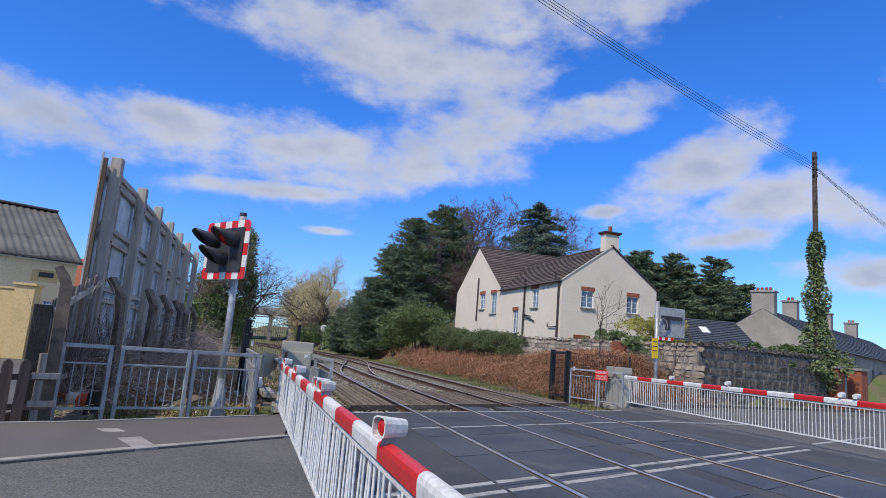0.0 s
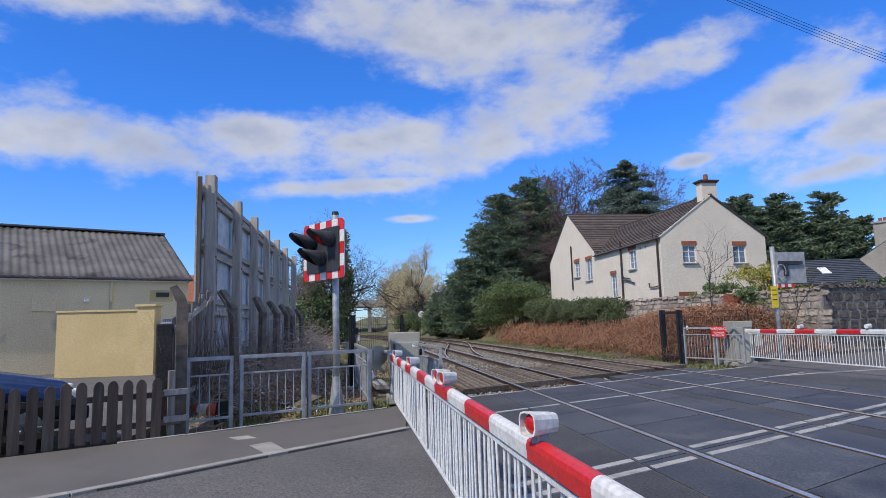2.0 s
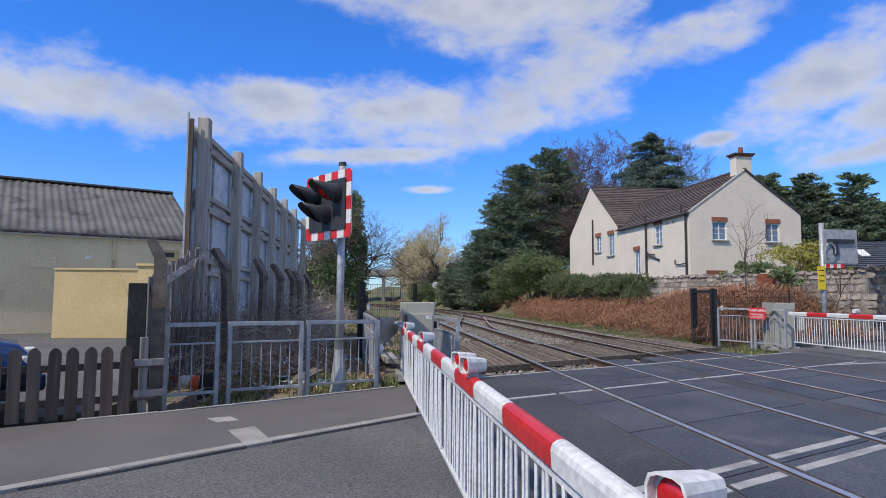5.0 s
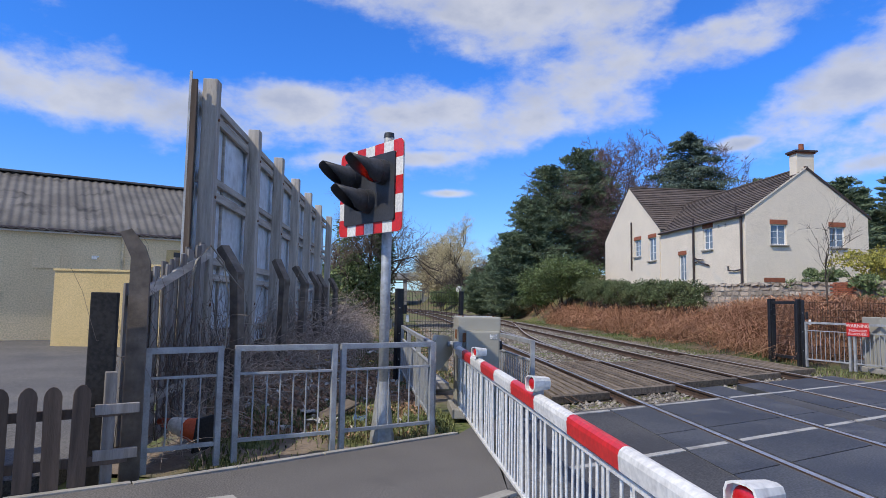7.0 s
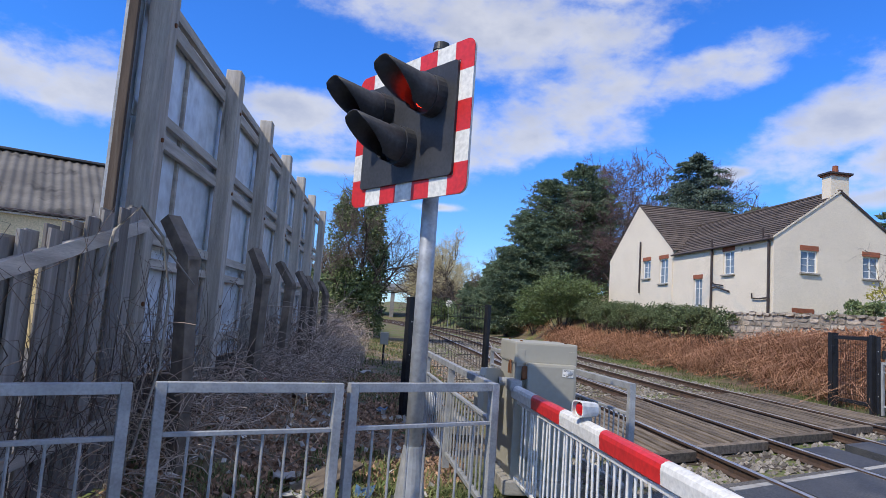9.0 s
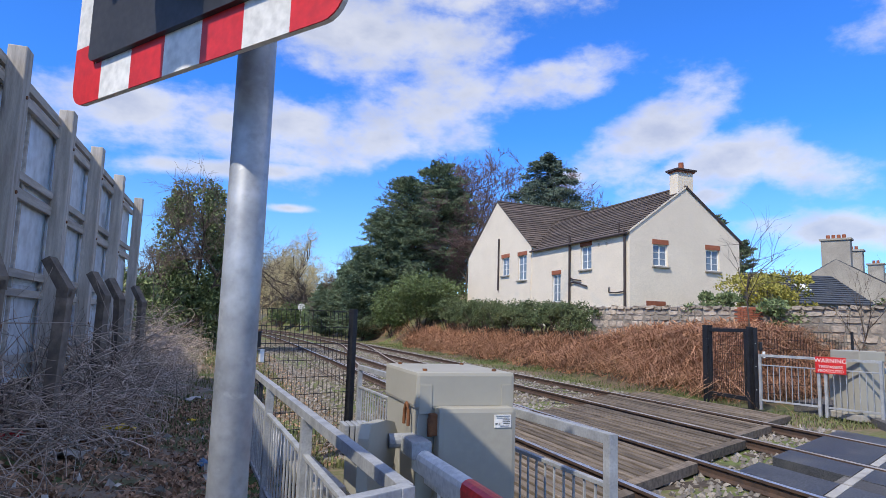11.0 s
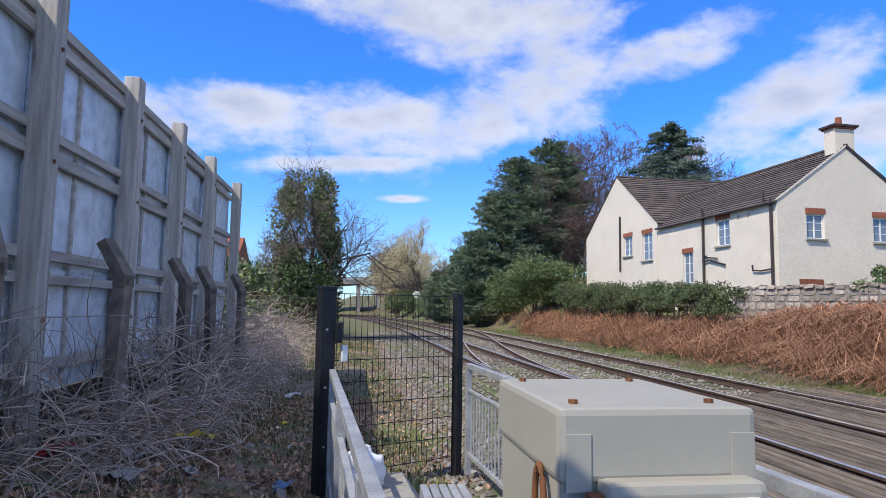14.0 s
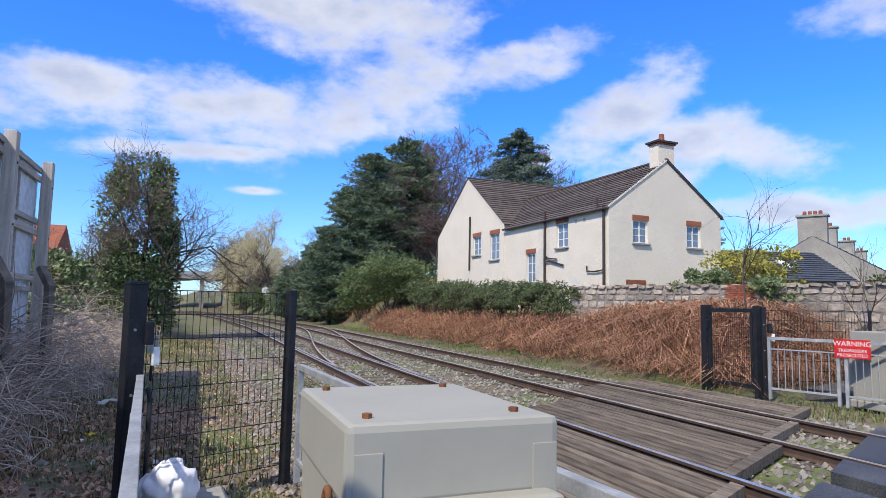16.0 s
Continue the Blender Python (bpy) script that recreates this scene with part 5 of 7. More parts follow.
# ---- stone walls ----
def rubble_wall(name, a, b, z0, z1, label, step=0.42, course=0.27, pick=True, seed=1, stone=None):
    a, b = Vector((*a, 0)), Vector((*b, 0))
    d = b - a
    L = d.length
    th = thing(name, pose(a.x, a.y, 0, 0, 0, math.degrees(math.atan2(d.y, d.x))), label, "stone wall", kind="structure")
    part("core", box((L / 2, 0.25, (z0 + z1) / 2 - 0.02), (L, 0.42, z1 - z0 - 0.04), 0.0), MORTAR, th)
    rng = random.Random(seed)
    meshes = []
    for k in range(14):
        bm = bmesh.new()
        w, h = rng.uniform(0.85, 1.1), rng.uniform(0.88, 1.05)
        poly = [(w / 2 * math.cos(t) * (1.25 if abs(math.sin(2 * t)) > 0.6 else 1) * rng.uniform(0.82, 1.0), h / 2 * math.sin(t) * (1.25 if abs(math.sin(2 * t)) > 0.6 else 1) * rng.uniform(0.85, 1.0)) for t in np.linspace(0, 2 * math.pi, 9)[:-1]]
        fr = [bm.verts.new((x * 0.93, -0.035 * rng.uniform(0.4, 1.2), z * 0.93)) for x, z in poly]
        bk = [bm.verts.new((x, 0.02, z)) for x, z in poly]
        bm.faces.new(fr)
        for i in range(8):
            bm.faces.new((fr[i], bk[i], bk[(i + 1) % 8], fr[(i + 1) % 8]))
        bmesh.ops.recalc_face_normals(bm, faces=bm.faces[:])
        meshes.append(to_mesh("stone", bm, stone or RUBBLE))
    z = z0 + 0.1
    count = 0
    while z < z1 - 0.12:
        hgt = course * rng.uniform(0.75, 1.2)
        x = rng.uniform(0, 0.3)
        while x < L - 0.1:
            w = step * rng.uniform(0.6, 1.4)
            if count < 300:
                part("stone", rng.choice(meshes), RUBBLE, th, at=pose(x + w / 2, 0.035, z + hgt / 2, 0, rng.uniform(-4, 4), 0) @ Matrix.Diagonal((w * 0.96, 1, hgt * 0.95, 1)))
                count += 1
            x += w
        z += hgt
    n = int(L / 0.34)
    for i in range(n):
        part("coping_stone", rng.choice(meshes), RUBBLE, th, at=pose((i + 0.5) * L / n, 0.05, z1 + rng.uniform(-0.03, 0.04), 0, rng.uniform(-14, 14), 0) @ Matrix.Diagonal((L / n * rng.uniform(0.8, 1.1), 3.4, rng.uniform(0.12, 0.2), 1)))
    return th


rubble_wall("wall_garden", (13.5, 33.6), (17.8, 23.3), 0.0, 2.62, "old rubble stone garden wall with rough coping", seed=3)
rubble_wall("wall_roadside", (17.8, 23.3), (28.4, 26.5), -0.1, 2.7, "dark rubble stone wall along the road", step=0.6, course=0.40, seed=4, stone=DARKRUBBLE)

patch = thing("brick_patch", pose(16.15, 27.12, 0, 0, 0, -67.3), "red brick repair in the rubble garden wall", "brick patch", kind="structure")
pm = to_mesh("brick", box((0, 0, 0), (0.215, 0.03, 0.065), 0.006), BRICK)
for k in range(14):
    for j in range(4):
        part("brick", pm, BRICK, patch, at=pose(-0.45 + j * 0.23 + (0.115 if k % 2 else 0), -0.055, 1.62 + k * 0.076))
tagged(new("forecourt", to_mesh("forecourt", prism([(28.0, 26.6), (70, 39.6), (70, 62), (22, 41)], -0.3, 0.06), ASPHALT)), "asphalt forecourt before the terrace", "forecourt", kind="structure")
# brick gate piers by the roadside
for x, y in ((29.0, 26.6), (31.5, 27.4)):
    bp = thing("gate_pier", pose(x, y, 0, 0, 0, 18), "red brick gate pier with a concrete cap", "gate pier", "gate piers")
    part("shaft", box((0, 0, 1.1), (0.75, 0.75, 2.3), 0.01), BRICK, bp)
    part("cap", box((0, 0, 2.3), (0.9, 0.9, 0.14), 0.02), KERB, bp)

# ---- terrace beyond the road ----
row = thing("terrace_house", pose(35.4, 45.6, 0, 0, 0, -60), "grey rendered old house with a slate roof and chimneys", "house")
RW, RL, RE, RR = 9.6, 40.0, 4.0, 7.0
part("wall", wall_with_holes("x", 0, 0.3, 0, RW, -0.1, RE, [], [(0, RE), (RW, RE), (RW / 2, RR)]), GREYRENDER, row)
front = [(1.5 + 3.2 * i, 2.5 + 3.2 * i, 1.6, 2.9) for i in range(7)]
part("wall", wall_with_holes("y", RW, -0.3, 0.3, RL, -0.1, RE, front), GREYRENDER, row)
part("wall", wall_with_holes("y", 0, 0.3, 0.3, RL, -0.1, RE, []), GREYRENDER, row)
part("wall", wall_with_holes("x", RL, -0.3, 0, RW, -0.1, RE, [], [(0, RE), (RW, RE), (RW / 2, RR)]), GREYRENDER, row)
rr_ = part("roof", gable_wall([(0.0, RE + 0.0), (RW, RE + 0.0), (RW / 2, RR - 0.04)], "x", 0.3, RL - 0.3, bmesh.new()), SLATE, row, "blue-grey slate roof")
roof_slope("r", (-0.2, 0.0, RE - 0.1), (-0.2, RL, RE - 0.1), (RW / 2, 0.0, RR), (RW / 2, RL, RR), 16, SLATE, rr_)
roof_slope("r", (RW + 0.2, 0.0, RE - 0.1), (RW + 0.2, RL, RE - 0.1), (RW / 2, 0.0, RR), (RW / 2, RL, RR), 16, SLATE, rr_)
for y, w in ((0.42, 1.75), (7.5, 1.2), (19, 1.2), (30, 1.2)):
    cst = part("chimney", box((RW / 2, y, RR + 0.45), (w, 0.8, 2.0), 0.015), GREYRENDER, row)
    part("chimney_cap", box((RW / 2, y, RR + 1.42), (w + 0.2, 1.0, 0.14), 0.015), GREYRENDER, cst)
    k = 4 if w > 1.3 else 2
    for i in range(k):
        part("chimney_pot", rod((RW / 2 + (i - (k - 1) / 2) * 0.32, y, RR + 1.45), (RW / 2 + (i - (k - 1) / 2) * 0.32, y, RR + 1.78), 0.13, 0.115, seg=10), BRICK, cst)
for s0, s1, z0, z1 in front:
    part("window", box((RW - 0.15, (s0 + s1) / 2, (z0 + z1) / 2), (0.06, s1 - s0 - 0.02, z1 - z0 - 0.02)), PANE, row)

bl = thing("low_outbuilding", pose(24.2, 33.5, 0, 0, 0, -16), "low building with a blue-grey slate roof and a skylight", "building")
part("wall", box((2.3, 3, 1.6), (4.6, 6, 3.4), 0.01), GREYRENDER, bl)
br = part("roof", gable_wall([(0.0, 3.3), (6, 3.3), (3.2, 4.9)], "y", -0.2, 5.0, bmesh.new()), SLATE, bl)
roof_slope("b", (-0.3, -0.2, 3.25), (4.9, -0.2, 3.25), (-0.3, 3.2, 5.0), (4.9, 3.2, 5.0), 14, SLATE, br)
part("skylight", box((2.2, 1.5, 4.22), (0.5, 0.9, 0.06), 0.004, Euler((radians(27), 0, 0)).to_matrix()), PVC, br)

# ---- distant road bridge over the line ----
bg = thing("road_bridge", pose(-5.0, 160, 0), "flat concrete road bridge over the railway", "bridge")
part("deck", box((0, 0, 7.2), (60, 9, 0.9), 0.05), CONCRETE, bg)
part("parapet", box((0, -4.4, 8.0), (60, 0.25, 0.8), 0.03), GALV, bg)
for x in (-3.9, 4.6):
    part("pier", box((x, 0, 3.2), (0.9, 8, 7.2), 0.05), CONCRETE, bg)
part("abutment", box((-19, 1, 3.0), (24, 9, 8), 0.05), CONCRETE, bg)
part("abutment", box((22, 1, 3.0), (26, 9, 8), 0.05), CONCRETE, bg)

# speed sign beside the far track
sp = thing("speed_sign", pose(8.2, 107, 0.9), "round white speed board on a post beside the track", "sign")
part("post", rod((0, 0, -1.4), (0, 0, 2.3), 0.05, seg=8), GALV, sp)
part("board", rod((0, -0.06, 2.75), (0, -0.03, 2.75), 0.55, seg=24), WHITE, sp)
words("lettering", "70", 0.62, pose(0, -0.068, 2.75, 90, 0, 0), SIGBLACK, sp)
part("box", box((0.9, 0, 0.9), (0.5, 0.4, 1.4), 0.02), GALV, sp)


# ---- crossing panels and timber guards ----
def skew_panel(x0, x1, y0, y1, z0, z1):
    """A panel between two x lines whose ends follow the road's slant."""
    return prism([(x0, ry(y0, x0)), (x1, ry(y0, x1)), (x1, ry(y1, x1)), (x0, ry(y1, x0))], z0, z1)


deck = thing("crossing_deck", pose(0, 0, 0), "dark rubber crossing panels fitted between the rails", "crossing deck", kind="structure")
for x0, x1 in ((1.72, 2.42), (2.60, 4.10), (4.29, 4.98), (5.45, 6.15), (6.36, 7.88), (8.09, 8.75)):
    y = -2.4
    while y < 11.8:
        part("panel", skew_panel(x0, x1, y, y + 1.76, -0.04, 0.010), PANEL, deck)
        y += 1.785
    if x0 > 4.2:
        part("panel", skew_panel(x0, x1, y, y + 1.15, -0.15, 0.010), PANEL, deck)

tagged(new("road_crossing_strip", to_mesh("road_crossing_strip", skew_panel(-0.12, 1.70, -2.4, 11.75, -0.05, 0.005), DARKASPHALT)), "dark asphalt strip beside the crossing panels", "road", kind="structure")
tagged(new("road_crossing_strip_far", to_mesh("road_crossing_strip_far", skew_panel(8.77, 10.5, -2.4, 11.75, -0.05, 0.005), DARKASPHALT)), "dark asphalt strip beyond the crossing panels", "road", kind="structure")
tagged(new("road_crossing_strip_middle", to_mesh("road_crossing_strip_middle", skew_panel(5.0, 5.43, -2.4, 11.75, -0.05, 0.005), DARKASPHALT)), "dark asphalt strip between the two tracks", "road", kind="structure")

guards = thing("timber_guards", pose(0, 0, 0), "grey slatted timber anti-trespass guards between the rails", "track guard")
rng = random.Random(11)
for x0, x1, ya, n in ((2.60, 4.10, 5.2, 9), (4.32, 6.12, 4.4, 10), (6.38, 7.86, 5.0, 9), (1.15, 2.38, 7.2, 7), (8.16, 9.5, 4.6, 7)):
    g0 = 13.62 + 0.13 * (x0 - 2.6)
    for i in range(n):
        x = x0 + (x1 - x0) * (i + 0.5) / n
        y0 = ry(g0 + 0.2, x) + rng.uniform(-0.05, 0.05)
        y1 = y0 + ya + rng.uniform(-0.06, 0.06)
        part("slat", box((x, (y0 + y1) / 2, -0.055 + rng.uniform(-0.008, 0.008)), ((x1 - x0) / n * 0.66, y1 - y0, 0.085), 0.008), SLAT, guards)
    part("end_board", prism([(x0, ry(g0, x0)), (x1, ry(g0, x1)), (x1, ry(g0 + 0.17, x1)), (x0, ry(g0 + 0.17, x0))], -0.12, 0.0), SLAT, guards)

# ---- ballast stones, grass, dead leaves ----
R = np.random.default_rng(21)


def stones_mesh(name, pts, size, material):
    n = len(pts)
    base = np.array([[1, 0, 0], [-1, 0, 0], [0, 1, 0], [0, -1, 0], [0, 0, 0.8], [0, 0, -0.8]], float)
    face = np.array([[0, 2, 4], [2, 1, 4], [1, 3, 4], [3, 0, 4], [2, 0, 5], [1, 2, 5], [3, 1, 5], [0, 3, 5]])
    v = base[None] * R.uniform(0.6, 1.3, (n, 6, 1)) * (size * R.uniform(0.6, 1.4, n))[:, None, None]
    a = R.uniform(0, 6.28, n)
    c, s = np.cos(a)[:, None], np.sin(a)[:, None]
    x, y = v[..., 0] * c - v[..., 1] * s, v[..., 0] * s + v[..., 1] * c
    v = np.stack([x, y, v[..., 2] + 0.35 * x], -1) + pts[:, None]
    f = (face[None] + (np.arange(n) * 6)[:, None, None]).reshape(-1, 3)
    return raw(name, v.reshape(-1, 3), f, material)


n = 26000
sy = 12.4 + 48 * R.random(n) ** 1.7
sx = R.uniform(-0.2, 9.5, n)
ok = sy > ry(12.2, sx)
sx, sy = sx[ok], sy[ok]
tagged(new("ballast_stones", stones_mesh("ballast_stones", np.stack([sx, sy, np.full(len(sx), -0.155) + R.uniform(-0.02, 0.02, len(sx))], 1), 0.044, STONE)), "loose grey and brown ballast stones", "ballast", kind="stuff")


def blades_mesh(name, pts, h, w, material, lean=0.5, bend=0.5):
    """Bent blades or stems of two quads."""
    n = len(pts)
    a = R.uniform(0, 6.28, n)
    d = np.stack([np.cos(a), np.sin(a), 0 * a], 1)
    s = np.stack([-np.sin(a), np.cos(a), 0 * a], 1)
    hh = (h * R.uniform(0.5, 1.3, n))[:, None]
    ln = (lean * R.uniform(0.1, 1.2, n))[:, None]
    mid = pts + d * hh * ln * 0.4 + np.array([0, 0, 1.0]) * hh * 0.62
    tip = pts + d * hh * ln * (1 + bend) + np.array([0, 0, 1.0]) * hh * (0.95 - bend * 0.45 * ln)
    ww = (w * R.uniform(0.6, 1.4, n))[:, None]
    v = np.stack([pts - s * ww, pts + s * ww, mid - s * ww * 0.8, mid + s * ww * 0.8, tip], 1).reshape(-1, 3)
    k = np.arange(n)[:, None] * 5
    f3 = [tuple(r) for r in (k + [2, 3, 4]).tolist()]
    f4 = [tuple(r) for r in (k + [0, 1, 3, 2]).tolist()]
    return raw(name, v, f4 + f3, material)


def on_ground(x, y, lift=0.0):
    return np.stack([x, y, ground_z(x, y) + lift], 1)


gxs = np.concatenate([R.uniform(-3.0, -0.2, 11000), R.uniform(-2.6, -0.7, 2600), R.uniform(9.2, 11.4, 9000), R.uniform(-3.6, -0.8, 4200)])
gys = np.concatenate([17.0 + 28 * R.random(11000) ** 1.4, R.uniform(11.2, 14.0, 2600), 18.5 + 50 * R.random(9000) ** 1.4, R.uniform(9.9, 12.6, 4200)])
keep = (np.sin(gxs * 2.1 + gys * 0.9) + np.sin(gys * 1.7) + R.normal(0, 0.7, len(gxs)) > -0.5) & ~((gys < 12) & (gys < 9.35 + 0.72 * (gxs + 3.05) + 0.15)) & ~((gxs > 8) & (gys < ry(12.6, gxs)))
gxs, gys = gxs[keep], gys[keep]
tagged(new("grass", blades_mesh("grass", on_ground(gxs, gys), 0.12, 0.008, GRASS, 0.7)), "patchy short grass on the trackside", "grass", kind="stuff")
lx, ly = R.uniform(-4.2, -0.9, 15000), 11.4 + 12 * R.random(15000) ** 1.2
lv = leaves_mesh("leaf_litter", on_ground(lx, ly, 0.03), 0.09, DEADLEAF, 5)
tagged(new("leaf_litter", lv), "brown dead leaves under the brambles", "dead leaves", kind="stuff")
dx_, dy_ = R.uniform(-3.0, 0.3, 5200), 17.2 + 26 * R.random(5200) ** 1.3
tagged(new("ground_debris", leaves_mesh("ground_debris", on_ground(dx_, dy_, 0.015), 0.07, DEADLEAF, 7)), "brown leaves and stalks scattered on the trackside", "dead leaves", kind="stuff")
sx2, sy2 = R.uniform(-1.4, 0.6, 2600), 17.5 + 20 * R.random(2600) ** 1.3
tagged(new("trackside_stones", stones_mesh("trackside_stones", on_ground(sx2, sy2, 0.005), 0.028, STONE)), "scattered stones on the trackside", "stones", kind="stuff")
gx2, gy2 = np.meshgrid(np.linspace(-4.5, -0.9, 30), np.linspace(9.7, 32, 120), indexing="ij")
inside = (gy2 > 9.62 + 0.74 * (gx2 + 3.2)) | (gx2 < -3.4)
gz2 = ground_z(gx2, gy2) + 0.02 + 0.03 * np.sin(gx2 * 5 + gy2 * 3) * np.sin(gy2 * 4.1)
gz2 = np.where(gy2 < 9.72 + 0.74 * (gx2 + 3.3), -0.22, gz2)
ii = np.arange(30 * 120).reshape(30, 120)
tagged(new("verge", raw("verge", np.stack([gx2, gy2, gz2], -1).reshape(-1, 3), np.stack([ii[:-1, :-1], ii[1:, :-1], ii[1:, 1:], ii[:-1, 1:]], -1).reshape(-1, 4), LITTERGROUND, True)), "mossy soil strip with leaf litter behind the guard fence", "soil", kind="structure")


# ---- brambles ----
def arcs(n, xr, yr, hr, lr, seed, r=0.006, dirx=None):
    rg = np.random.default_rng(seed)
    out = []
    for _ in range(n):
        x, y = rg.uniform(*xr), rg.uniform(*yr)
        a = rg.uniform(0, 2 * np.pi)
        L, h = rg.uniform(*lr), rg.uniform(*hr)
        t = np.linspace(0, 1, 8)
        k = rg.uniform(0.8, 1.25)
        px = x + np.cos(a) * L * t + rg.normal(0, 0.03, 8)
        py = y + np.sin(a) * L * t + rg.normal(0, 0.03, 8)
        pz = 4 * h * t * (1 - t * k * 0.75) + rg.normal(0, 0.02, 8)
        px = np.clip(px, -4.12, 2)
        z0 = float(ground_z(x, y))
        out.append((np.stack([px, py, z0 + np.maximum(pz, 0.02)], 1), r * rg.uniform(0.7, 1.5), r * 0.4))
    return out


def tangle(n, xr, yr, hmax, lr, seed, r=0.005):
    """Wandering stems inside a mound that is highest at the hoarding and uneven along it."""
    rg = np.random.default_rng(seed)
    out = []
    for _ in range(n):
        f = rg.random() ** 1.3
        x, y = xr[0] + (xr[1] - xr[0]) * f, rg.uniform(*yr)
        top = hmax * (1.05 - 0.8 * f) * (0.75 + 0.35 * np.sin(y * 1.7) + 0.15 * np.sin(y * 4.1))
        p = np.array([x, y, float(ground_z(x, y)) + max(top, 0.1) * rg.random() ** 0.7])
        a, e = rg.uniform(0, 2 * np.pi), rg.uniform(-0.2, 0.9)
        da, de = rg.normal(0, 0.22), rg.uniform(-0.32, 0.02)
        L = rg.uniform(*lr) / 8
        pts = [p]
        for _ in range(8):
            q = pts[-1] + L * np.array([np.cos(a) * np.cos(e), np.sin(a) * np.cos(e), np.sin(e)])
            q[0] = max(q[0], -4.12 if q[1] < 27.5 else -9.0)
            q[0] = min(q[0], xr[1] + 0.35)
            q[2] = max(q[2], float(ground_z(q[0], q[1])) + 0.01)
            pts.append(q)
            a, e = a + da + rg.normal(0, 0.12), e + de + rg.normal(0, 0.1)
        out.append((np.array(pts), r * rg.uniform(0.6, 1.5), r * 0.4))
    return out


tagged(new("brambles", tubes_mesh("brambles", tangle(1150, (-4.05, -2.85), (17.0, 32), 1.3, (0.8, 2.1), 31, 0.009) + tangle(420, (-4.05, -3.4), (12.0, 18), 1.25, (0.5, 1.3), 36, 0.007) + tangle(70, (-3.9, -2.4), (12.3, 18), 0.25, (0.3, 0.9), 32, 0.004) + tangle(200, (-4.1, -3.6), (9.9, 13), 1.4, (0.4, 1.1), 37, 0.004), BRAMBLE, 3)), "tangled leafless brown brambles before the hoarding", "brambles", kind="stuff")
tagged(new("pale_stems", tubes_mesh("pale_stems", arcs(60, (-4.0, -2.8), (12.5, 26), (0.2, 0.7), (0.5, 1.4), 33, 0.0045), PALETWIG, 3)), "pale dead stems arching out of the brambles", "brambles", kind="stuff")
tagged(new("brambles_far", tubes_mesh("brambles_far", tangle(900, (-7.0, -2.9), (30, 52), 1.6, (1.0, 2.6), 34, 0.009), BRAMBLE, 3)), "brown scrub on the cutting side", "scrub", kind="stuff")
# climbing stems on the board fence and the lower hoarding
cl = []
rg = np.random.default_rng(35)
for _ in range(420):
    y = rg.uniform(9.8, 13.5) if rg.random() < 0.6 else rg.uniform(13, 24)
    p = [np.array([-4.18 + rg.uniform(-0.02, 0.25), y, rg.uniform(0, 0.9)])]
    for _ in range(7):
        p.append(p[-1] + np.array([rg.normal(0, 0.05), rg.normal(0, 0.17), rg.uniform(0.0, 0.26)]))
    cl.append((np.array(p), rg.uniform(0.003, 0.006), 0.0015))
tagged(new("creeper_stems", tubes_mesh("creeper_stems", cl, TWIG, 3)), "thin leafless climber over the boards", "climber", kind="stuff")
bow = [(np.array([(-4.1, 11.3, 1.7), (-4.0, 11.2, 2.05), (-3.85, 11.25, 2.25), (-3.75, 11.5, 2.05), (-3.72, 11.7, 1.6), (-3.75, 11.75, 1.0), (-3.85, 11.6, 0.3)]), 0.014, 0.010), (np.array([(-3.8, 11.35, 2.1), (-3.7, 11.8, 1.85), (-3.62, 12.0, 1.7)]), 0.01, 0.006)]
solid("dead_stem", tubes_mesh("dead_stem", bow, PALETWIG, 6), PALETWIG, "long pale dead stem bowed over the board fence", "dead stem")


# ---- bracken ----
def bracken(name, n_cl, xr, yr, h, per, seed, label):
    rg = np.random.default_rng(seed)
    cy = yr[0] + (yr[1] - yr[0]) * rg.random(n_cl) ** 1.2
    e = 10.3 + 0.02 * (cy - 22)
    cx = e + xr[0] + (xr[1] - xr[0]) * rg.random(n_cl)
    # behind the garden wall nothing grows
    lim = np.where(cy < 33.5, 17.4 - (cy - 23.3) * 0.417 - 0.35, 13.1 + 0 * cy)
    ok = (cx < lim) & (cx > e + 0.8 - 0.5 * np.sin(cy * 0.8) * 0.6)
    cx, cy = cx[ok], cy[ok]
    pts = np.repeat(on_ground(cx, cy), per, 0)
    pts[:, :2] += rg.normal(0, 0.22, (len(pts), 2))
    pts[:, 2] = ground_z(pts[:, 0], pts[:, 1])
    return tagged(new(name, blades_mesh(name, pts, h, 0.010, BRACKEN, 2.0, 1.0)), label, "bracken", kind="stuff")


bracken("bracken", 4200, (0.7, 8), (22.8, 60), 0.80, 16, 41, "russet dead bracken covering the bank")
cyf = 23.0 + 34 * R.random(24000) ** 1.15
cxf = 10.9 + 6.0 * R.random(24000)
limf = np.where(cyf < 33.5, 17.4 - (cyf - 23.3) * 0.417 - 0.3, 13.1 + 0 * cyf)
okf = cxf < limf
fpts = on_ground(cxf[okf], cyf[okf])
fpts[:, 2] += R.uniform(0.05, 0.62, len(fpts)) * (0.75 + 0.5 * np.sin(fpts[:, 0] * 1.9 + fpts[:, 1] * 1.3))
tagged(new("bracken_fronds", leaves_mesh("bracken_fronds", fpts, 0.22, BRACKEN, 44, None, 0.5, 0.26)), "curled russet bracken fronds on the bank", "bracken", kind="stuff")
bracken("bracken_far", 900, (0.9, 7), (50, 105), 1.2, 10, 42, "russet dead bracken far along the bank")


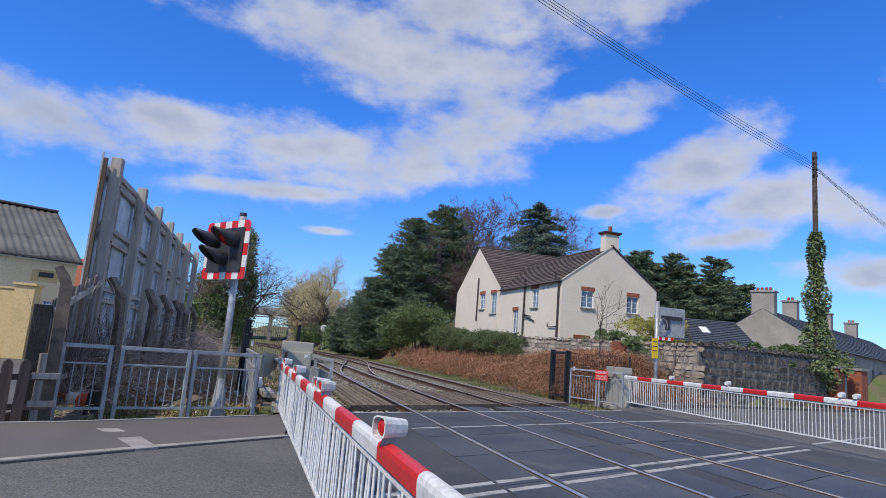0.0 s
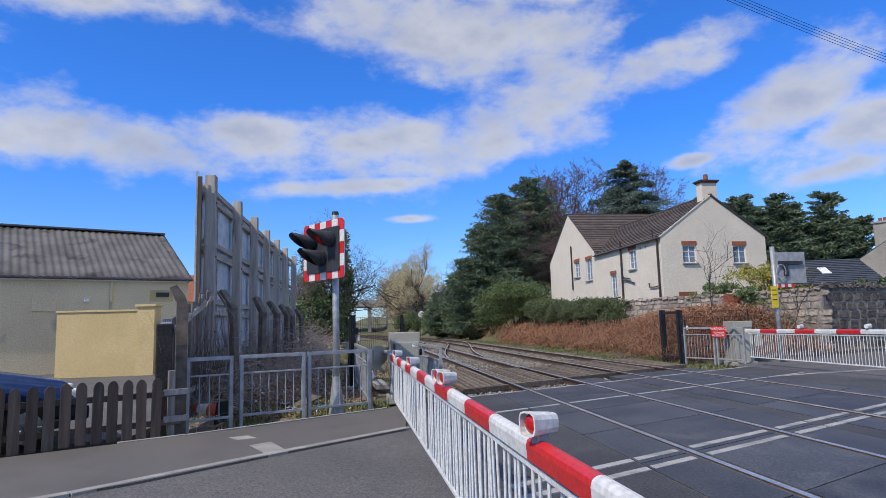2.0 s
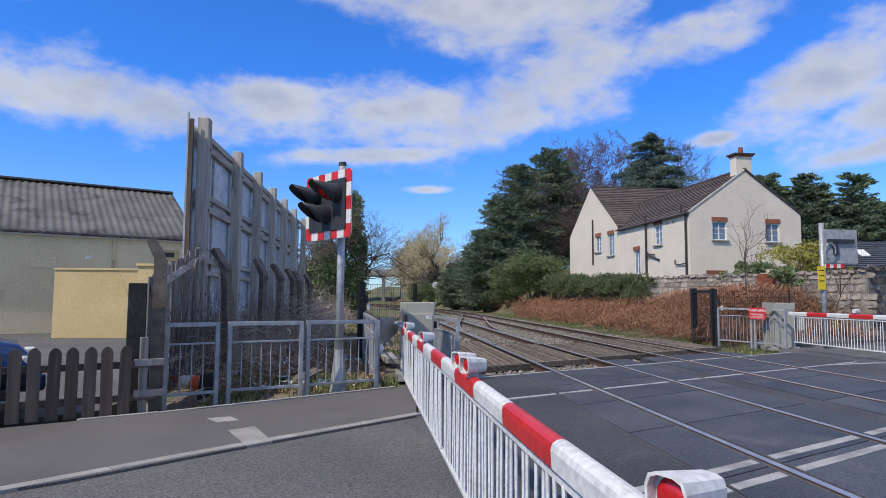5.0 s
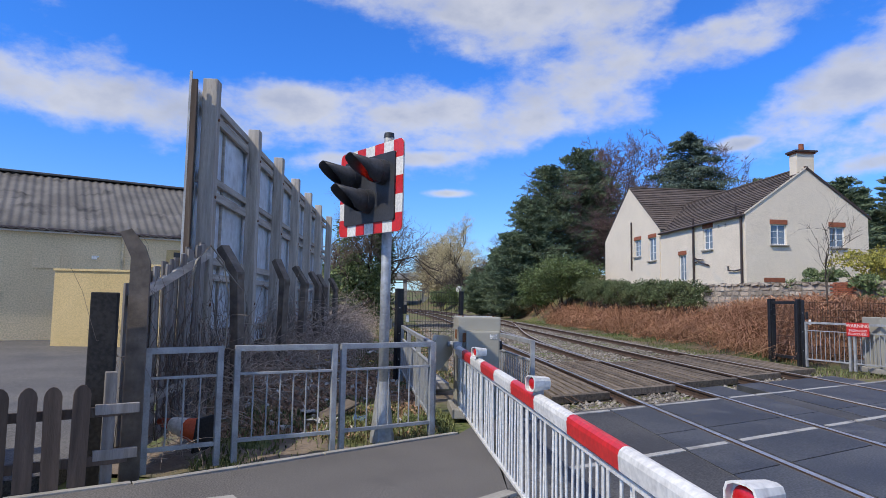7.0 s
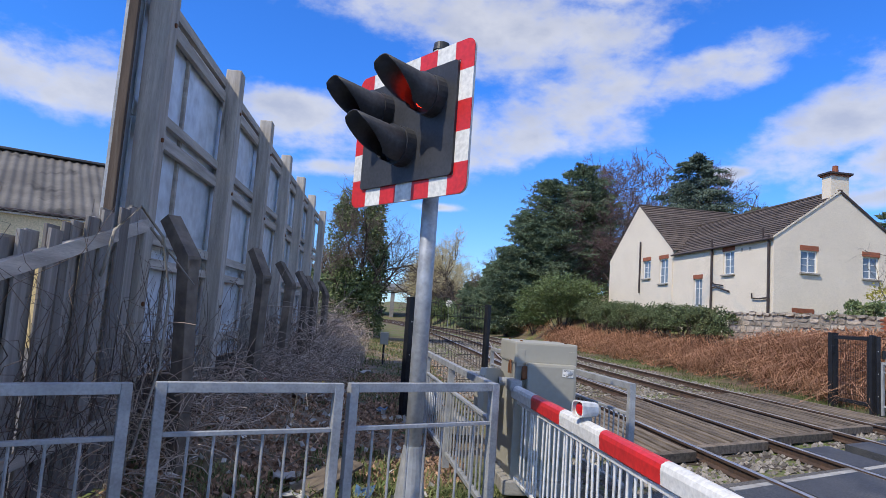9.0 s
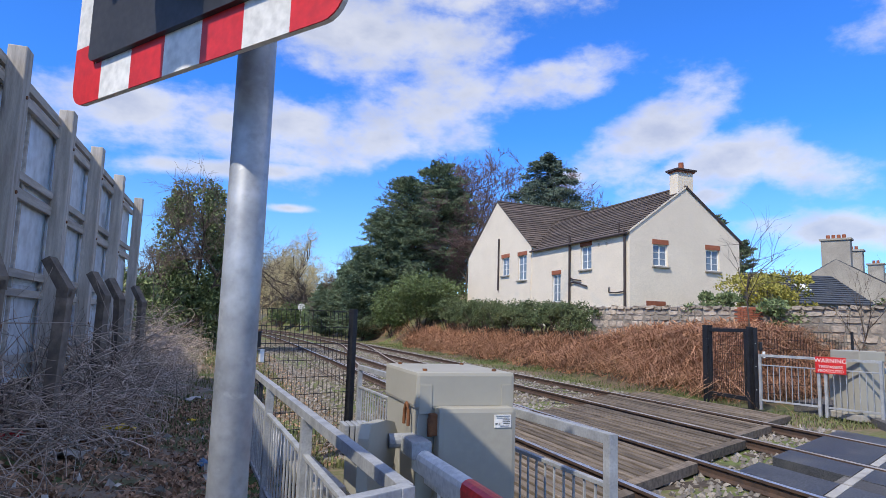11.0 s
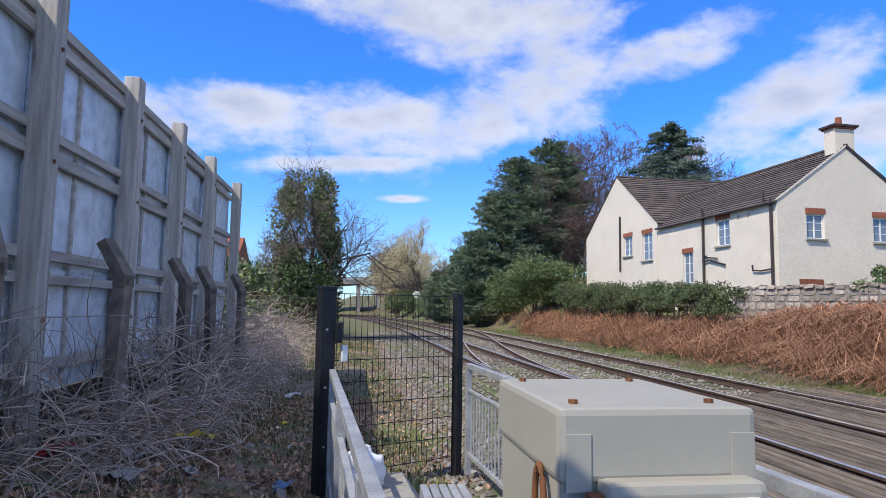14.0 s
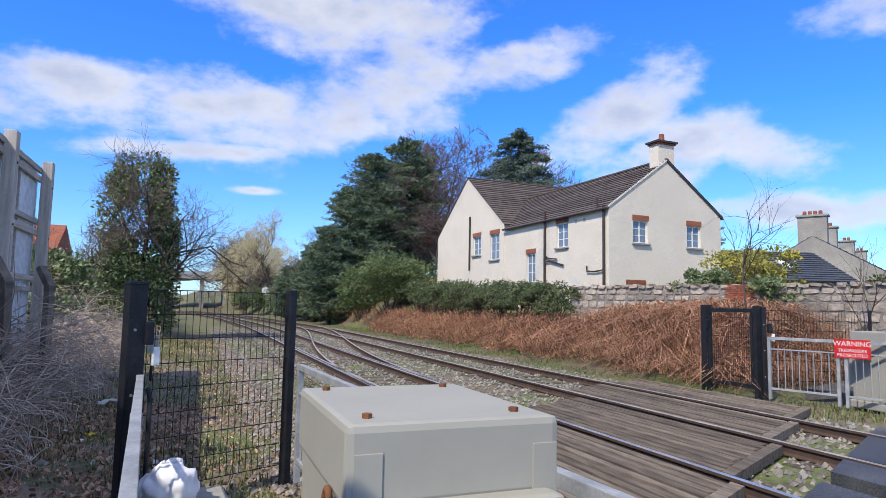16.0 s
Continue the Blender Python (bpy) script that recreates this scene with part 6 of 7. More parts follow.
# ---- trees ----
def bare_tree(name, m, height, spread, seed, label, material=TWIG, levels=5, trunk=None, fork=3, bark=BARK, droop=0.0, start=0.25, rscale=0.022, rmin=None):
    """A leafless tree: tapered trunk, limbs, and twigs dividing."""
    rg = np.random.default_rng(seed)
    limbs, twigs = [], []

    def grow(p, d, L, r, lev):
        k = 5
        pts = [p]
        dd = d
        for i in range(k):
            dd = dd + rg.normal(0, 0.13, 3) + np.array([0, 0, 0.05 - droop * (levels - lev) * 0.03])
            dd = dd / np.linalg.norm(dd)
            pts.append(pts[-1] + dd * L / k)
        pts = np.array(pts)
        (limbs if lev > levels - 3 else twigs).append((pts, r, r * 0.55))
        if lev == 0:
            return
        nb = fork + (1 if rg.random() < 0.5 else 0) + (2 if lev == levels else 0)
        for j in range(nb):
            f = rg.uniform(start if lev == levels else 0.35, 1.0)
            q = pts[min(int(f * k), k - 1)] + (pts[min(int(f * k) + 1, k)] - pts[min(int(f * k), k - 1)]) * (f * k % 1)
            side = rg.normal(0, 1, 3)
            side -= dd * (side @ dd)
            side /= np.linalg.norm(side) + 1e-9
            nd = dd * rg.uniform(0.5, 0.9) + side * rg.uniform(0.5, 0.95) * spread
            nd /= np.linalg.norm(nd)
            grow(q, nd, L * rg.uniform(0.5, 0.75), max(r * 0.5, rmin or 0.0011 * height), lev - 1)

    grow(np.zeros(3), np.array([0, 0, 1.0]), height * 0.5, trunk or height * rscale, levels)
    th = thing(name, m, label, "tree", "trees along the line")
    part("trunk", tubes_mesh("trunk", limbs, bark, 7), bark, th)
    part("crown", tubes_mesh("crown", twigs, material, 3), material, th)
    return th


def conifer(name, m, height, radius, seed, label, material=CONIFER, n=14000, size=0.36, layered=False, base=0.06, power=0.8):
    """An evergreen: trunk, and sprays of foliage on drooping boughs with an uneven outline."""
    rg = np.random.default_rng(seed)
    th = thing(name, m, label, "tree", "evergreen trees")
    part("trunk", rod((0, 0, -0.5), (0, 0, height * 0.93), height * 0.02, 0.02, 8), BARK, th)
    nb = 230 if not layered else 96
    P, D = [], []
    boughs = []
    per = n // nb
    for i in range(nb):
        f = base + (0.99 - base) * (i + rg.random()) / nb
        if layered:
            f = base + (0.98 - base) * (round((f - base) / (0.99 - base) * 13) / 13) + rg.normal(0, 0.028)
        f = min(f, 0.985)
        R0 = radius * min(1, (1 - f) ** power * 1.15 + 0.05) * (rg.uniform(0.5, 1.3) if layered else rg.uniform(0.6, 1.22))
        if not layered and f < 0.3:
            R0 *= 0.8 + 0.6 * f
        a = rg.uniform(0, 2 * np.pi)
        d = np.array([np.cos(a), np.sin(a), 0])
        s = rg.random(per) ** 0.6
        rise = 0.34 if not layered else 0.10
        z = f * height + R0 * (rise * s - (0.10 if not layered else 0.16) * s * s) + rg.normal(0, 0.18 if layered else 0.15, per) * (1.2 - 0.6 * s)
        w = R0 * 0.22 * (1.15 - s * 0.6)
        p = d[None] * (R0 * s)[:, None] + np.stack([-d[1] * rg.normal(0, 1, per) * w, d[0] * rg.normal(0, 1, per) * w, z], 1)
        P.append(p)
        D.append(np.repeat((d * 0.8 + [0, 0, 0.25 if not layered else -0.1])[None], per, 0))
        boughs.append((np.array([[0, 0, f * height], d * R0 * 0.5 + [0, 0, f * height + R0 * rise * 0.5], d * R0 * 0.95 + [0, 0, f * height + R0 * (rise - 0.12)]]), 0.05, 0.012))
    part("framework", tubes_mesh("framework", boughs, BARK, 4), BARK, th)
    part("crown", leaves_mesh("crown", np.concatenate(P), size, material, seed, np.concatenate(D), 0.1, 0.24), material, th)
    return th


def bush(name, m, rx, ry_, rz, n, size, material, seed, label, category="bush", lumps=14, group="shrubs", stems=True):
    """A shrub: stems within and leaves on many uneven lumps."""
    rg = np.random.default_rng(seed)
    th = thing(name, m, label, category, group)
    P, D = [], []
    st = []
    for i in range(lumps):
        c = rg.normal(0, 0.42, 3) * [rx, ry_, 0] + [0, 0, rz * rg.uniform(0.25, 0.78)]
        c[:2] = np.clip(c[:2], [-rx * 0.8, -ry_ * 0.8], [rx * 0.8, ry_ * 0.8])
        r = min(rx, ry_, rz) * rg.uniform(0.32, 0.58)
        d = rg.normal(size=(n // lumps, 3))
        d /= np.linalg.norm(d, axis=1)[:, None]
        d[:, 2] = np.abs(d[:, 2]) * 0.9 + d[:, 2] * 0.1
        k = rg.uniform(0.55, 1.08, n // lumps)[:, None]
        P.append(c + d * r * k)
        D.append(d)
        st.append((np.array([[c[0] * 0.2, c[1] * 0.2, -0.2], [c[0] * 0.6, c[1] * 0.6, c[2] * 0.5], c]), 0.035, 0.012))
    P, D = np.concatenate(P), np.concatenate(D)
    P[:, 2] = np.maximum(P[:, 2], 0.02)
    if stems:
        part("framework", tubes_mesh("framework", st, BARK, 5), BARK, th)
    part("leaves", leaves_mesh("leaves", P, size, material, seed, D * 0.7), material, th)
    return th


gz = lambda x, y: float(ground_z(x, y))
# ivy-clad tree on the left
it = bare_tree("ivy_tree", pose(-3.95, 46, gz(-3.95, 46) - 0.2), 10.6, 1.15, 219, "bare tree with its trunk thickly clad in ivy", levels=5, fork=4, start=0.3, rscale=0.013, rmin=0.008)
rg = np.random.default_rng(202)
P, D = [], []
for i in range(80):
    f = rg.random()
    z = 0.6 + 8.4 * f
    r = (2.75 if f < 0.75 else 2.0) * (1 - 0.25 * abs(f - 0.45)) * rg.uniform(0.5, 0.85)
    a = rg.uniform(0, 6.28)
    c = np.array([np.cos(a) * r * 0.75, np.sin(a) * r * 0.75, z])
    d = rg.normal(size=(260, 3))
    d /= np.linalg.norm(d, axis=1)[:, None]
    P.append(c + d * rg.uniform(0.35, 0.75, 260)[:, None])
    D.append(d)
part("ivy", leaves_mesh("ivy", np.concatenate(P), 0.20, IVY, 203, np.concatenate(D)), IVY, it, "dark green ivy leaves")
bush("ivy_mound", pose(-7.6, 41, gz(-7.6, 41)), 2.6, 3.0, 2.2, 5200, 0.22, IVY, 204, "low mound of dark ivy and elder", lumps=20)
bush("ivy_mound", pose(-6.0, 34, gz(-6.0, 34)), 1.3, 3.0, 1.2, 2600, 0.2, IVY, 205, "low mound of dark ivy by the hoarding's end", lumps=14)
bush("ivy_mound", pose(-4.2, 50, gz(-4.2, 50)), 2.4, 3.0, 1.9, 3000, 0.24, IVY, 206, "low mound of dark ivy under the tree", lumps=14)
for i, (x, y, h) in enumerate(((-7.5, 58, 6), (-7.6, 68, 5), (-9.5, 52, 6.5), (-9.5, 80, 7), (-12, 100, 8), (-10.5, 92, 6))):
    bare_tree("scrub_tree", pose(x, y, gz(x, y)), h, 1.1, 210 + i, "leafless scrubby tree on the cutting side", levels=4, fork=4, start=0.05)

for i, (x, y, w, h) in enumerate(((-3.7, 47.5, 1.5, 2.0), (-3.9, 54, 1.7, 2.4), (-4.6, 60, 1.9, 2.6), (-6.4, 62, 2.4, 3.0), (-5.6, 67, 2.0, 2.8), (-7.2, 71, 2.6, 3.4), (-8.4, 82, 2.8, 3.6), (-10, 95, 3.2, 4.0))):
    bush("scrub", pose(x, y, gz(x, y) - 0.2), w, 3.6, h, 3600, 0.16, TWIG if i % 2 == 0 else HEDGE, 220 + i, "brown leafless scrub on the cutting side", lumps=22)

# evergreens left of the house
for i, (x, y, h, r) in enumerate(((10.7, 71, 9.4, 2.9), (12.9, 71.5, 12.2, 3.7), (15.6, 72.5, 14.1, 4.4), (19.0, 74, 14.6, 4.3), (21.5, 76, 12.6, 3.6), (10.8, 79, 8.0, 3.0), (9.2, 85, 6.2, 2.5))):
    conifer("cypress", pose(x, y, gz(x, y) - 0.2), h, r, 230 + i, "dense dark green cypress beside the railway", CONIFER, 20000, 0.40, power=0.36)
conifer("cedar", pose(28.4, 66, gz(28.4, 66)), 15.2, 6.2, 240, "tall grey-green cedar with tiered branches behind the house", CONIFER2, 17000, 0.46, layered=True, base=0.28, power=0.62)
for i, (x, y, h) in enumerate(((25.2, 82, 19.5), (28.0, 84, 21.0), (31.0, 83, 21.3), (33.5, 86, 20.5))):
    bare_tree("birch", pose(x, y, gz(x, y)), h, 0.85, 250 + i, "bare purplish-twigged birch behind the house", PURPLETWIG, levels=6, fork=3, start=0.15, rscale=0.014)
for i, (x, y, h) in enumerate(((20.3, 68, 9.8), (21.6, 66, 8.6), (22.6, 70.5, 12.8))):
    bare_tree("bare_tree", pose(x, y, gz(x, y)), h, 1.0, 256 + i, "leafless purplish tree between the cypresses and the house", PURPLETWIG, levels=5, fork=4, start=0.1, rscale=0.012)
for i, (x, y, h) in enumerate(((30, 68, 13.0), (33, 70, 11.0))):
    bare_tree("bare_tree", pose(x, y, gz(x, y)), h, 1.0, 260 + i, "leafless broad tree behind the house roof", TWIG, levels=5, fork=4)
for i in range(13):
    x, y = 66.5 + 3.15 * i, 120.5 + 2.2 * (i % 3) - (1.5 if i % 2 else 0)
    h = 25.6 + 1.6 * math.sin(i * 2.3) - (0.0 if i < 10 else 1.5 * (i - 9))
    conifer("leyland_cypress", pose(x, y, 0), h, 5.6, 270 + i, "tall dark green cypress in a row beyond the garden", CONIFER, 11000, 1.0, power=0.34)

# laurel and hedges on the bank
bush("laurel", pose(13.2, 59.0, gz(13.2, 59) - 0.1), 3.4, 3.6, 4.3, 20000, 0.19, LAUREL, 280, "rounded glossy green laurel on the bank", lumps=26)
bush("laurel", pose(12.6, 66.0, gz(12.6, 66) - 0.1), 2.6, 2.6, 3.2, 8000, 0.18, LAUREL, 281, "rounded green laurel on the bank", lumps=18)
for i in range(12):
    t = i / 11
    x, y = 13.25 + 0.5 * t, 34.3 + 19.5 * t
    bush("ivy_hedge", pose(x, y, gz(x, y) - 0.1), 1.2, 1.45, 2.0 + 0.5 * t, 4600, 0.105, HEDGE, 290 + i, "ivy-covered hedge along the garden edge", "hedge", 16, "garden hedge")
bush("box_bush", pose(16.6, 29.6, 1.8), 1.45, 0.9, 1.75, 4200, 0.11, IVY, 300, "clipped dark green bush behind the garden wall", lumps=16)
bush("golden_shrub", pose(20.4, 30.6, 1.9), 2.2, 1.3, 2.7, 4500, 0.14, GOLD, 301, "yellow-leaved garden shrub behind the wall", lumps=22)
bush("ivy_clump", pose(16.6, 26.5, 1.6), 1.0, 0.9, 1.3, 2600, 0.14, IVY, 302, "ivy spilling over the garden wall", lumps=12)
bush("ivy_clump", pose(24.5, 26.6, 1.6), 2.6, 1.0, 1.8, 4500, 0.17, LAUREL, 303, "ivy bush spilling over the roadside wall", lumps=18)
bush("ivy_clump", pose(28.2, 26.9, 0.6), 2.2, 1.4, 3.0, 5200, 0.18, IVY, 304, "dark ivy mass round the pole's foot", lumps=18)
for i, (x, y, h) in enumerate(((13.6, 24.6, 4.0), (16.0, 22.9, 3.6))):
    bare_tree("sapling", pose(x, y, gz(x, y)), h * 1.25, 0.7, 310 + i, "slender leafless sapling by the stone wall", TWIG, levels=3, fork=3, rscale=0.006, start=0.3, rmin=0.0035)
for i, (x, y) in enumerate(((25.5, 37), (27.5, 38))):
    bare_tree("bare_shrub", pose(x, y, -0.1), 4.6, 0.9, 320 + i, "bare garden tree beyond the shrubs", TWIG, levels=4, fork=4)

# trees ahead along the right of the line
for i, (x, y, h) in enumerate(((6.6, 138, 14.5), (7.6, 132, 15.0), (8.2, 148, 16), (9.0, 124, 13.5), (6.8, 150, 15), (11.0, 92, 10), (12.0, 82, 9.5), (9.5, 116, 14), (10.5, 140, 16))):
    t = bare_tree("catkin_tree", pose(x, y, gz(x, y) - 0.3), h, 1.0, 330 + i, "bare tree hung with yellowish catkins beside the line" if i != 6 else "bare brown tree beside the line", CATKIN if i != 6 else TWIG, levels=5, fork=4, start=0.08)
for i, (x, y, rx_, h) in enumerate(((11.6, 74, 2.2, 3.5), (11.2, 84, 2.4, 4.2), (10.4, 94, 2.6, 4.8), (9.6, 103, 2.4, 4.6), (8.6, 112, 2.6, 5.0), (6.6, 122, 2.6, 4.6))):
    bush("scrub", pose(x, y, gz(x, y) - 0.2), rx_, 3.2, h, 2600, 0.3, IVY if i % 2 else LAUREL, 350 + i, "dark evergreen scrub along the cutting", lumps=16)
bush("scrub", pose(6.2, 134, gz(6.2, 134) - 0.2), 3.4, 4, 6.5, 4200, 0.34, CATKIN, 360, "yellow-brown scrub along the cutting", lumps=16)

for i, (x, y, w, h) in enumerate(((6.0, 140, 3.2, 9.5), (7.2, 131, 3.2, 9.0), (9.0, 121, 3.0, 8.0), (6.2, 154, 4.0, 11.0))):
    bush("catkin_thicket", pose(x, y, gz(x, y) - 0.2), w, 3.5, h, 5200, 0.34, CATKIN if i != 2 else TWIG, 365 + i, "pale leafless thicket hung with catkins by the line", lumps=40)

# far tree line that closes the view
rg = np.random.default_rng(370)
P = []
for i in range(260):
    a = rg.uniform(-1.5, 1.6)
    d = rg.uniform(190, 260)
    c = np.array([math.sin(a) * d, math.cos(a) * d, 0])
    h = rg.uniform(4, 9)
    if abs(c[0]) < 16:
        continue
    q = rg.normal(size=(70, 3)) * [4.5, 3, h * 0.28] + [0, 0, h * 0.5]
    P.append(c + q)
P = np.concatenate(P)
P[:, 2] = np.abs(P[:, 2])
tagged(new("far_woods", leaves_mesh("far_woods", P, 1.5, TWIG, 371)), "distant brown woods on the skyline", "woods", kind="stuff")
dh = thing("distant_house", pose(-17, 62, 0), "distant house with a brown tiled roof behind the trees", "house")
part("wall", box((0, 4, 2.2), (12, 8, 5), 0.02), BUFF, dh)
part("roof", gable_wall([(-0.4, 4.5), (8.4, 4.5), (4, 7.4)], "y", -6.3, 12.6, bmesh.new()), BRICK, dh)


# ---- telegraph pole and wires ----
def telegraph_pole(m, h, label, ivy=0):
    th = thing("telegraph_pole", m, label, "telegraph pole", "telegraph poles")
    part("pole", rod((0, 0, -0.5), (0, 0, h), 0.19, 0.12, 12), BARK, th)
    for k in range(4):
        z = h - 0.35 - 0.35 * k
        part("arm", box((0, -0.02, z), (0.5, 0.10, 0.09), 0.01), BARK, th)
        for s in (-1, 1):
            part("insulator", rod((s * 0.22, -0.02, z + 0.03), (s * 0.22, -0.02, z + 0.17), 0.05, 0.035, 8), SIGBLACK, th)
    if ivy:
        rg = np.random.default_rng(5)
        z = rg.uniform(1.0, ivy, 5200)
        a = rg.uniform(0, 6.28, len(z))
        r = (0.90 - 0.60 * z / ivy) * rg.uniform(0.4, 1.15, len(z)) * (1 + 0.25 * np.sin(z * 2.3))
        part("ivy", leaves_mesh("ivy", np.stack([np.cos(a) * r, np.sin(a) * r, z], 1), 0.20, IVY, 6), IVY, th, "green ivy climbing the pole")
    return th


PT = [(28.4, 27.1, 14.4), (-24, 4.8, 18.0), (70, 45, 13.0)]
telegraph_pole(pose(PT[0][0], PT[0][1], 0, 0, 0, 20), PT[0][2] + 0.2, "tall timber telegraph pole clad in ivy", ivy=9.8)
telegraph_pole(pose(PT[1][0], PT[1][1], 0, 0, 0, 20), PT[1][2] + 0.2, "tall timber telegraph pole by the road")
telegraph_pole(pose(PT[2][0], PT[2][1], 0, 0, 0, 20), PT[2][2] + 0.2, "tall timber telegraph pole farther down the road")
wires = thing("overhead_wires", pose(0, 0, 0), "thin dark overhead wires strung between the poles", "wires")
for k in range(4):
    for a, b in ((0, 1), (0, 2)):
        p, q = np.array(PT[a]), np.array(PT[b])
        t = np.linspace(0, 1, 25)[:, None]
        off = np.array([0.16 * (k - 1.5), -0.2 * (k - 1.5), -0.15 - 0.36 * k])
        w = p + (q - p) * t + off + np.array([0, 0, 1.0]) * (-1.1 * 4 * t * (1 - t))
        part("wire", tubes_mesh("wire", [(w, 0.013, 0.013)], SIGBLACK, 4), SIGBLACK, wires)


# ---- parked car ----
def car(m, label):
    th = thing("car", m, label, "car")
    side = [(-2.0, 0.35), (-1.95, 0.75), (-1.80, 0.98), (-1.35, 1.36), (-0.5, 1.46), (0.25, 1.42), (0.95, 1.02), (1.75, 0.86), (1.98, 0.62), (2.0, 0.35)]
    bm = extrude_xz(side, -0.84, 0.84)
    bmesh.ops.bevel(bm, geom=[e for e in bm.edges if abs(e.verts[0].co.y - e.verts[1].co.y) < 1e-6], offset=0.09, segments=3, affect="EDGES")
    part("body", bm, CARBLUE, th, smooth=True)
    part("windscreen", prism([(0.30, -0.70), (0.93, -0.74), (0.93, 0.74), (0.30, 0.70)], 0, 0.012), CARGLASS, th)
    ws_ = th.children[-1]
    ws_.matrix_basis = pose(0.32, 0, 1.435, 0, 29.5, 0) @ pose(-0.30, 0, 0)
    for s in (-1, 1):
        part("side_window", extrude_xz([(-1.25, 1.03), (-1.05, 1.32), (0.12, 1.36), (0.70, 1.03)], s * 0.842 - 0.006, s * 0.842 + 0.006), CARGLASS, th)
        part("headlight", box((1.86, s * 0.62, 0.70), (0.2, 0.3, 0.14), 0.03), PVC, th)
        part("mirror", box((0.62, s * 0.94, 1.08), (0.12, 0.18, 0.12), 0.03), CARBLUE, th)
        for x in (-1.25, 1.28):
            wheel = part("wheel", rod((x, s * 0.70, 0.31), (x, s * 0.86, 0.31), 0.31, seg=24), RUBBER, th)
            part("rim", rod((x, s * 0.80, 0.31), (x, s * 0.872, 0.31), 0.21, seg=10), ALLOY, wheel)
            for k in range(5):
                a = k * 2 * math.pi / 5
                part("spoke", rod((x, s * 0.874, 0.31), (x + 0.19 * math.cos(a), s * 0.874, 0.31 + 0.19 * math.sin(a)), 0.022, seg=6), GALV, wheel)
    part("bumper", box((1.96, 0, 0.45), (0.14, 1.6, 0.2), 0.05), CARBLUE, th)
    part("wheel_arch_trim", box((0, -0.835, 0.33), (3.4, 0.05, 0.12), 0.02), SIGBLACK, th)
    return th


car(pose(-7.10, 8.34, -0.012, 0, 0, 29.5), "dark blue hatchback parked behind the picket fence")


# ---- litter and small things ----
def bag(m, label, r=0.16, seed=1):
    bm = bmesh.new()
    bmesh.ops.create_icosphere(bm, subdivisions=4, radius=r)
    for v in bm.verts:
        nrm = v.co.normalized()
        k = noise.noise(nrm * 2.2 + Vector((seed, 0, 0))) * 0.22 + noise.noise(nrm * 6 + Vector((0, seed, 0))) * 0.10
        v.co *= 1 + k
        v.co.z *= 1.02
        if v.co.z < -r * 0.8:
            v.co.z = -r * 0.8
    for sx in (-1, 1):
        pts = [Vector((sx * 0.05 + 0.05 * math.cos(a), 0, r * 0.6 + 0.09 * math.sin(a))) for a in np.linspace(0.2, 2.9, 8)]
        for a, b in zip(pts, pts[1:]):
            tube(bm, a, b, 0.016, seg=6)
    return solid("plastic_bag", bm, PLASTICWHITE, label, "plastic bag", m, smooth=True)


bag(pose(-1.14, 16.55, 0.20, 0, 0, 20), "knotted white plastic bag by the gate's foot", 0.215)


def crumple(name, m, size, material, label, category, seed):
    bm = bmesh.new()
    bmesh.ops.create_grid(bm, x_segments=6, y_segments=5, size=0.5)
    for v in bm.verts:
        q = Vector((v.co.x * 3, v.co.y * 3, seed))
        v.co.z = 0.30 * noise.noise(q) + 0.1 * noise.noise(q * 2.7)
        v.co.x += 0.12 * noise.noise(q + Vector((5, 1, 0)))
    bmesh.ops.solidify(bm, geom=bm.faces[:], thickness=0.02)
    bmesh.ops.transform(bm, matrix=Matrix.Diagonal((*size, 1)), verts=bm.verts[:])
    return solid(name, bm, material, label, category, m, smooth=True)


LITTER = [("food_carton", -3.05, 18.6, 0.22, (0.42, 0.22, 0.25), YELLOWSIGN, "crushed yellowish food carton on dead leaves"), ("paper", -3.35, 17.6, 0.1, (0.28, 0.22, 0.25), PAPER, "crumpled white paper among the leaves"),
          ("plastic_bottle", -1.87, 17.1, 0.1, (0.2, 0.16, 0.25), BLUEBIT, "crushed pale blue plastic bottle"), ("paper", -2.85, 17.55, 0.06, (0.32, 0.12, 0.1), PAPER, "flat white paper scrap on the ground"),
          ("drink_carton", -4.0, 17.2, 0.2, (0.3, 0.3, 0.4), RED, "torn red carton among the stems"), ("paper", -2.32, 22.9, 0.12, (0.4, 0.25, 0.3), PAPER, "crumpled pale wrapper on the grass"),
          ("wrapper", -0.78, 17.2, 0.1, (0.10, 0.28, 0.2), PAPER, "white wrapper by the gate"), ("paper", -2.75, 12.4, 0.12, (0.25, 0.2, 0.25), PAPER, "crumpled white paper among the leaves"),
          ("paper", -3.3, 16.9, 0.1, (0.4, 0.3, 0.3), PAPER, "grey torn paper on the ground"), ("paper", -2.6, 11.9, 0.12, (0.2, 0.15, 0.2), PAPER, "white scrap among the leaves"),
          ("wrapper", -2.2, 20.3, 0.08, (0.12, 0.1, 0.15), YELLOWSIGN, "small yellow wrapper in the leaves"), ("paper", -2.0, 12.2, 0.1, (0.22, 0.16, 0.2), BLUEBIT, "blue plastic scrap in the leaves")]
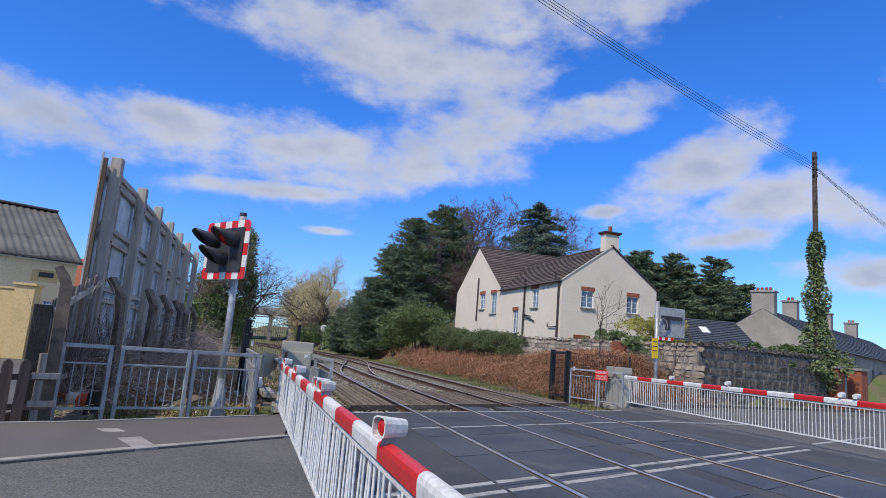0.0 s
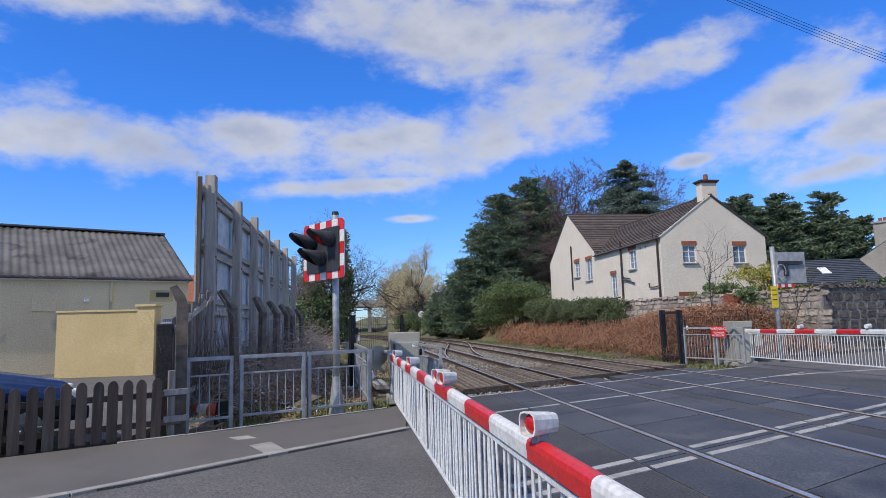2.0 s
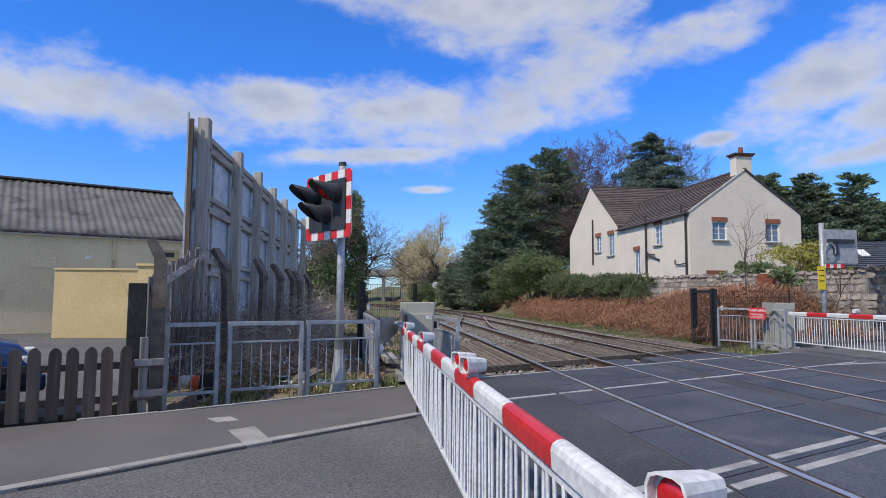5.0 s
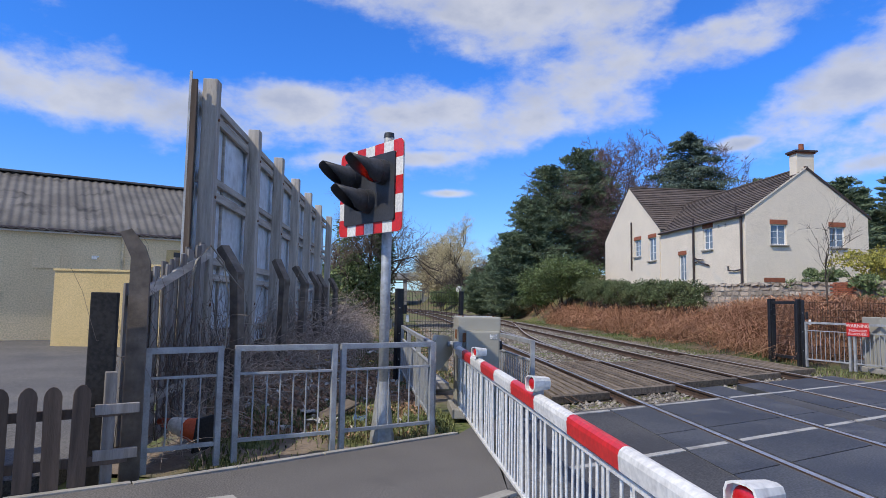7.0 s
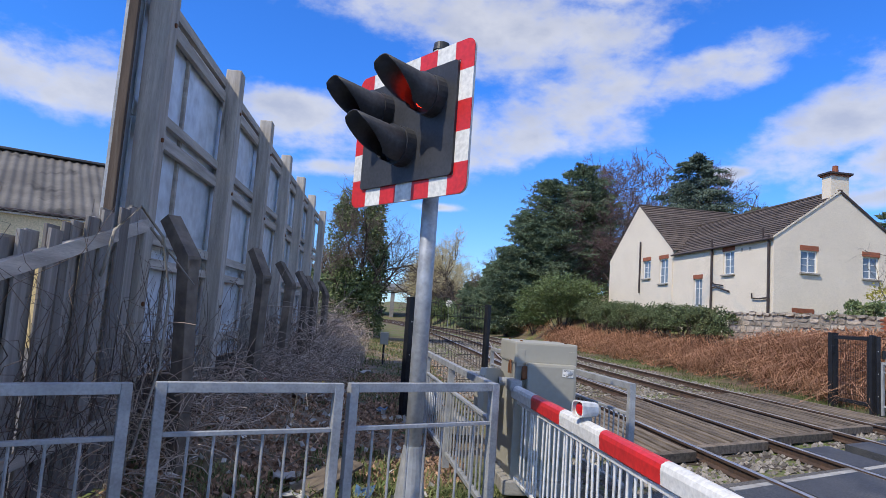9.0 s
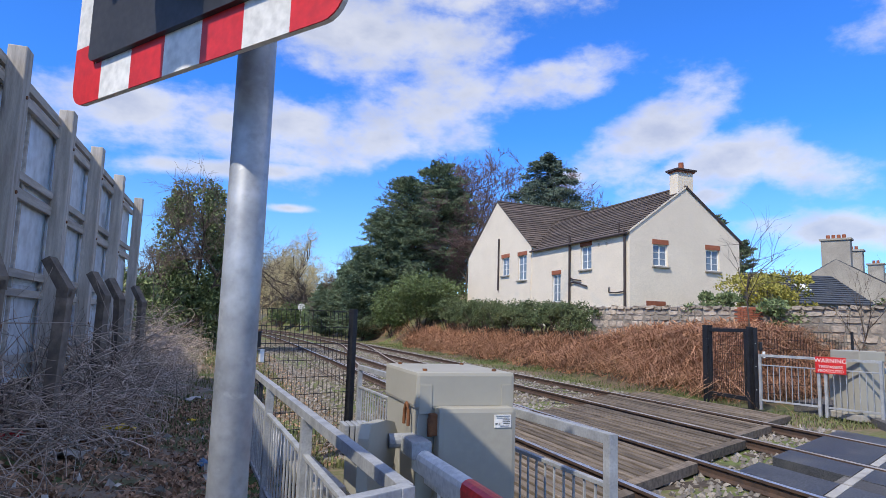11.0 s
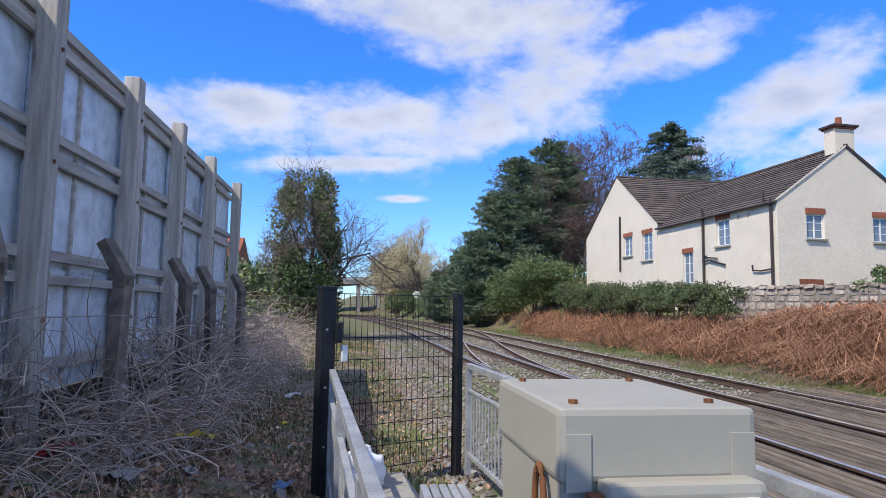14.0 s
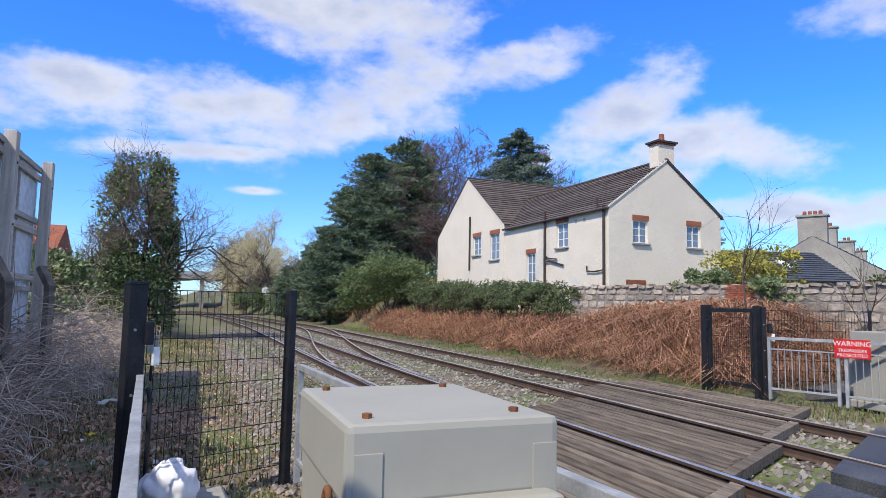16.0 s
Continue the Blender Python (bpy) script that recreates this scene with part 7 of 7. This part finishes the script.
for i, (nm, x, y, z, sz, ma, lab) in enumerate(LITTER):
    crumple(nm, pose(x, y, gz(x, y) + z * 0.5 + 0.03, 0, 0, 40 * i), sz, ma, lab, "litter", i * 1.7)
rg = np.random.default_rng(400)
nb = 170
bxs, bys = rg.uniform(-4.0, -1.3, nb), 11.6 + 9 * rg.random(nb) ** 1.2
tagged(new("litter_scraps", leaves_mesh("litter_scraps", on_ground(bxs, bys, 0.06), 0.11, PAPER, 401, None, 0, 0.7)), "small pale scraps of rubbish in the leaves", "litter", kind="stuff")
board = solid("plank", box((0, 0, 0.05), (0.25, 0.75, 0.03), 0.004), SLAT, "short loose grey plank in the leaves", "plank", pose(-2.35, 12.35, 0.0, 12, 8, -35))
cone = thing("traffic_cone", pose(-3.50, 10.25, 0.16, 0, 82, 160), "toppled orange and white traffic cone", "traffic cone")
part("cone_body", rod((0, 0, 0.03), (0, 0, 0.62), 0.15, 0.035, 18), mat("cone_orange", (0.60, 0.10, 0.03), (0.45, 0.08, 0.03), 0.5), cone, smooth=True)
part("sleeve", rod((0, 0, 0.25), (0, 0, 0.45), 0.112, 0.075, 18), WHITE, cone, "white reflective sleeve")
part("base", box((0, 0, 0.015), (0.36, 0.36, 0.03), 0.01), RUBBER, cone)
jb = thing("junction_box", pose(-1.9, 26.5, -0.1), "small grey junction box on a short post", "junction box")
part("post", rod((0, 0, -0.1), (0, 0, 0.75), 0.03, seg=8), RUBBER, jb)
part("case", box((0, 0, 0.85), (0.26, 0.16, 0.38), 0.02), CABINET, jb)
tr = thing("cable_trough", pose(-0.72, 15.4, 0, 0, 0, 6), "short run of concrete cable trough lids", "cable trough")
for i in range(4):
    part("lid", box((0, i * 0.46, 0.02), (0.34, 0.45, 0.12), 0.01), KERB, tr)
gh_ = [(-1.36, 16.80, 0.95), (-1.34, 16.66, 0.98), (-1.32, 16.60, 0.9), (-1.32, 16.60, 0.35), (-1.34, 16.66, 0.25), (-1.36, 16.80, 0.25)]
solid("pull_handle", tubes_mesh("pull_handle", [(gh_, 0.02, 0.02)], BLACKSTEEL, 8), BLACKSTEEL, "black tubular pull handle on the gate post", "handle")
